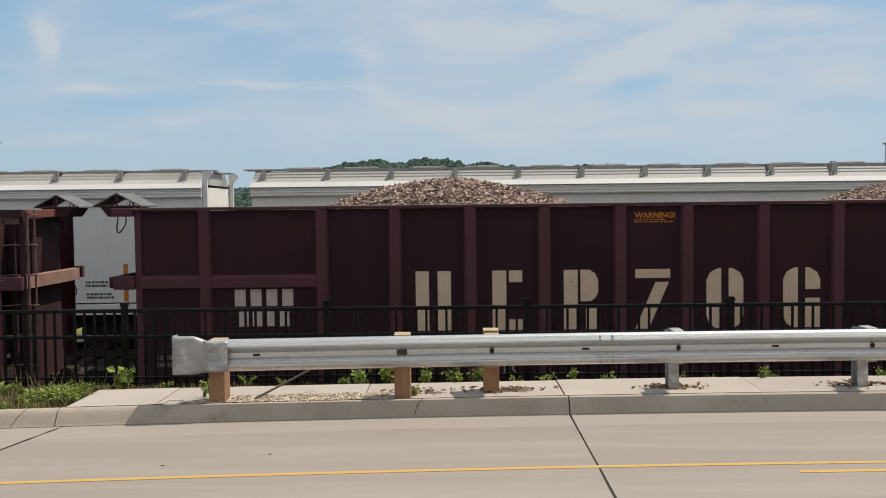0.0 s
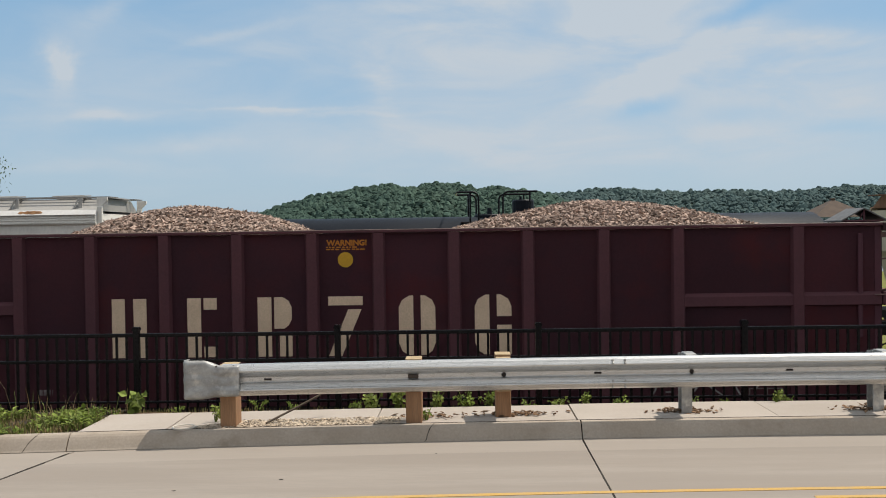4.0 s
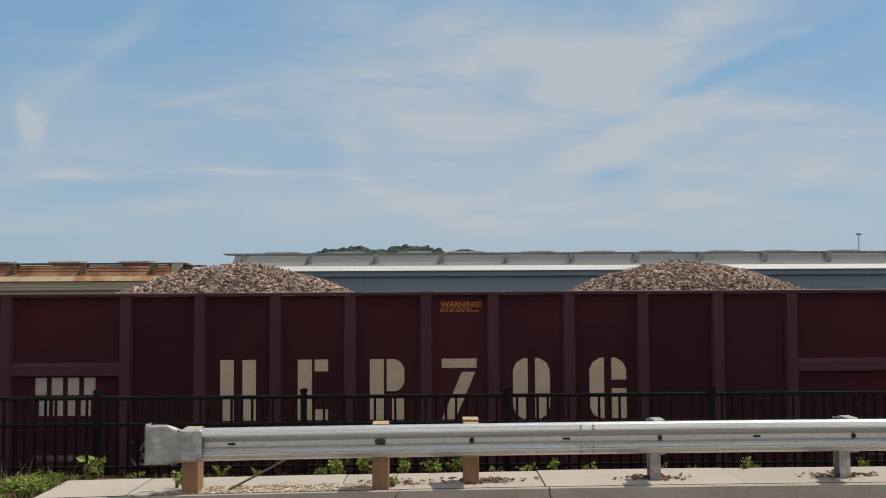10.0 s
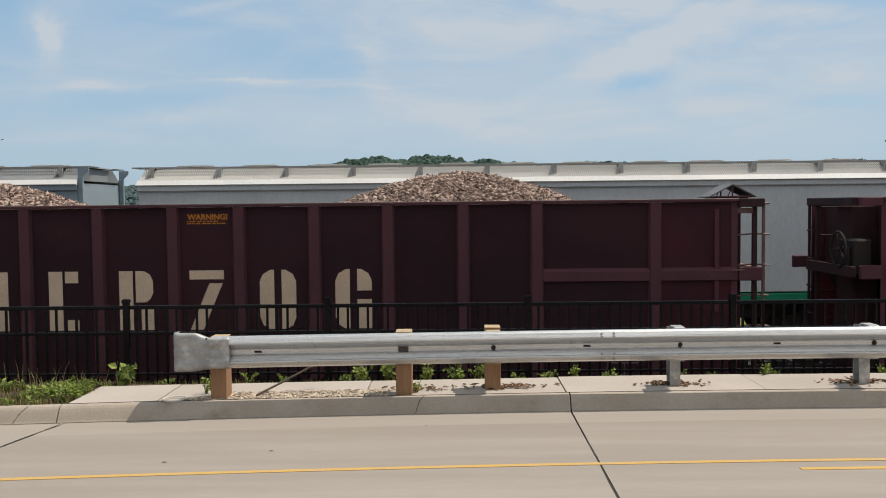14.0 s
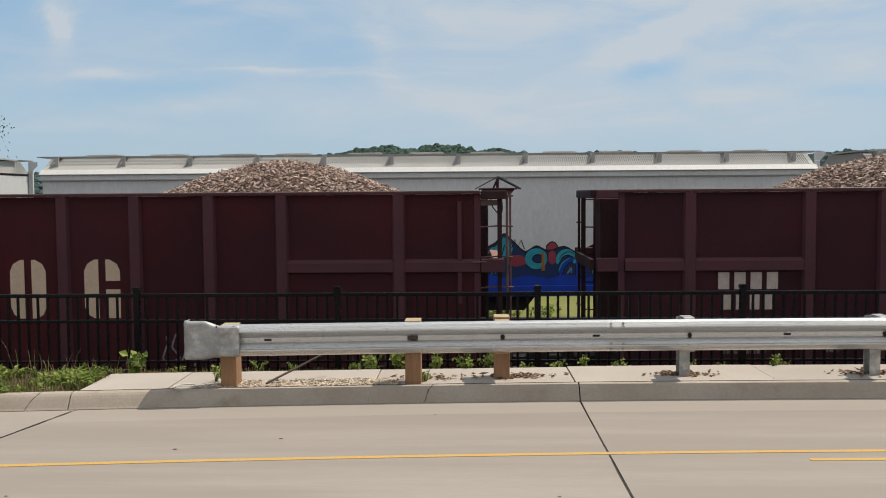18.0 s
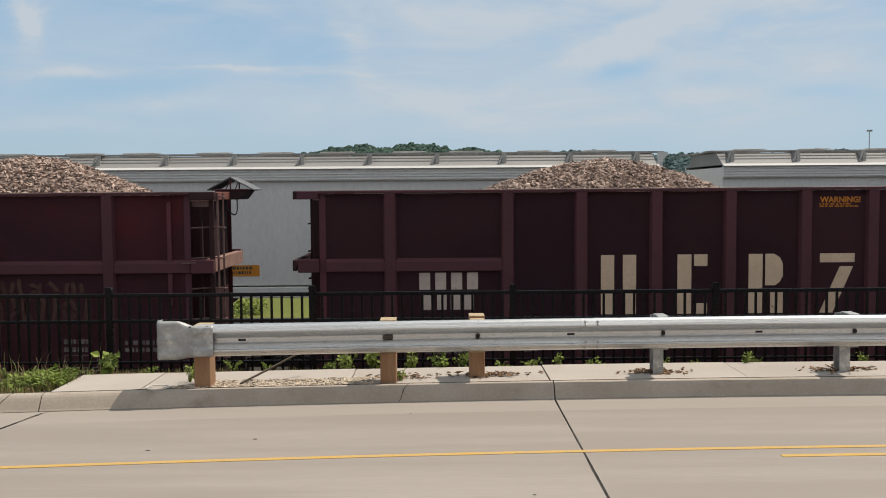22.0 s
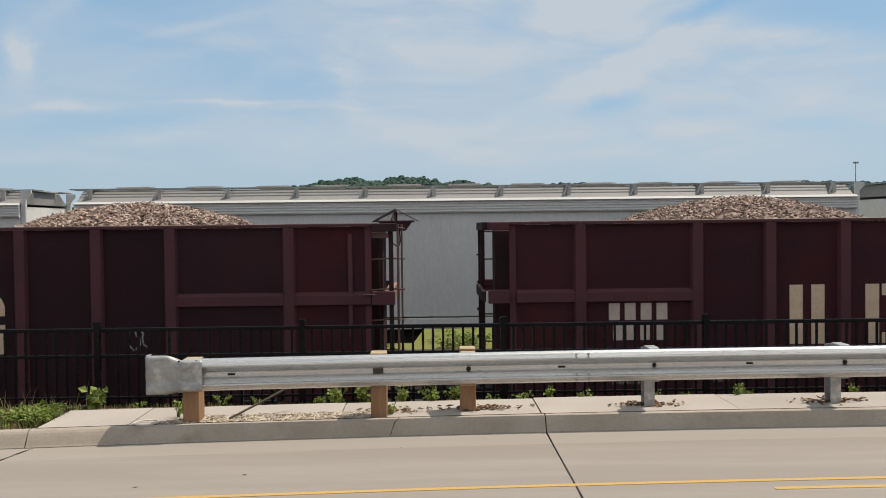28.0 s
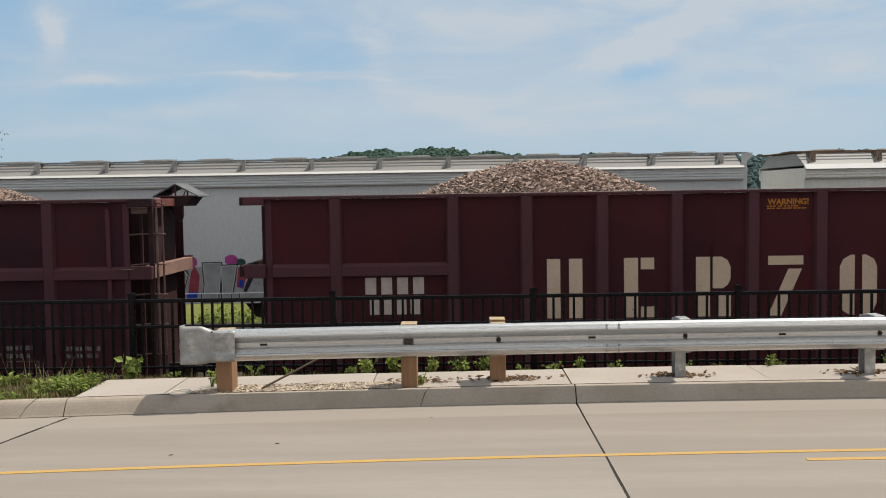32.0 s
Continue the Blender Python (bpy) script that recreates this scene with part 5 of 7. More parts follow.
def band(car, colour, points, half, level, veins=1):
    """A curling band with a black edge and thin black veins along it."""
    line = bent(points)
    stroke(car, "black", line, half + 0.032, level)
    stroke(car, colour, line, half, level + 1)
    for k in range(veins):
        off = half * (k + 1) * 2 / (veins + 1) - half
        stroke(car, "black", [(x + 0.03, z + off + 0.012 * math.sin(9 * x)) for x, z in line[2:-2]], 0.012, level + 2)


def wave_piece(car):
    """Blue letters under curling aqua bands with black edges, red lobes behind."""
    crest = bent([(-2.6, 1.95), (-1.9, 2.2), (-1.2, 2.02), (-0.7, 2.16), (-0.25, 2.0), (-0.07, 2.06), (0.15, 2.22), (0.49, 2.36), (0.89, 2.21), (1.22, 2.12), (1.41, 2.21), (1.68, 2.36), (1.88, 2.57), (2.08, 2.42), (2.42, 2.12),
                  (2.70, 2.26), (3.0, 2.14), (3.40, 2.24), (3.75, 2.10), (4.25, 2.30), (4.8, 2.08), (5.4, 2.32), (6.0, 2.10), (6.6, 2.0)])
    for x, z, rx, rz in ((-1.55, 2.2, 0.24, 0.18), (-0.50, 2.28, 0.20, 0.18), (1.07, 2.20, 0.17, 0.15), (3.10, 2.16, 0.14, 0.20), (4.55, 2.22, 0.22, 0.18), (5.85, 2.22, 0.22, 0.18)):
        paint(car, "black", blob(x, z, rx + 0.03, rz + 0.03), 0)
        paint(car, "red", blob(x, z, rx, rz), 1, "dull red sprayed lobe")
    paint(car, "black", [(-2.63, 1.03), (6.63, 1.03)] + [(x, z + 0.03) for x, z in crest[::-1]], 2)
    paint(car, "deep_blue", [(-2.6, 1.03), (6.6, 1.03)] + [(x, z - 0.03) for x, z in crest[::-1]], 3)
    paint(car, "blue", [(-2.6, 1.03), (6.6, 1.03)] + [(6.6 - 0.2 * k, 1.50 + 0.045 * math.sin(k * 1.3)) for k in range(47)], 4, "bright blue sprayed field")
    # blue letter shapes in the middle
    for k, x in enumerate((-2.3, -1.75, -1.2, -0.55, 0.12, 0.62, 1.55, 3.45, 4.1, 4.75, 5.35, 5.95)):
        lean = 0.06 * math.sin(k * 2.1)
        band(car, "blue", [(x - 0.16, 1.50), (x - 0.12 + lean, 1.78), (x + 0.06 + lean, 1.93), (x + 0.24 + lean, 1.80), (x + 0.26, 1.50)], 0.060, 5, 0)
        stroke(car, "aqua", bent([(x - 0.19, 1.62), (x - 0.15 + lean, 1.83), (x + 0.04 + lean, 1.965)]), 0.017, 8)
        stroke(car, "aqua", bent([(x + 0.02, 1.56), (x + 0.08 + lean, 1.70), (x + 0.13, 1.58)]), 0.020, 8)
        stroke(car, "red" if k % 3 == 1 else "black", [(x + 0.03, 1.58), (x + 0.05 + lean, 1.64), (x + 0.06 + lean, 1.74)], 0.04, 7)
    # the long aqua wave and its neighbours
    band(car, "aqua", [(-0.30, 1.80), (-0.07, 1.96), (0.15, 2.11), (0.49, 2.24), (0.89, 2.09), (1.22, 2.0), (1.40, 2.06)], 0.100, 9, 2)
    band(car, "aqua", [(-0.72, 1.62), (-0.62, 1.92), (-0.45, 2.02), (-0.32, 1.85)], 0.060, 9)
    for x, top in ((1.45, 2.14), (1.58, 2.24), (1.72, 2.30)):
        band(car, "aqua", [(x - 0.06, 1.86), (x, 2.0), (x - 0.02, top - 0.06), (x + 0.08, top)], 0.045, 9, 0)
    paint(car, "aqua", [(1.78, 1.98), (1.76, 2.30), (1.88, 2.50), (2.04, 2.40), (2.12, 2.22), (2.02, 1.98)], 9)
    for zig in ([(2.08, 2.22), (2.16, 2.44), (2.22, 2.24), (2.32, 2.42), (2.40, 2.20)], [(1.84, 2.06), (1.90, 2.30), (1.98, 2.12)]):
        stroke(car, "black", zig, 0.020, 11)
    paint(car, "red", blob(2.20, 1.90, 0.26, 0.15), 9, "dull red sprayed patch")
    torus_like = bent([(2.72 + 0.22 * math.cos(a * 0.7), 1.95 + 0.19 * math.sin(a * 0.7)) for a in range(10)], 2)
    stroke(car, "black", torus_like, 0.125, 9)
    stroke(car, "aqua", torus_like, 0.090, 10)
    paint(car, "red", blob(3.10, 1.98, 0.10, 0.18), 11)
    band(car, "aqua", [(3.22, 1.82), (3.30, 2.04), (3.50, 2.12), (3.72, 1.98)], 0.075, 9)
    for x in (-2.2, -1.35, 3.95, 4.9, 5.75):
        band(car, "aqua", [(x - 0.32, 1.84), (x - 0.08, 2.04), (x + 0.22, 2.02), (x + 0.48, 1.86)], 0.075, 9)
    for x, z0, z1 in ((-0.145, 1.57, 1.97), (2.87, 1.65, 2.10)):
        paint(car, "orange", [(x - 0.045, z0), (x + 0.045, z0), (x + 0.035, z1), (x - 0.035, z1 + 0.02)], 13, "orange sprayed drip")


def silver_piece(car):
    """Silver slanted shapes with white rims and black drop edges; pink, red and teal between them."""
    paint(car, "silver", [(-6.2, 1.06), (-0.75, 1.06), (-0.75, 1.60), (-2.0, 1.92), (-6.2, 1.96)], 0, "silver sprayed field")
    for x, z, rx, rz, colour in ((-4.02, 2.06, 0.17, 0.15, "pink"), (-4.28, 2.02, 0.12, 0.07, "dark_green"), (-3.0, 2.10, 0.17, 0.13, "pink"), (-2.76, 2.04, 0.12, 0.09, "dark_green"), (-5.3, 2.05, 0.2, 0.13, "pink")):
        paint(car, colour, blob(x, z, rx, rz), 1)
    edged(car, "silver", [(-4.9, 1.08), (-4.32, 1.08), (-4.12, 1.72), (-4.30, 1.99), (-4.9, 1.99)], 1)
    paint(car, "red", [(-4.12, 1.16), (-3.86, 1.16), (-3.80, 1.72), (-3.92, 1.96), (-4.02, 1.80)], 4)
    paint(car, "blue", [(-4.12, 1.16), (-3.86, 1.16), (-3.84, 1.30), (-4.10, 1.30)], 5)
    edged(car, "silver", [(-3.72, 1.08), (-3.36, 1.08), (-3.30, 1.60), (-3.27, 2.00), (-3.70, 2.00), (-3.66, 1.50)], 2)
    edged(car, "silver", [(-3.22, 1.08), (-3.05, 1.08), (-2.98, 1.45), (-2.88, 1.95), (-3.24, 1.93)], 2)
    paint(car, "red", [(-2.88, 1.42), (-2.72, 1.36), (-2.55, 1.96), (-2.82, 1.92)], 5)
    paint(car, "blue", [(-2.82, 1.42), (-2.70, 1.40), (-2.70, 1.58), (-2.80, 1.60)], 6)
    paint(car, "black", [(-2.72, 1.30), (-2.40, 2.06), (-1.84, 2.14), (-1.92, 1.98), (-2.30, 1.95), (-2.60, 1.28)], 4)
    edged(car, "silver", [(-2.78, 1.10), (-2.60, 1.10), (-2.28, 1.55), (-2.16, 1.10), (-1.98, 1.10), (-1.90, 2.04), (-2.26, 2.02), (-2.62, 1.28)], 5, wide=0.018)
    edged(car, "silver", [(-1.86, 1.12), (-1.68, 1.12), (-1.62, 1.52), (-0.92, 1.56), (-0.72, 1.98), (-1.88, 1.96)], 3)
    paint(car, "black", [(-1.64, 1.38), (-0.98, 1.40), (-0.92, 1.56), (-1.40, 1.64), (-1.62, 1.56)], 7)
    edged(car, "silver", [(-1.66, 1.13), (-1.22, 1.13), (-1.20, 1.33), (-1.66, 1.33)], 7, wide=0.014)
    paint(car, "red", blob(-0.98, 1.52, 0.26, 0.18), 1)
    paint(car, "pink", [(-1.2, 1.12), (-0.55, 1.12), (-0.42, 1.70), (-0.62, 1.84), (-0.95, 1.62)], 1)
    paint(car, "pink", [(-0.60, 1.10), (0.62, 1.10), (0.60, 1.38), (0.40, 1.46), (0.20, 1.36), (-0.60, 1.34)], 2)
    paint(car, "teal", blob(-0.78, 1.60, 0.07, 0.09), 3)
    edged(car, "silver", [(-0.86, 1.10), (-0.54, 1.10), (-0.52, 1.30), (-0.86, 1.30)], 4, wide=0.014)
    paint(car, "pink", blob(-0.22, 1.94, 0.11, 0.09), 1)
    for pts in (((-0.58, 1.95), (-0.42, 2.02), (-0.52, 1.84)), ((-0.36, 2.0), (-0.30, 1.86), (-0.22, 1.98), (-0.20, 1.84)), ((-0.10, 2.02), (-0.08, 1.92), (0.04, 1.94), (0.02, 1.80)),
                ((-0.50, 1.74), (-0.44, 1.62), (-0.34, 1.72), (-0.40, 1.62)), ((-0.22, 1.76), (-0.24, 1.62), (-0.10, 1.68)), ((-0.02, 1.76), (-0.04, 1.66), (0.10, 1.70), (0.06, 1.58))):
        stroke(car, "deep_blue", pts, 0.022, 5)
    for x in (-6.0, -5.5):
        edged(car, "silver", [(x, 1.08), (x + 0.2, 1.08), (x + 0.28, 1.98), (x + 0.05, 1.98)], 2)


def green_piece(car):
    """Rounded green shapes with olive shading, dark blocks behind, one orange drip."""
    paint(car, "black", [(0.25, 2.20), (0.86, 2.20), (0.86, 2.57), (0.25, 2.57)], 0, "black sprayed block")
    paint(car, "black", [(1.50, 1.50), (2.48, 1.50), (2.48, 2.56), (1.50, 2.56)], 0, "black sprayed block")
    paint(car, "deep_blue", [(1.72, 1.80), (2.40, 1.80), (2.36, 2.46), (1.76, 2.46)], 1)
    paint(car, "teal_blue", [(1.86, 1.95), (2.26, 1.95), (2.24, 2.34), (1.90, 2.34)], 2)
    paint(car, "black", [(2.70, 1.9), (3.42, 1.9), (3.42, 2.63), (2.74, 2.63)], 0, "black sprayed block")
    paint(car, "deep_blue", [(2.95, 2.0), (3.32, 2.0), (3.30, 2.50), (2.95, 2.50)], 1)
    left = [(-1.4, 1.06), (2.30, 1.06), (2.05, 1.55), (1.92, 2.02), (1.84, 2.32), (1.72, 2.42), (0.60, 2.42), (0.42, 2.30), (0.36, 2.05), (-0.5, 2.15), (-1.4, 2.0)]
    right = [(1.9, 1.06), (4.6, 1.06), (4.5, 1.7), (3.70, 1.62), (3.55, 2.0), (3.28, 2.30), (2.95, 2.46), (2.62, 2.47), (2.52, 2.36), (2.44, 2.02), (2.20, 1.58)]
    paint(car, "green", left, 3, "bright green sprayed field")
    paint(car, "green", right, 4, "bright green sprayed field")
    paint(car, "olive", [(0.52, 2.36), (1.30, 2.38), (1.12, 2.02), (1.30, 1.62), (1.02, 1.84), (0.84, 2.10)], 5)
    paint(car, "olive", [(1.62, 1.20), (2.28, 1.18), (2.40, 1.40), (2.10, 1.52), (1.72, 1.46)], 5)
    paint(car, "olive", [(2.56, 2.40), (3.0, 2.38), (3.22, 2.20), (2.82, 2.02), (2.66, 2.14)], 5)
    paint(car, "olive", [(3.1, 1.10), (3.7, 1.10), (3.62, 1.40), (3.30, 1.44)], 5)
    for pts, w in ((((0.90, 1.98), (1.22, 1.60), (1.58, 1.22), (1.56, 1.08)), 0.055), (((1.38, 2.04), (1.50, 1.86), (1.50, 1.50), (1.62, 1.30)), 0.06), (((2.72, 2.12), (2.76, 1.78), (2.74, 1.46), (2.92, 1.40)), 0.06),
                   (((3.06, 2.10), (2.96, 1.94), (2.98, 1.84)), 0.045), (((2.86, 1.44), (3.06, 1.62), (3.30, 1.86)), 0.055)):
        stroke(car, "dark_olive", pts, w, 6)
    paint(car, "orange", [(2.02, 1.52), (2.12, 1.54), (2.10, 2.0), (2.01, 1.99)], 7, "orange sprayed drip")


def block_piece(car, x0, count):
    """Heavy upright teal shapes with pale edges, one rust red patch, running down over the sill."""
    y = SIDE_Y - 0.004
    forms = [
        [(0, 0), (0.2, 0), (0.28, 0.5), (0.5, 0), (0.75, 0), (0.72, 1), (0.5, 1), (0.45, 0.5), (0.25, 1), (0.05, 1)],
        [(0.3, 0), (0.56, 0), (0.5, 0.66), (0.86, 0.68), (0.9, 1), (0, 1), (0.02, 0.66), (0.28, 0.66)],
        [(0.3, 0), (0.62, 0), (0.6, 0.4), (0.95, 1), (0.66, 1), (0.46, 0.62), (0.25, 1), (0, 1), (0.3, 0.4)],
        [(0.05, 0), (0.8, 0), (0.8, 0.26), (0.36, 0.28), (0.38, 0.5), (0.74, 0.55), (0.72, 1), (0.0, 1), (0.02, 0.74), (0.4, 0.74), (0.05, 0.6)],
    ]
    part("graffiti_ground", prism(fresh(), [(x0 - 0.12, 1.32), (x0 + count * 0.92 + 0.1, 1.32), (x0 + count * 0.92 - 0.1, 2.02), (x0 + 0.1, 2.08)], y - 0.0006, y + 0.003), SPRAYS["cream"], car, "pale sprayed ground")
    rng = random.Random(8)
    for k in range(count):
        form, x, top = forms[k % 4], x0 + 0.92 * k, 2.13 + rng.uniform(-0.07, 0.09)
        lean = rng.uniform(-0.10, 0.12)
        mid = (0.45, 0.5)
        for grow, rise, mat, lift in ((1.26, 1.12, "dark_teal", 0.0012), (1.17, 1.07, "cream", 0.0022), (0.98, 0.97, ("teal", "dark_teal", "teal")[k % 3], 0.0032)):
            shape = [(x + mid[0] + (a - mid[0]) * grow + lean * b, max(1.315, 1.33 + (top - 1.33) * (mid[1] + (b - mid[1]) * rise))) for a, b in form]
            part("graffiti_shape" if grow < 1 else "graffiti_outline", prism(fresh(), shape, y - lift - 0.0008, y - lift), SPRAYS[mat], car)
        a = x + rng.uniform(0.05, 0.3)
        part("graffiti_shape", boxes((a, a + 0.34, -1.604, -1.5995, 1.02, 1.25), (a + 0.42, a + 0.62, -1.604, -1.5995, 1.02, 1.23)), SPRAYS[("teal", "cream", "dark_teal")[k % 3]], car)
        if k % 3 == 0:
            part("graffiti_shape", prism(fresh(), [(x + 0.54, 1.45), (x + 0.68, 1.42), (x + 0.70, 1.98), (x + 0.52, 2.0)], y - 0.0052, y - 0.0046), SPRAYS["rust"], car, "rust red sprayed patch")
        part("graffiti_shape", boxes((x + 0.1, x + 0.8, y - 0.0062, y - 0.0056, 1.345 + 0.03 * (k % 2), 1.385 + 0.03 * (k % 2))), SPRAYS["silver"], car)


def shell_ends(half):
    """Where body and roof end: the right end leaves room for a ladder cage."""
    return -half + 0.30, half - 0.29


def hopper_body(half, slope=0.9):
    a, b = shell_ends(half)
    outline = [(a, 4.18), (a, 3.05), (a + 0.12, 2.72), (a + slope, 2.06), (a + slope, 1.31), (b - slope, 1.31), (b - slope, 2.06), (b - 0.12, 2.72), (b, 3.05), (b, 4.18)]
    return prism(fresh(), outline, SIDE_Y, 1.55)


def slope_sheet(half, e):
    """The sloping end sheet of the last hopper, set in from the side."""
    a, b = shell_ends(half)
    x, d = (b, -1) if e > 0 else (a, 1)
    return prism(fresh(), [(x + d * 0.12, 2.715), (x + d * 0.895, 2.055), (x + d * 0.895, 1.315), (x + d * 0.48, 1.315)], -1.36, 1.36)


def hopper_roof(half):
    outline = [(-1.56, 4.245), (-1.50, 4.262), (-1.00, 4.562), (1.00, 4.562), (1.50, 4.262), (1.56, 4.245)]
    return prism(fresh(), outline, *shell_ends(half), "x")


def eave_flange(half, s, eave):
    """The bright rolled edge of the roof over a grey fascia."""
    a, b = shell_ends(half)
    return prism(fresh(), [(s * 1.562, eave), (s * 1.69, eave), (s * 1.70, eave + 0.015), (s * 1.575, 4.272), (s * 1.562, 4.272)], a - 0.02, b + 0.02, "x")


def fascia(half, s, low, eave):
    a, b = shell_ends(half)
    return prism(fresh(), [(s * 1.5525, low), (s * 1.60, low), (s * 1.64, low + 0.025), (s * 1.64, eave - 0.001), (s * 1.5525, eave - 0.001)], a - 0.01, b + 0.01, "x")


def corrugation(half, k, eave):
    a, b = shell_ends(half)
    z = eave - 0.035 - 0.065 * k
    return prism(fresh(), [(-1.6415, z - 0.034), (-1.654, z - 0.026), (-1.654, z - 0.008), (-1.6415, z)], a, b, "x")


def lattice(xs, ys, z0, z1):
    """One grating: long strips between the even steps of ys, tied by the bars between the odd steps of xs."""
    bm = fresh()
    corner = functools.lru_cache(None)(lambda i, j, z: bm.verts.new((xs[i], ys[j], z)))
    solid = lambda i, j: 0 <= i < len(xs) - 1 and 0 <= j < len(ys) - 1 and (j % 2 == 0 or i % 2 == 1)
    for i in range(len(xs) - 1):
        for j in range(len(ys) - 1):
            if not solid(i, j):
                continue
            ring = ((i, j), (i + 1, j), (i + 1, j + 1), (i, j + 1))
            for z in (z0, z1):
                bm.faces.new([corner(*p, z) for p in ring])
            for (p, q), (di, dj) in zip(zip(ring, ring[1:] + ring[:1]), ((0, -1), (1, 0), (0, 1), (-1, 0))):
                if not solid(i + di, j + dj):
                    bm.faces.new((corner(*p, z0), corner(*q, z0), corner(*q, z1), corner(*p, z1)))
    bmesh.ops.recalc_face_normals(bm, faces=bm.faces)
    return bm


def running_board(half, s):
    """A thin walkway along the roof's edge; its ends taper past the car."""
    n = max(2, round((2 * half - 1.2) / 1.66))
    xs = [-half + 0.05]
    for k in range(n + 1):
        c = -half + 0.6 + (2 * half - 1.35) * k / n
        xs += [c - 0.03, c + 0.03]
    xs.append(half - 0.05)
    ys = [s * v for k in range(6) for v in (0.66 + 0.11 * k, 0.70 + 0.11 * k)]
    return lattice(xs, ys, 4.585, 4.613)


def end_board(half, e):
    a, b = sorted((e * (half - 0.20), e * (half - 0.65)))
    return box(fresh(), a, b, -0.655, 0.655, 4.585, 4.613)


def board_bracket(s):
    """A gusset from the eave up to the walkway, with a flange along its front."""
    bm = fresh()
    prism(bm, [(s * 1.36, 4.350), (s * 1.36, 4.5845), (s * 0.98, 4.5845), (s * 0.98, 4.566), (s * 1.03, 4.563)], -0.05, -0.03, "x")
    box(bm, -0.045, 0.045, *sorted((s * 1.3605, s * 1.385)), 4.30, 4.5845)
    tube(bm, (-0.15, s * 1.43, 4.315), (-0.04, s * 1.375, 4.57), 0.022, 5)
    return bm


def roof_ribs(half):
    """The fine pressed ribs of the roof sheet on the near slope."""
    a, b = shell_ends(half)
    bm = fresh()
    n = int((b - a - 0.1) / 0.052)
    for k in range(n):
        x = a + 0.06 + 0.052 * k
        prism(bm, [(-1.496, 4.266), (-1.508, 4.278), (-1.010, 4.577), (-0.998, 4.564)], x, x + 0.024, "x")
    return bm


def hatch():
    bm = fresh()
    box(bm, -0.33, 0.33, -0.36, 0.36, 4.563, 4.630)
    box(bm, -0.38, 0.38, -0.42, 0.42, 4.6305, 4.656)
    return soften(bm, 0.012)


def hatch_bar():
    """The batten bar that locks a hatch, with its handle."""
    bm = fresh()
    pipe(bm, [(-0.44, -0.40, 4.60), (-0.42, -0.40, 4.672), (0.40, -0.40, 4.680), (0.46, -0.40, 4.655)], 0.014, 5)
    pipe(bm, [(-0.40, 0.0, 4.665), (0.44, 0.0, 4.690)], 0.016, 5)
    return bm


def end_cage(half, e, s):
    """Ladder, posts and sill bar at one corner of the car."""
    bm = fresh()
    x, xi = (half - 0.14, half - 0.29) if e > 0 else (-half + 0.14, -half + 0.30)
    for y in (s * 1.48, s * 1.08):
        tube(bm, (x, y, 1.3), (x, y, 3.30), 0.018, 6)
    for k in range(5):
        z = 1.5 + 0.36 * k
        tube(bm, (x, s * 1.48, z), (x, s * 1.08, z), 0.013, 5)
        tube(bm, (x, s * 1.49, z), (xi, s * 1.53, z), 0.013, 5)
    tube(bm, (e * (half - 1.1), s * 1.45, 1.3), (e * (half - 1.1), s * 1.45, 2.55), 0.03, 6)
    tube(bm, (x, s * 1.5, 1.35), (e * (half - 2.2), s * 1.5, 1.42), 0.022, 6)
    return bm


def end_post(half, s):
    """The pale upright plate beside the roof's end that holds up the walkway."""
    y0, y1 = sorted((s * 1.53, s * 1.45))
    bm = boxes((half - 0.285, half - 0.155, y0, y1, 2.4, 4.36), soft=0.012)
    return prism(bm, [(half - 0.285, 4.361), (half - 0.155, 4.361), (half - 0.02, 4.50), (half - 0.02, 4.584), (half - 0.285, 4.584)], y0 + 0.02, y1 - 0.02)


def pocket(c):
    return prism(fresh(), [(c - 1.0, 1.308), (c + 1.0, 1.308), (c + 0.48, 0.62), (c - 0.48, 0.62)], -1.30, 1.30)


def hopper_sill(half, inset=2.2):
    bm = fresh()
    for s in (-1, 1):
        y0, y1 = sorted((s * 1.32, s * 1.60))
        box(bm, -half + inset, half - inset, y0, y1, 1.0, 1.27)
    return soften(bm, 0.012)


def hopper_frame(half, e):
    bm = fresh()
    a, b = sorted((e * (half - 0.02), e * (half - 1.6)))
    box(bm, a, b, -1.45, 1.45, 1.08, 1.29)
    box(bm, min(a, b), max(a, b), -0.3, 0.3, 0.72, 1.079)
    return bm


def end_wheel(half, e):
    bm = fresh()
    c = (e * (half + 0.03), -0.6, 2.35)
    torus(bm, c, (1, 0, 0), 0.26, 0.018, 22, 6)
    for k in range(5):
        a = k * math.tau / 5
        tube(bm, c, (c[0], c[1] + 0.26 * math.cos(a), c[2] + 0.26 * math.sin(a)), 0.012, 5)
    tube(bm, c, (c[0] - e * 0.25, c[1], c[2]), 0.03, 6)
    return bm


FAR_CARS = []        # car, its middle along the train


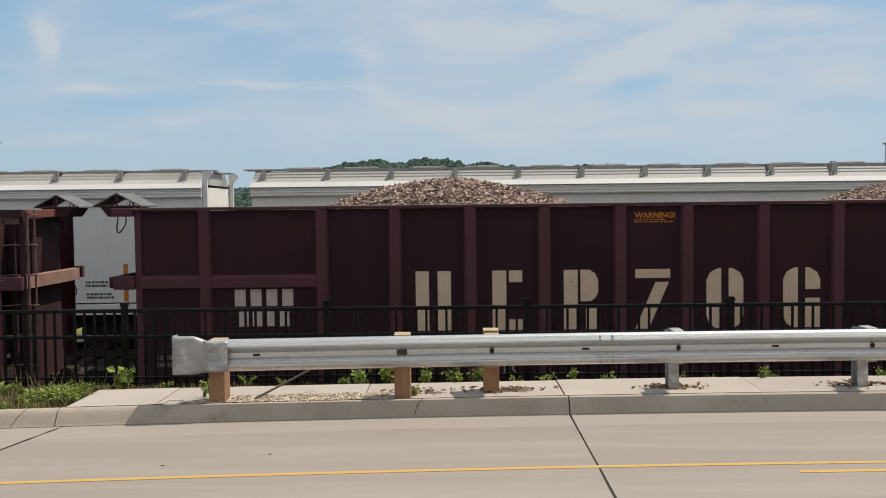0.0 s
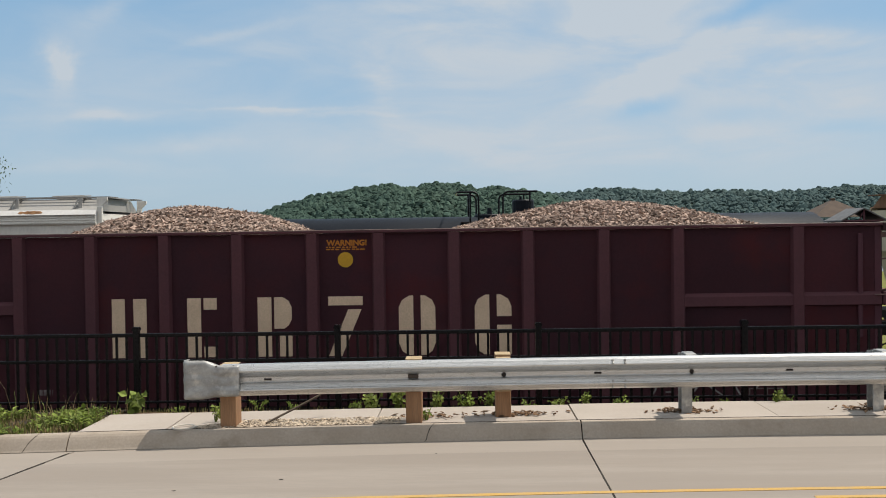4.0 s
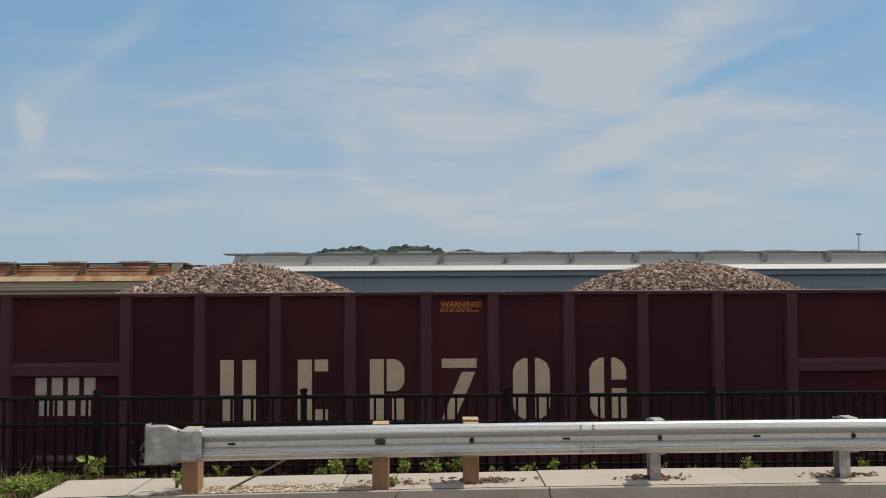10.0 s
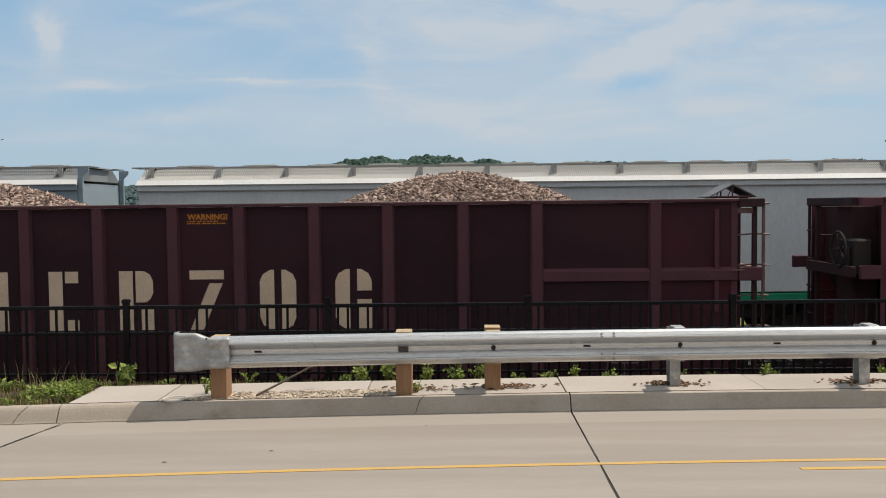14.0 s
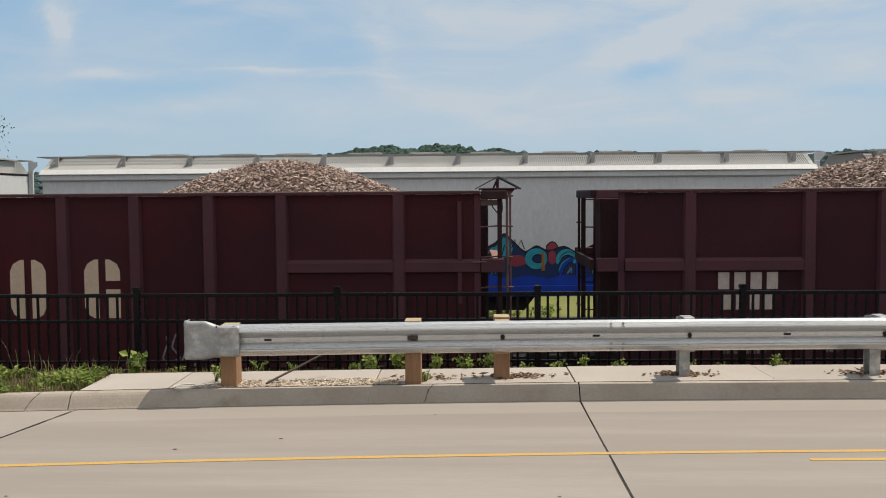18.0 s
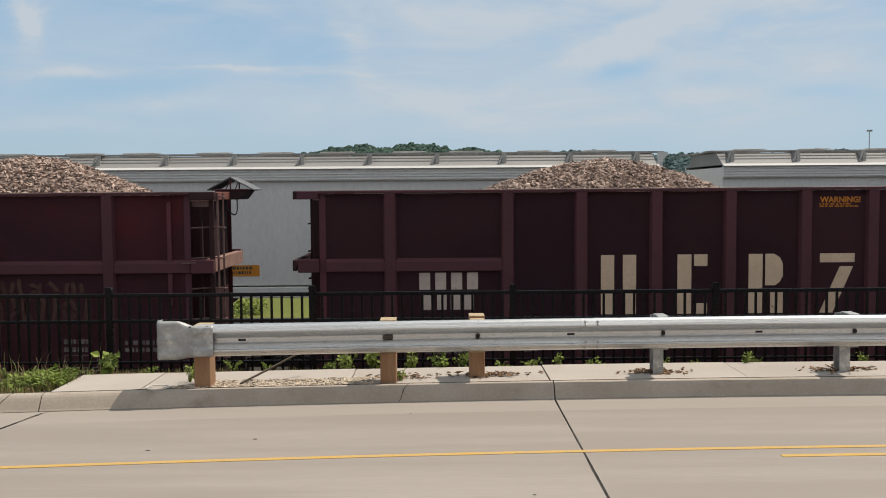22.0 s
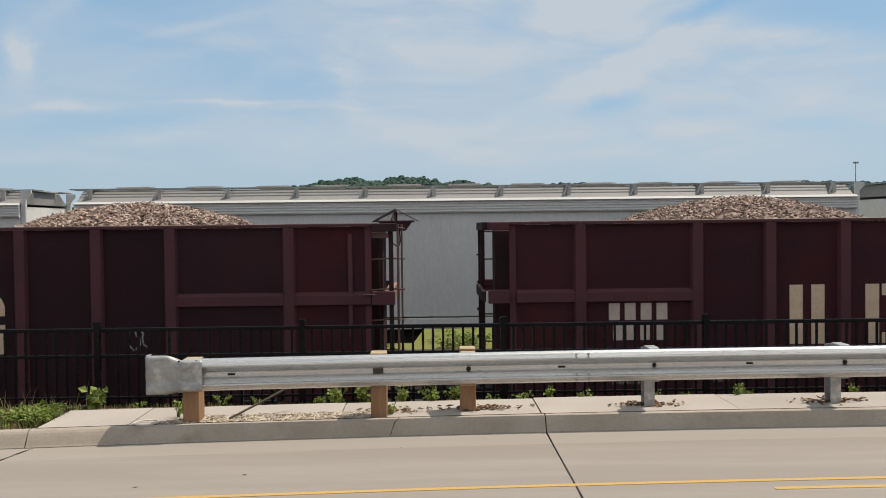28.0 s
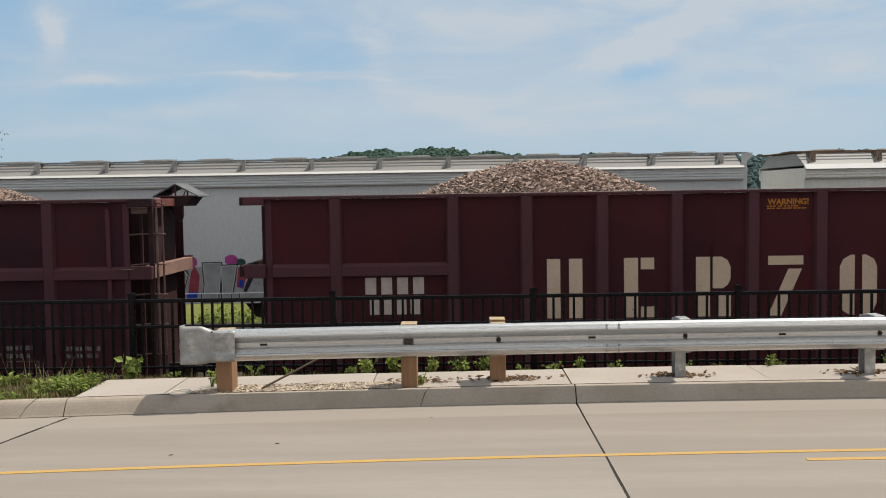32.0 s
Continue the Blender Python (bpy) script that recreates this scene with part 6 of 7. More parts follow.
def hopper(x0, x1, label, body, roof, boards=WALKWAY_STEEL, ribs=3, flange=None, mesh_roof=False, seams=0, band=BAND_GREY, drop=0.0, eave=4.135):
    half = round((x1 - x0) / 2, 2)
    flange = flange or FLANGE
    slope = 0.9
    car = thing("covered_hopper", label, "railway car", "cars of the far train")

    def lower(make):
        """The same part with a lower roof."""
        bm = make()
        for v in bm.verts:
            v.co.z -= drop if v.co.z > 3 else 0.0
        return bm

    P = lambda name, make, mat, key, label="", smooth=False: part(name, lambda: lower(make), mat, car, label, key=("h", half, drop, *key), smooth=smooth)
    P("body", lambda: hopper_body(half, slope), body, ("body", slope))
    P("roof", lambda: hopper_roof(half), roof, ("roof",), "sunlit sloping roof")
    for k in range(ribs):
        P("corrugation", lambda: corrugation(half, k, eave), body, ("corr", k, eave))
    low = 3.90 if ribs else 3.985
    for s in (-1, 1):
        P("eave_flange", lambda: eave_flange(half, s, eave), flange, ("flange", s, eave), "bright eave flange")
        P("fascia", lambda: fascia(half, s, low, eave), body, ("fascia", s, low, eave))
        P("running_board", lambda: running_board(half, s), boards, ("board", s), "metal roof walkway")
        P("end_board", lambda: end_board(half, s), boards, ("eboard", s))
        P("slope_sheet", lambda: slope_sheet(half, s), body, ("slope", s))
        P("end_post", lambda: end_post(half, s), body, ("epost", s))
    n = max(2, round((2 * half - 1.2) / 1.66))
    at_x = [-half + 0.6 + (2 * half - 1.35) * k / n for k in range(n + 1)]
    for x in at_x:
        for s in (-1, 1):
            part("board_bracket", lambda: lower(lambda: board_bracket(s)), BRACKET_RUST if boards is WALKWAY_RUST else BRACKET_GREY, car, key=("board_bracket", s, drop), at=pose(x, 0, 0))
    for k, (xa, xb) in enumerate(zip(at_x, at_x[1:])):
        shift = 0.12 * math.sin(k * 2.4 + half)
        cover = part("hatch", lambda: lower(hatch), HATCH_RUST if boards is WALKWAY_RUST else HATCH_WHITE, car, key=("hatch", drop), at=pose((xa + xb) / 2 + shift, 0, 0))
        part("hatch_bar", lambda: lower(hatch_bar), BRACKET_GREY, cover, key=("hatch_bar", drop))
    if mesh_roof:
        tagged(P("roof_ribs", lambda: roof_ribs(half), roof, ("roof_ribs",)), "fine pressed ribs of the roof sheet", kind="stuff")
    for k in range(seams):
        x = -half + 3.4 + (2 * half - 6.8) * k / max(1, seams - 1)
        part("seam", lambda: boxes((-0.03, 0.03, SIDE_Y - 0.012, SIDE_Y - 0.0015, 1.45, 3.68)), flange, car, key="side_seam", at=pose(x, 0, 0))
    P("side_sill", lambda: hopper_sill(half, slope + 0.1), band, ("sill", slope), "pale sill band")
    for e in (-1, 1):
        P("end_frame", lambda: hopper_frame(half, e), UNDER, ("frame", e))
        for s in (-1, 1):
            P("end_ladder", lambda: end_cage(half, e, s), boards if boards is WALKWAY_RUST else body, ("cage", e, s))
        P("coupler", lambda: coupler_mesh(e, half, half + 0.45), UNDER, ("coupler", e))
        bogie(car, e * (half - 2.35), "far")
    P("brake_wheel", lambda: end_wheel(half, 1), UNDER, ("wheel",), "spoked hand brake wheel", smooth=True)
    for x in (-5.7, -1.95, 1.95, 5.7):
        part("hopper_pocket", lambda: pocket(0), UNDER, car, key="pocket", at=pose(x * half / 10, 0, 0))
    FAR_CARS.append((car, (x0 + x1) / 2))
    return car


def print_lines(car, x, z, w, rows, mat, seed, pitch=0.085, h=0.05):
    tagged(part("small_print", data_bars(x, z, w, rows, h, pitch, seed, SIDE_Y - 0.006, SIDE_Y - 0.0022), mat, car), "small print too fine to read", kind="stuff")


def plate(car, x, z, w, h, mat, rows=2, seed=3):
    p = part("plate", boxes((x, x + w, SIDE_Y - 0.008, SIDE_Y - 0.0022, z, z + h)), mat, car, "orange notice plate")
    if rows:
        tagged(part("small_print", data_bars(x + 0.03, z + h * 0.62, w * 0.9, rows, h * 0.26, h * 0.42, seed, SIDE_Y - 0.011, SIDE_Y - 0.0082), SMALL_PRINT, p), "small dark print on the plate", kind="stuff")


car = hopper(-25.03, -6.07, "light grey covered hopper with a pressed roof", PAINT_GREY, ROOF_WHITE, mesh_roof=True)
plate(car, 7.19, 1.33, 0.11, 0.95, YELLOW_PAINT, 0)
print_lines(car, 6.24, 1.80, 0.72, 2, SMALL_PRINT, 4, 0.085, 0.05)
print_lines(car, 6.26, 1.50, 0.72, 2, SMALL_PRINT, 5, 0.085, 0.05)
part("roundel", torus(fresh(), (5.82, SIDE_Y - 0.004, 1.62), (0, 1, 0), 0.185, 0.016, 24, 5), SMALL_PRINT, car, "dark painted ring")
part("ring_fill", prism(fresh(), [(5.82 + 0.15 * math.cos(a * 0.45 + 3.3), 1.62 + 0.15 * math.sin(a * 0.45 + 3.3)) for a in range(7)], SIDE_Y - 0.006, SIDE_Y - 0.0022), SMALL_PRINT, car, "dark half disc")
car = hopper(-5.43, 13.58, "off-white covered hopper with rust streaks on its roof", PAINT_WHITE, ROOF_PALE)
print_lines(car, 5.70, 2.165, 0.80, 3, SMALL_PRINT, 6, 0.055, 0.032)
STAIN = surface("brown_rust_stain", (0.34, 0.19, 0.09), 0.8, 0, (0.22, 0.10, 0.045), 9, 0.9, 40, 0.4, spec=0.2)
for k, (x, r) in enumerate(((7.36, 0.07), (7.52, 0.11), (7.66, 0.15), (7.80, 0.09), (7.58, 0.06))):
    # rust that has run down from a bracket over the eave
    bm = fresh()
    bm.faces.new([bm.verts.new((x + r * math.cos(a * 0.57) * (1 + 0.3 * math.sin(a * 2.3 + k)), -1.577 - 0.112 * h, 4.276 - 0.109 * h)) for a in range(11) for h in [min(1.0, max(0.02, 0.55 - 0.4 * (0.6 + r * 3) * math.sin(a * 0.57)))]])
    part("rust_stain", bm, STAIN, car, "brown rust run over the eave")
part("small_print", data_bars(7.88, 1.19, 0.42, 1, 0.05, 0.08, 8, -1.606, -1.6005), SMALL_PRINT, car, "small print on the sill")


# the tank car
def tank_shell(half):
    bm = fresh()
    n, rad, zc = 40, 1.50, 2.48
    rows = []
    for x, r in [(-half, 0.02), (-half + 0.06, 0.5), (-half + 0.2, 0.95), (-half + 0.42, 1.28), (-half + 0.7, rad), (-2.2, rad), (2.2, rad), (half - 0.7, rad), (half - 0.42, 1.28), (half - 0.2, 0.95), (half - 0.06, 0.5), (half, 0.02)]:
        rows.append([bm.verts.new((x, r * math.cos(k * math.tau / n), zc + r * math.sin(k * math.tau / n))) for k in range(n)])
    for a, b in zip(rows, rows[1:]):
        for k in range(n):
            bm.faces.new((a[k], a[(k + 1) % n], b[(k + 1) % n], b[k]))
    bm.faces.new(rows[0])
    bm.faces.new(rows[-1])
    return bm


tank = thing("tank_car", "black railway tank car with a railed platform on top", "railway car", "cars of the far train")
TH = 9.2
part("shell", tank_shell(8.87), TANK_BLACK, tank, smooth=True)
for y in (-1, 1):
    y0, y1 = sorted((y * 0.62, y * 0.95))
    bm = boxes((-1.18, 0.79, y0, y1, 3.80, 3.835))
    for x in (-0.95, -0.68, -0.11, 0.60):
        box(bm, x - 0.05, x + 0.05, y0 + 0.02, y1 - 0.02, 3.55, 3.7995)
    part("platform", bm, UNDER, tank, "dark railed platform beside the manway")
    y *= 0.88
    bm = pipe(fresh(), [(-1.27, y, 4.60), (-0.86, y, 4.60), (-0.77, y, 4.565), (-0.725, y, 4.47), (-0.72, y, 3.835)], 0.027, 7)
    pipe(bm, [(-0.94, y, 3.835), (-0.94, y, 4.60)], 0.025, 6)
    part("handrail", bm, BLACK_IRON, tank, "bent black handrail")
    bm = pipe(fresh(), [(-0.095, y, 3.835), (-0.09, y, 4.47), (-0.05, y, 4.565), (0.04, y, 4.60), (0.80, y, 4.60)], 0.027, 7)
    pipe(bm, [(0.60, y, 3.835), (0.60, y, 4.60)], 0.025, 6)
    part("handrail", bm, BLACK_IRON, tank, "bent black handrail")
part("cross_rail", pipe(fresh(), [(-1.27, -0.88, 4.60), (-1.29, 0.0, 4.60), (-1.27, 0.88, 4.60)], 0.025, 6), BLACK_IRON, tank)
manway = part("manway", soften(tube(fresh(), (0.50, 0, 3.90), (0.50, 0, 4.415), 0.29, 20), 0.03), TANK_BLACK, tank, "black manway dome")
part("bolt", tube(fresh(), (0.42, -0.2, 4.4155), (0.42, -0.2, 4.50), 0.035, 8), TANK_BLACK, manway)
hatch_lid = part("hatch_lid", soften(tube(fresh(), (-0.41, 0, 3.90), (-0.41, 0, 4.04), 0.40, 20), 0.03), TANK_BLACK, tank, "wide flat black hatch lid")
part("knob", tube(fresh(), (-0.40, -0.05, 4.0405), (-0.40, -0.05, 4.21), 0.075, 10, 0.055), TANK_BLACK, hatch_lid)
part("relief_valve", tube(tube(fresh(), (1.275, 0, 3.96), (1.275, 0, 4.03), 0.06, 8), (1.275, 0, 4.0305), (1.275, 0, 4.15), 0.095, 10, 0.07), TANK_BLACK, tank)
arc = [math.radians(50 + 8 * k) for k in range(11)]
bm = prism(fresh(), [(1.505 * math.cos(a), 2.48 + 1.505 * math.sin(a)) for a in arc] + [(1.522 * math.cos(a), 2.48 + 1.522 * math.sin(a)) for a in arc[::-1]], 1.0, 1.48, "x")
part("spill_plate", bm, WALKWAY_RUST, tank, "dull worn plate over the shell")
part("frame", boxes((-TH, TH, -0.35, 0.35, 0.75, 1.05), (-TH + 0.05, -TH + 1.9, -1.4, 1.4, 1.0505, 1.12), (TH - 1.9, TH - 0.05, -1.4, 1.4, 1.0505, 1.15), (-6.6, -6.0, -1.1, 1.1, 1.1505, 1.75), (6.0, 6.6, -1.1, 1.1, 1.1505, 1.75)), UNDER, tank)
for e in (-1, 1):
    bm = fresh()
    for s in (-1, 1):
        pipe(bm, [(e * (TH - 0.1), s * 1.38, 1.15), (e * (TH - 0.1), s * 1.38, 2.2), (e * (TH - 1.7), s * 1.38, 2.2), (e * (TH - 1.7), s * 1.38, 1.15)], 0.02, 6)
    part("end_rail", bm, BLACK_IRON, tank)
    part("coupler", coupler_mesh(e, TH, TH + 0.45), UNDER, tank)
    bogie(tank, e * (TH - 2.2), "far")
yt = -1.51
for x, z0, z1 in ((-8.0, 1.72, 2.88), (5.87, 2.06, 2.54)):
    part("yellow_bar", boxes((x - 0.07, x + 0.07, yt - 0.004, yt + 0.15, z0, z1)), YELLOW_PAINT, tank, "yellow reflective bar")
for x, z, w, rows, k in ((5.06, 2.0, 0.5, 2, 21), (6.15, 2.02, 0.25, 1, 22)):
    tagged(part("small_print", data_bars(x, z, w, rows, 0.035, 0.07, k, yt - 0.004, yt + 0.15), PALE_PRINT, tank), "pale small print", kind="stuff")
sign = part("plate", boxes((3.49, 4.34, yt - 0.02, yt + 0.22, 1.67, 1.98)), ORANGE_SIGN, tank, "orange notice plate")
tagged(part("small_print", data_bars(3.54, 1.88, 0.74, 3, 0.05, 0.085, 23, yt - 0.023, yt - 0.0202), SMALL_PRINT, sign), "dark print too fine to read", kind="stuff")
FAR_CARS.append((tank, 23.62))

car = hopper(33.88, 50.78, "tan covered hopper with a rusted roof and sprayed letters", PAINT_TAN, ROOF_RUST, WALKWAY_RUST, seams=6, band=PAINT_TAN, flange=FLANGE_RUST, drop=0.17)
block_piece(car, 0.48, 6)
for x in (6.01, 6.22):
    part("label_box", boxes((x, x + 0.21, SIDE_Y - 0.005, SIDE_Y - 0.0022, 1.54, 1.86)), SPRAYS["white"], car, "white stencilled box")
    part("label_box", boxes((x + 0.022, x + 0.188, SIDE_Y - 0.008, SIDE_Y - 0.0052, 1.59, 1.84)), SMALL_PRINT, car, "dark stencilled box")
car = hopper(51.66, 71.28, "smooth blue-grey covered hopper", PAINT_BLUE, ROOF_BLUE, ribs=0, mesh_roof=True, band=PAINT_PALE_BLUE, drop=-0.05)
print_lines(car, 6.3, 2.0, 0.5, 4, SMALL_PRINT, 31)
plate(car, 2.0, 1.36, 0.32, 0.16, ORANGE_SIGN)
car = hopper(72.21, 92.13, "pale blue-grey covered hopper with green spray paint", PAINT_PALE_BLUE, ROOF_WHITE, ribs=0, mesh_roof=True, band=SPRAYS["green"])
green_piece(car)
car = hopper(93.26, 113.18, "light grey covered hopper with bright blue sprayed letters", PAINT_GREY, ROOF_GREY, ribs=0, mesh_roof=True, band=SPRAYS["blue"])
wave_piece(car)
car = hopper(114.0, 133.96, "light grey covered hopper with a small orange notice", PAINT_DULL, ROOF_DULL, ribs=4, flange=FLANGE_DULL, eave=4.20)
plate(car, -1.07, 1.545, 0.74, 0.28, ORANGE_SIGN, 2, 41)
part("roundel", tube(fresh(), (2.3, SIDE_Y - 0.0022, 1.2), (2.3, SIDE_Y - 0.012, 1.2), 0.11, 16), SPRAYS["blue"], car, "small blue round mark")
part("small_print", boxes((2.55, 2.95, SIDE_Y - 0.012, SIDE_Y - 0.0022, 1.16, 1.25), (3.0, 3.2, SIDE_Y - 0.012, SIDE_Y - 0.0022, 1.16, 1.25)), SPRAYS["blue"], car)
car = hopper(135.02, 155.04, "light grey covered hopper with lines of small print", PAINT_DULL, ROOF_DULL, ribs=4, flange=FLANGE_DULL, eave=4.20)
print_lines(car, 1.60, 2.14, 0.90, 8, SMALL_PRINT, 51, 0.078, 0.048)
plate(car, 0.99, 1.60, 0.37, 0.255, ORANGE_SIGN)
car = hopper(155.8, 176.0, "light grey covered hopper", PAINT_DULL, ROOF_DULL, ribs=4, flange=FLANGE_DULL, eave=4.20)
print_lines(car, -6.2, 2.4, 0.8, 5, SMALL_PRINT, 61)
car = hopper(176.8, 197.09, "light grey covered hopper with pink and silver sprayed letters", PAINT_DULL, ROOF_DULL, ribs=4, flange=FLANGE_DULL, eave=4.20)
silver_piece(car)
plate(car, 0.77, 1.55, 0.42, 0.28, ORANGE_SIGN)
hopper(198.05, 217.9, "off-white covered hopper with a rusty roof walkway", PAINT_WHITE, ROOF_PALE, WALKWAY_RUST)


# ---------------------------------------------------------------- tracks
def track(name, line, x0, x1, size, top):
    tr = thing(name, "rusty rails on dark sleepers and ballast", "railway track", kind="structure")
    for off in (-0.7535, 0.7535):
        part("rail", strip(fresh(), steps(x0, x1, size), lambda x: line(x) + off - 0.035, lambda x: line(x) + off + 0.035, top - 0.17, top), RAIL_STEEL, tr)
    bm = fresh()
    x = -34.0
    while x < 34:
        box(bm, x - 0.11, x + 0.11, line(x) - 1.3, line(x) + 1.3, top - 0.33, top - 0.172)
        x += 0.5
    tagged(part("sleepers", bm, SLEEPER, tr), kind="stuff")
    return tr


track("track_near", lambda x: FRONT_Y, -260, 260, 40, RAIL_Z)
track("track_far", lambda x: back_y(x) + 1.55, -260, 260, 40, FAR_RAIL_Z)

# ---------------------------------------------------------------- wooded hills over the river
HILL_D, RIDGE_D = 1200.0, 1580.0


def near_hill(u):
    bump = lambda c, w: math.exp(-abs((u - c) / w) ** 3)
    return 0.0455 * math.exp(-abs((u + 0.045) / 0.19) ** 4) + 0.0045 * bump(-0.084, 0.013) + 0.002 * bump(-0.118, 0.02) + 0.0048 * bump(-0.024, 0.026) + 0.0026 * bump(0.036, 0.007) - 0.001 * bump(0.016, 0.006)


def far_ridge(u):
    s = min(1.0, max(0.0, (u + 0.10) / 0.215))
    return 0.0215 + 0.0174 * s * s * (3 - 2 * s) + 0.0018 * math.sin(u * 20.5 + 4.6) + 0.001 * math.sin(u * 50)


def lump(verts, faces, c, r, rng):
    """A leafy clump: a squashed ball with a knobbly skin."""
    base, n = len(verts), 6
    stretch = rng.uniform(0.65, 1.35)
    rings = ((0.0, -0.5), (0.95, -0.1), (0.90, 0.45), (0.42, 0.90))
    verts.append((c[0], c[1], c[2] - 0.5 * r))
    for q, h in rings[1:]:
        turn = rng.uniform(0, 1)
        for k in range(n):
            a = (k + turn) * math.tau / n
            w = q * r * rng.uniform(0.6, 1.35)
            verts.append((c[0] + w * math.cos(a), c[1] + w * math.sin(a), c[2] + (h + rng.uniform(-0.12, 0.12)) * r * stretch))
    verts.append((c[0], c[1], c[2] + r * stretch * 1.02))
    for k in range(n):
        faces.append((base, base + 1 + (k + 1) % n, base + 1 + k))
        for j in range(2):
            p = base + 1 + j * n
            faces.append((p + k, p + (k + 1) % n, p + n + (k + 1) % n, p + n + k))
        faces.append((base + 1 + 2 * n + k, base + 1 + 2 * n + (k + 1) % n, base + 1 + 3 * n))


def wooded(name, label, rise, dist, u0, u1, depth, crown, count, leaf, seed):
    """A slope from the shore to a ridge, and the crowns of its trees."""
    hill = thing(name, label, "hill", kind="structure")
    bm = fresh()
    n, m = 90, 8

    def spot(u, t):
        d = dist - depth * (1 - t)
        top = EYE_Z + max(rise(u), -0.003) * dist - crown * 0.9
        z = -6 + (top + 6) * (1 - (1 - t) ** 1.8) if t <= 1 else top - (t - 1) * 60
        return (u * d, d, z + 3.0 * noise.noise((u * 40, t * 4, seed)))

    grid = [[bm.verts.new(spot(u0 + (u1 - u0) * i / n, j / m * 1.25)) for i in range(n + 1)] for j in range(m + 1)]
    for j in range(m):
        for i in range(n):
            bm.faces.new((grid[j][i], grid[j][i + 1], grid[j + 1][i + 1], grid[j + 1][i]))
    part("slope", bm, WOODS_FLOOR, hill)
    rng = random.Random(seed)
    verts, faces = [], []
    for k in range(count):
        u, t = rng.uniform(u0, u1), (0.01 + 1.06 * rng.random() ** 0.9 if k % 5 else rng.uniform(0.94, 1.04))
        if rise(u) < 0.004:
            continue
        x, y, z = spot(u, t)
        r = crown * rng.choice((0.35, 0.5, 0.65, 0.9, 1.15, 1.35)) * rng.uniform(0.75, 1.15)
        if t > 0.92:
            r *= rng.choice((0.6, 0.75, 1.0, 1.15))
        lump(verts, faces, (x, y, z + r * 0.35), r, rng)
    me = bpy.data.meshes.new("tree_crowns")
    me.from_pydata(verts, [], faces)
    me.materials.append(leaf)
    ob = new("tree_crowns", me)
    ob.parent = hill
    tagged(ob, "dense summer tree crowns", kind="stuff")


# the haze over the river is in the crown colours
wooded("hill_near", "tree-covered river bluff on the far bank", near_hill, HILL_D, -0.28, 0.16, 170, 3.9, 15000, WOODS, 3)
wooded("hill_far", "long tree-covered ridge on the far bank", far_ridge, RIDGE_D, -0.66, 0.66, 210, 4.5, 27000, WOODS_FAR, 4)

# ---------------------------------------------------------------- park things over the tracks
pav = thing("park_shelter", "open park shelter with a brown shingled pyramid roof", "shelter", at=pose(35.1, 88, -2.45))
bm = fresh()
for k in range(9):
    # courses of shingles, each lapping over the one below
    a, b, z = 2.75 - 0.295 * k, 2.45 - 0.295 * k, 5.3 + 0.185 * k
    low, high = [[bm.verts.new((x * r, y * r, h)) for x, y in ((-1, -1), (1, -1), (1, 1), (-1, 1))] for r, h in ((a, z), (b, z + 0.20))]
    for n in range(4):
        bm.faces.new((low[n], low[(n + 1) % 4], high[(n + 1) % 4], high[n]))
    bm.faces.new(low[::-1])
    bm.faces.new(high)
part("roof", bm, SHINGLE, pav)
part("roof_cap", soften(boxes((-0.2, 0.2, -0.2, 0.2, 6.95, 7.12)), 0.03), SHINGLE, pav)
for x in (-2.2, 2.2):
    for y in (-2.2, 2.2):
        part("post", boxes((x - 0.1, x + 0.1, y - 0.1, y + 0.1, -0.4, 5.299)), BARK, pav)
mast = thing("lamp_mast", "tall thin grey floodlight mast", "lamp post", at=pose(41.3, 88, -2.6))
part("pole", tube(fresh(), (0, 0, -0.3), (0, 0, 10.3), 0.07, 10, 0.035), MAST_GREY, mast)
part("crossbar", boxes((-0.24, 0.24, -0.03, 0.03, 10.3005, 10.35)), MAST_GREY, mast)
for x in (-0.17, 0.17):
    part("lamp_head", boxes((x - 0.06, x + 0.06, -0.14, 0.1, 10.18, 10.299)), MAST_GREY, mast)


def leaf_quad(verts, faces, c, way, up, length, width):
    """A folded leaf of four triangles."""
    way, up = way.normalized(), up.normalized()
    side = way.cross(up).normalized()
    up = side.cross(way)
    c = Vector(c)
    b = len(verts)
    mid = c + way * length * 0.45
    verts.extend([tuple(c), tuple(mid + side * width / 2 + up * width * 0.18), tuple(mid - side * width / 2 + up * width * 0.18), tuple(c + way * length - up * length * 0.12), tuple(mid)])
    faces.extend([(b, b + 1, b + 4), (b, b + 4, b + 2), (b + 1, b + 3, b + 4), (b + 4, b + 3, b + 2)])


def from_lists(name, verts, faces, mat):
    me = bpy.data.meshes.new(name)
    me.from_pydata(verts, [], faces)
    me.materials.append(mat)
    return me


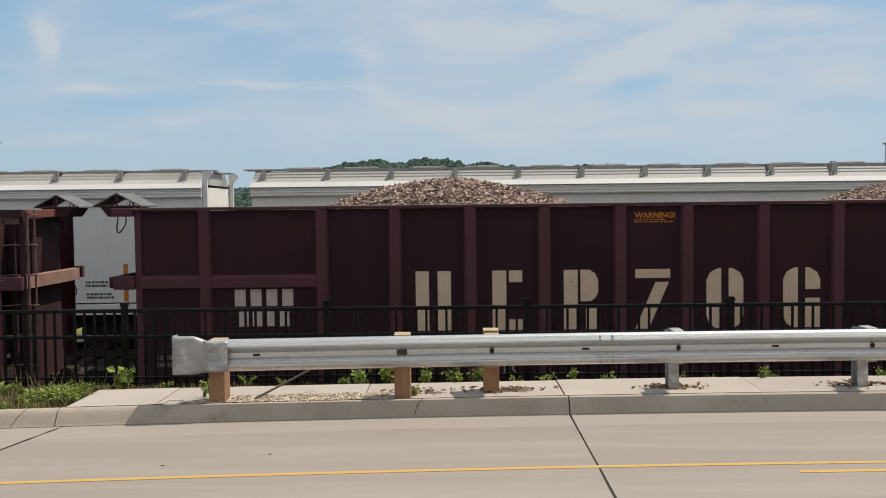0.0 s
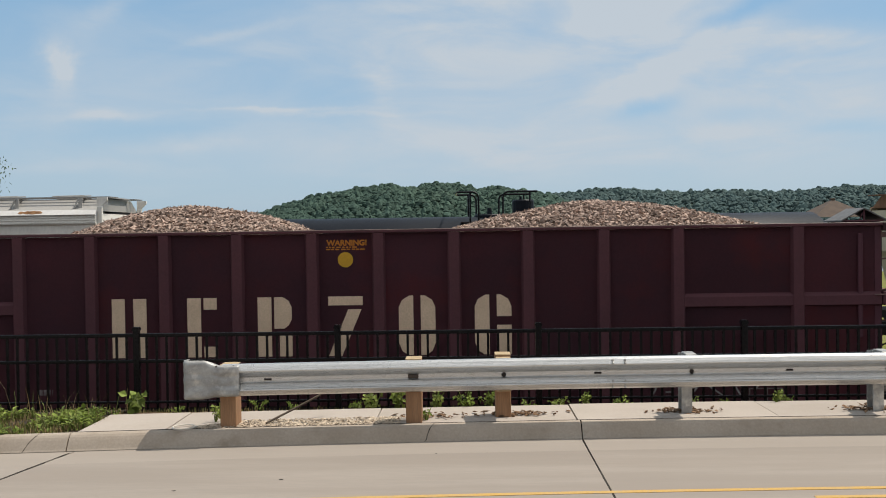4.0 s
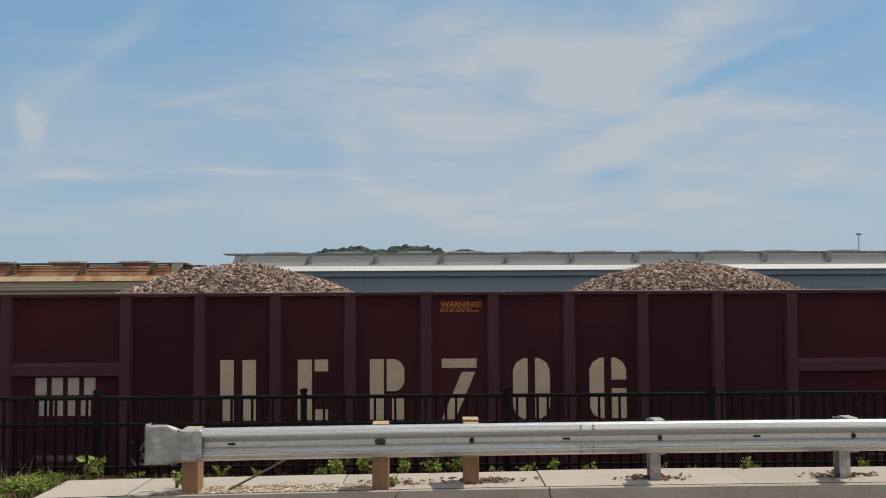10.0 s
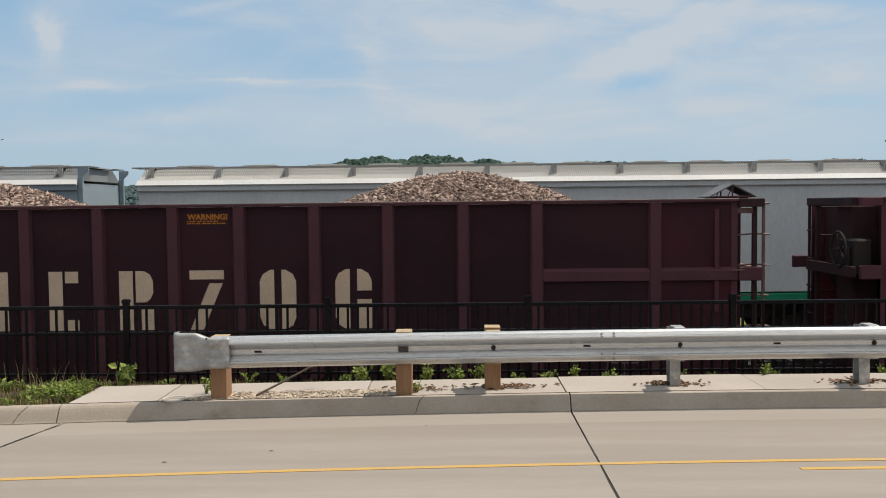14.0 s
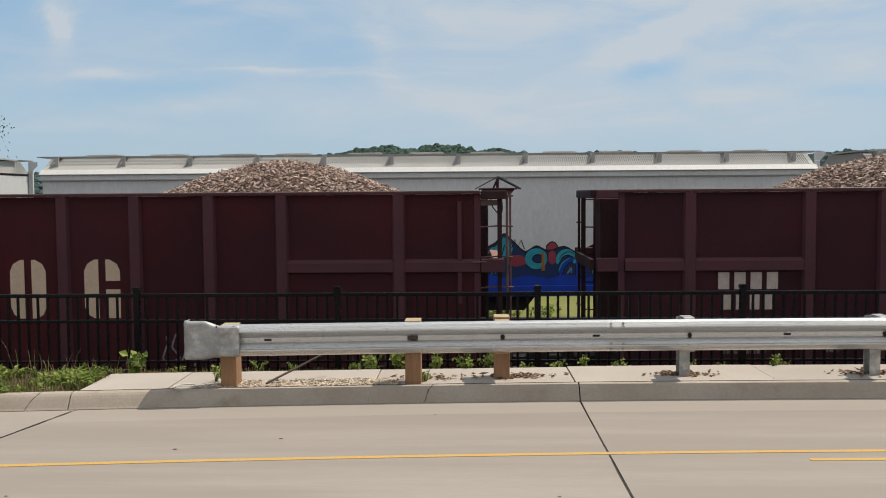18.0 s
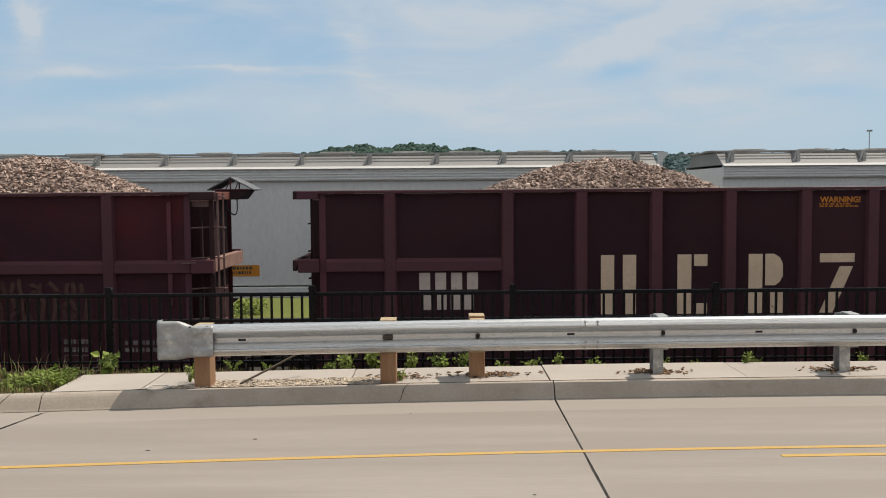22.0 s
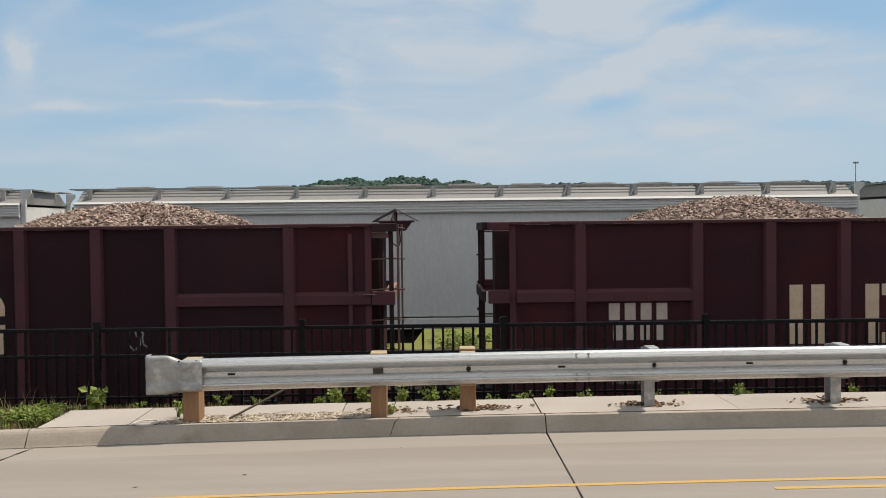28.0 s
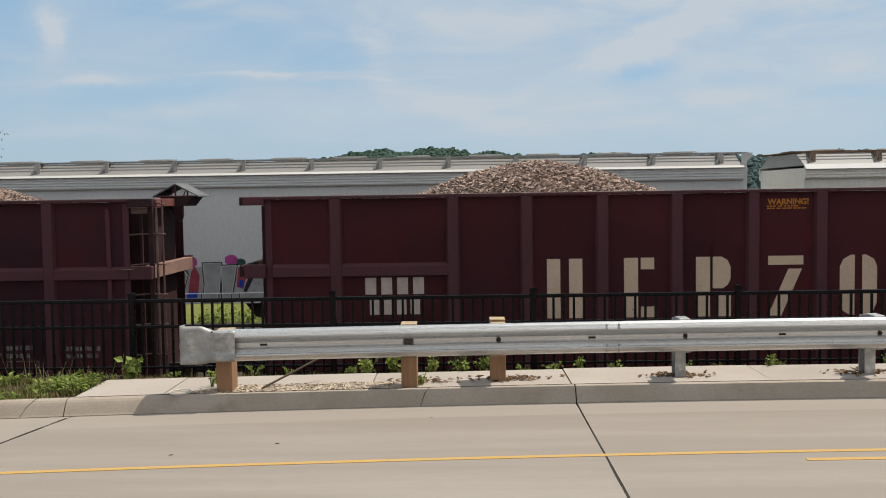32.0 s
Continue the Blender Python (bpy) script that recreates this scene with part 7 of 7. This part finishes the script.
def park_tree(x, y, z, height, spread, seed):
    rng = random.Random(seed)
    tr = thing("tree", "leafy park tree with a loose drooping crown", "tree", at=pose(x, y, z))
    bm = fresh()
    tube(bm, (0, 0, -0.2), (0.1, 0, height * 0.3), 0.2, 9, 0.14)
    tube(bm, (0.1, 0, height * 0.3), (0.0, 0.1, height * 0.85), 0.14, 8, 0.03)
    ends = []
    for k in range(26):
        a, h = rng.uniform(0, math.tau), height * rng.uniform(0.3, 0.8)
        out = spread * rng.uniform(0.45, 1.0)
        mid = (out * 0.5 * math.cos(a), out * 0.5 * math.sin(a), h + out * 0.45)
        tip = (out * math.cos(a), out * math.sin(a), h + out * 0.35)
        tube(bm, (0.05, 0.03, h), mid, 0.045, 5, 0.025)
        tube(bm, mid, tip, 0.025, 5, 0.008)
        ends += [Vector(mid), Vector(tip), Vector(mid).lerp(Vector(tip), 0.5)]
    part("trunk", bm, BARK, tr)
    verts, faces = [], []
    for e in ends:
        for _ in range(150):
            c = e + Vector((rng.gauss(0, 0.32), rng.gauss(0, 0.32), rng.gauss(-0.15, 0.4)))
            leaf_quad(verts, faces, c, Vector((rng.uniform(-1, 1), rng.uniform(-1, 1), rng.uniform(-1.6, 0.2))), Vector((rng.uniform(-1, 1), rng.uniform(-1, 1), 1)), 0.17, 0.06)
    crown = new("crown", from_lists("crown", verts, faces, WILLOW))
    crown.parent = tr


park_tree(-23.55, 41.0, -2.05, 9.4, 2.1, 6)


# ---------------------------------------------------------------- weeds, grass, stones by the fence
def weed(x, y, z, height, spread, leaves, size, seed, name="weed", label="broad-leaved green weed by the fence"):
    rng = random.Random(seed)
    w = thing(name, label, "weed", "weeds by the fence", at=pose(x, y, z))
    verts, faces = [], []
    for s in range(3 + leaves // 9):
        a = rng.uniform(0, math.tau)
        top = Vector((spread * rng.uniform(0.1, 0.7) * math.cos(a), spread * rng.uniform(0.1, 0.5) * math.sin(a), height * rng.uniform(0.55, 1.0)))
        mid = top * 0.5 + Vector((0, 0, height * 0.1))
        part("stem", pipe(fresh(), [(0, 0, -0.06), tuple(mid), tuple(top)], 0.005, 4), LEAF, w)
        for k in range(max(3, leaves // (3 + leaves // 9))):
            t = rng.uniform(0.25, 1.0)
            c = (mid * (t * 2) if t < 0.5 else mid.lerp(top, t * 2 - 1)) + Vector((rng.gauss(0, 0.02), rng.gauss(0, 0.02), 0))
            way = Vector((rng.uniform(-1, 1), rng.uniform(-1, 0.6), rng.uniform(-1.1, 0.35)))
            s_ = size * rng.uniform(0.6, 1.2)
            leaf_quad(verts, faces, c, way, Vector((rng.uniform(-0.3, 0.5), -0.8, 0.7)), s_, s_ * 0.8)
    ob = new("leaves", from_lists("leaves", verts, faces, LEAF))
    ob.parent = w


weed(-3.64, 9.78, 0.06, 0.33, 0.17, 46, 0.115, 1)
for k, (x, h, n, s) in enumerate(((-1.02, 0.30, 34, 0.09), (-0.78, 0.38, 40, 0.10), (-1.25, 0.18, 20, 0.07), (-0.36, 0.34, 30, 0.09), (-0.05, 0.30, 30, 0.06), (0.22, 0.34, 36, 0.07), (0.62, 0.16, 16, 0.06), (0.98, 0.17, 18, 0.06),
                                  (1.25, 0.26, 26, 0.06), (1.62, 0.24, 24, 0.06), (2.42, 0.20, 18, 0.06), (2.78, 0.15, 18, 0.05), (3.28, 0.26, 24, 0.06), (3.45, 0.20, 18, 0.05), (4.6, 0.22, 22, 0.06), (5.4, 0.26, 24, 0.06), (-2.3, 0.2, 16, 0.06), (-1.9, 0.15, 14, 0.05), (-3.15, 0.12, 10, 0.05))):
    weed(x, 9.74 + 0.07 * ((k * 5) % 3), 0.05, h * 0.85, 0.19, n + 14, s * 0.62, 40 + k)
for k, (x, y) in enumerate(((-2.52, 8.95), (-2.44, 8.86), (0.02, 9.62), (-0.42, 8.95))):
    weed(x, y, 0.13, 0.22 if k < 2 else 0.14, 0.10, 16, 0.045, 70 + k, label="thin green weed growing from the gravel")


def blades(name, label, spots, mat, seed, tall, wide=0.006, lean=0.6):
    rng = random.Random(seed)
    verts, faces = [], []
    for x, y, z in spots:
        h = tall * rng.uniform(0.35, 1.15)
        a, l = rng.uniform(0, math.tau), h * rng.uniform(0.1, lean)
        sx, sy = math.cos(a + 1.57) * wide, math.sin(a + 1.57) * wide
        dx, dy = math.cos(a) * l, math.sin(a) * l
        b = len(verts)
        verts += [(x - sx, y - sy, z - 0.02), (x + sx, y + sy, z - 0.02), (x + dx * 0.4 - sx * 0.7, y + dy * 0.4 - sy * 0.7, z + h * 0.6), (x + dx * 0.4 + sx * 0.7, y + dy * 0.4 + sy * 0.7, z + h * 0.6), (x + dx, y + dy, z + h)]
        faces += [(b, b + 1, b + 3, b + 2), (b + 2, b + 3, b + 4)]
    return tagged(new(name, from_lists(name, verts, faces, mat)), label, "grass", kind="stuff")


rng = random.Random(9)
bm = strip(fresh(), steps(X_LEFT, -3.745, 0.5), lambda x: kerb_y(x) + 0.188, lambda x: kerb_y(x) + 1.52, -0.1, 0.10)
tagged(new("verge", mesh_of("verge", bm, SOIL)), "strip of soil between the kerb and the fence", "ground", kind="structure")


def verge_spot(x0, x1, bare=0.0):
    """A spot in the verge, off the bare patches."""
    while True:
        x = rng.uniform(x0, x1)
        y = kerb_y(x) + 0.19 + 1.12 * rng.random()
        if noise.noise((x * 2.1, y * 2.6, 3)) + 0.5 > bare * rng.uniform(0.7, 1.3):
            return (x, y, 0.10)


blades("verge_grass", "short green verge grass beside the pavement", [verge_spot(-13, -3.70, 0.42) for _ in range(24000)], GRASS_BLADE, 1, 0.075)
blades("verge_grass", "dry straw-coloured grass in the verge", [verge_spot(-13, -3.7, 0.3) for _ in range(11000)], DRY_BLADE, 2, 0.07)
blades("verge_grass", "tall dry stalks in the verge", [verge_spot(-13, -3.9, 0.5) for _ in range(260)], DRY_BLADE, 8, 0.24, 0.004)
leafy_v, leafy_f = [], []
for _ in range(7000):
    x, y, z = verge_spot(-12, -3.75, 0.55)
    leaf_quad(leafy_v, leafy_f, (x, y, z + rng.uniform(0.01, 0.08)), Vector((rng.uniform(-1, 1), rng.uniform(-1, 1), rng.uniform(-0.2, 0.7))), Vector((0, 0, 1)), rng.choice((0.03, 0.05, 0.09)) * rng.uniform(0.8, 1.2), rng.uniform(0.02, 0.055))
tagged(new("clover", from_lists("clover", leafy_v, leafy_f, LEAF)), "low leafy weeds in the verge", "weed", kind="stuff")
fence_spots = []
for _ in range(5200):
    x = rng.uniform(-9, 9)
    if noise.noise((x * 1.3, 4.0, 0)) + 0.25 > rng.random() * 0.7:
        y = rng.uniform(9.68, 10.55) if x > -3.7 else rng.uniform(9.5, 10.55)
        fence_spots.append((x, y, 0.075 - 0.22 * max(0.0, y - 9.75)))
blades("fence_grass", "thin grass along the foot of the fence", fence_spots[::2], GRASS_BLADE, 3, 0.07, 0.0035)
blades("fence_grass", "dry grass along the foot of the fence", fence_spots[1::2], DRY_BLADE, 4, 0.07, 0.0035)
far_v, far_f = [], []
for _ in range(520):
    cx, cy, h = rng.uniform(-16, 17), rng.uniform(28.6, 31.0), rng.uniform(0.15, 0.5)
    if noise.noise((cx * 0.35, 1.0, 0)) < 0.04:
        continue
    for _ in range(12):
        leaf_quad(far_v, far_f, (cx + rng.gauss(0, 0.15), cy + rng.gauss(0, 0.15), -1.95 + rng.uniform(0, h)), Vector((rng.uniform(-1, 1), rng.uniform(-1, 1), rng.uniform(-0.2, 1))), Vector((0, 0, 1)), 0.2, 0.11)
tagged(new("trackside_weeds", from_lists("trackside_weeds", far_v, far_f, LEAF)), "lush green weeds beyond the far track", "weed", kind="stuff")


def stones(name, label, spots, mat, seed, r0, r1, flat=0.8):
    g = random.Random(seed)
    bm = fresh()
    for x, y, z in spots:
        stone(bm, (x, y, z / flat), g.uniform(r0, r1), g)
    for v in bm.verts:
        v.co.z *= flat
    tagged(new(name, mesh_of(name, bm, mat)), label, "gravel", kind="stuff")


spots = []
for _ in range(1700):
    x = rng.uniform(-2.62, -0.68)
    spots.append((x, kerb_y(x) + 0.19 + 0.33 * rng.random() ** 1.3 * min(1, (x + 2.75) * 2), 0.148 + rng.uniform(0, 0.008)))
stones("gravel", "loose pale gravel around the barrier posts", spots, GRAVEL, 3, 0.008, 0.018, 0.45)
LITTER = surface("dead_leaf_litter", (0.20, 0.125, 0.075), 0.9, 0, (0.11, 0.065, 0.04), 6, 0.7, 40, 0.4, 0.3, island=0.5, spec=0.1)
for cx, n in ((0.50, 90), (-0.4, 60), (2.18, 110), (4.09, 110), (6.0, 60)):
    spots = []
    for _ in range(n):
        x = cx + rng.gauss(0, 0.16)
        spots.append((x, rail_y(x) + 0.40 + rng.gauss(0, 0.07), 0.149 + rng.uniform(0, 0.016)))
    stones("leaf_litter", "small drift of brown dead leaves at a barrier post", spots, LITTER, n, 0.012, 0.026, 0.5)
spots = [(3.6 + rng.gauss(0, 0.35), 9.74 + rng.gauss(0, 0.05), 0.09) for _ in range(160)] + [(rng.uniform(-3.6, 8), rng.uniform(9.62, 9.78), 0.085) for _ in range(260)]
CLOD = surface("dry_clod", (0.16, 0.115, 0.080), 0.95, 0, (0.09, 0.062, 0.042), 4, 0.7, 40, 0.4, 0.3, island=0.4, spec=0.1)
stones("rubble", "broken stones and clods on the dirt by the fence", spots, CLOD, 5, 0.008, 0.022, 0.7)
tall = [(rng.uniform(-7.5, -3.75), rng.uniform(9.6, 10.5), 0.0) for _ in range(110)]
blades("verge_stalks", "tall dead and green stalks tangled by the fence", tall[::2], DRY_BLADE, 21, 0.32, 0.004, 0.9)
blades("verge_stalks", "tall green stalks by the fence", tall[1::4], GRASS_BLADE, 22, 0.24, 0.005, 0.9)
stick = tagged(new("stick", mesh_of("stick", pipe(fresh(), [(-1.97, 8.74, 0.165), (-1.72, 8.96, 0.27), (-1.40, 9.17, 0.42), (-1.28, 9.27, 0.5)], 0.012, 6), BARK)), "thin brown stick leaning behind the barrier", "stick")
HOOP_WHITE = surface("chalky_white_coating", (0.62, 0.57, 0.50), 0.6, 0, (0.5, 0.45, 0.38), 8, 0.6)
hoop = tagged(new("wire_hoop", mesh_of("wire_hoop", torus(fresh(), (-2.74, 8.63, 0.160), (0, 0, 1), 0.105, 0.007, 22, 5), HOOP_WHITE)), "pale wire hoop lying on the kerb", "hoop")


# ---------------------------------------------------------------- what moves
def front_run(t):
    return 5.6512902 * t - 0.0076082 * t * t + 0.00001265 * t ** 3 + 0.0000022709 * t ** 4


def far_run(t):
    return 5.608197 * t + 0.01008122 * t * t


def far_pose(x):
    slope = (back_y(x + 0.5) - back_y(x - 0.5))
    return pose(x, back_y(x) + 1.55, FAR_RAIL_Z, 0, 0, math.degrees(math.atan(slope)))


# the play in the couplings: how far each car stands from its even place
SLACK = {1: -0.065, 2: -0.09, 3: -0.13, 4: -0.075, 7: -0.12, 8: -0.065, 9: -0.045, 10: -0.03}


def car_x(n, t):
    return 2.9537 + 17.775 * n + SLACK.get(n, 0.0) - front_run(t)


def motions():
    seconds = range(0, 33)
    for car, n in FRONT_CARS:
        walk(car, [(t, pose(car_x(n, t), FRONT_Y, RAIL_Z)) for t in seconds])
    for heap, n, x, turned in FRONT_HEAPS:
        walk(heap, [(t, pose(car_x(n, t) + x, FRONT_Y, 2.05, 0, 0, 180 * turned)) for t in seconds])
    for car, middle in FAR_CARS:
        walk(car, [(t, far_pose(middle - far_run(t))) for t in seconds])
    for train, run in (("front", front_run), ("far", far_run)):
        first = WHEELS[train][0]
        walk(first, [(k * 0.1, pose(0, 0, 0, 0, -math.degrees(run(k * 0.1) / 0.457), 0)) for k in range(321)])
        for w in WHEELS[train][1:]:
            w.rotation_mode = "QUATERNION"
            w.animation_data_create()
            w.animation_data.action = first.animation_data.action
            w.animation_data.action_slot = first.animation_data.action_slot


motions()
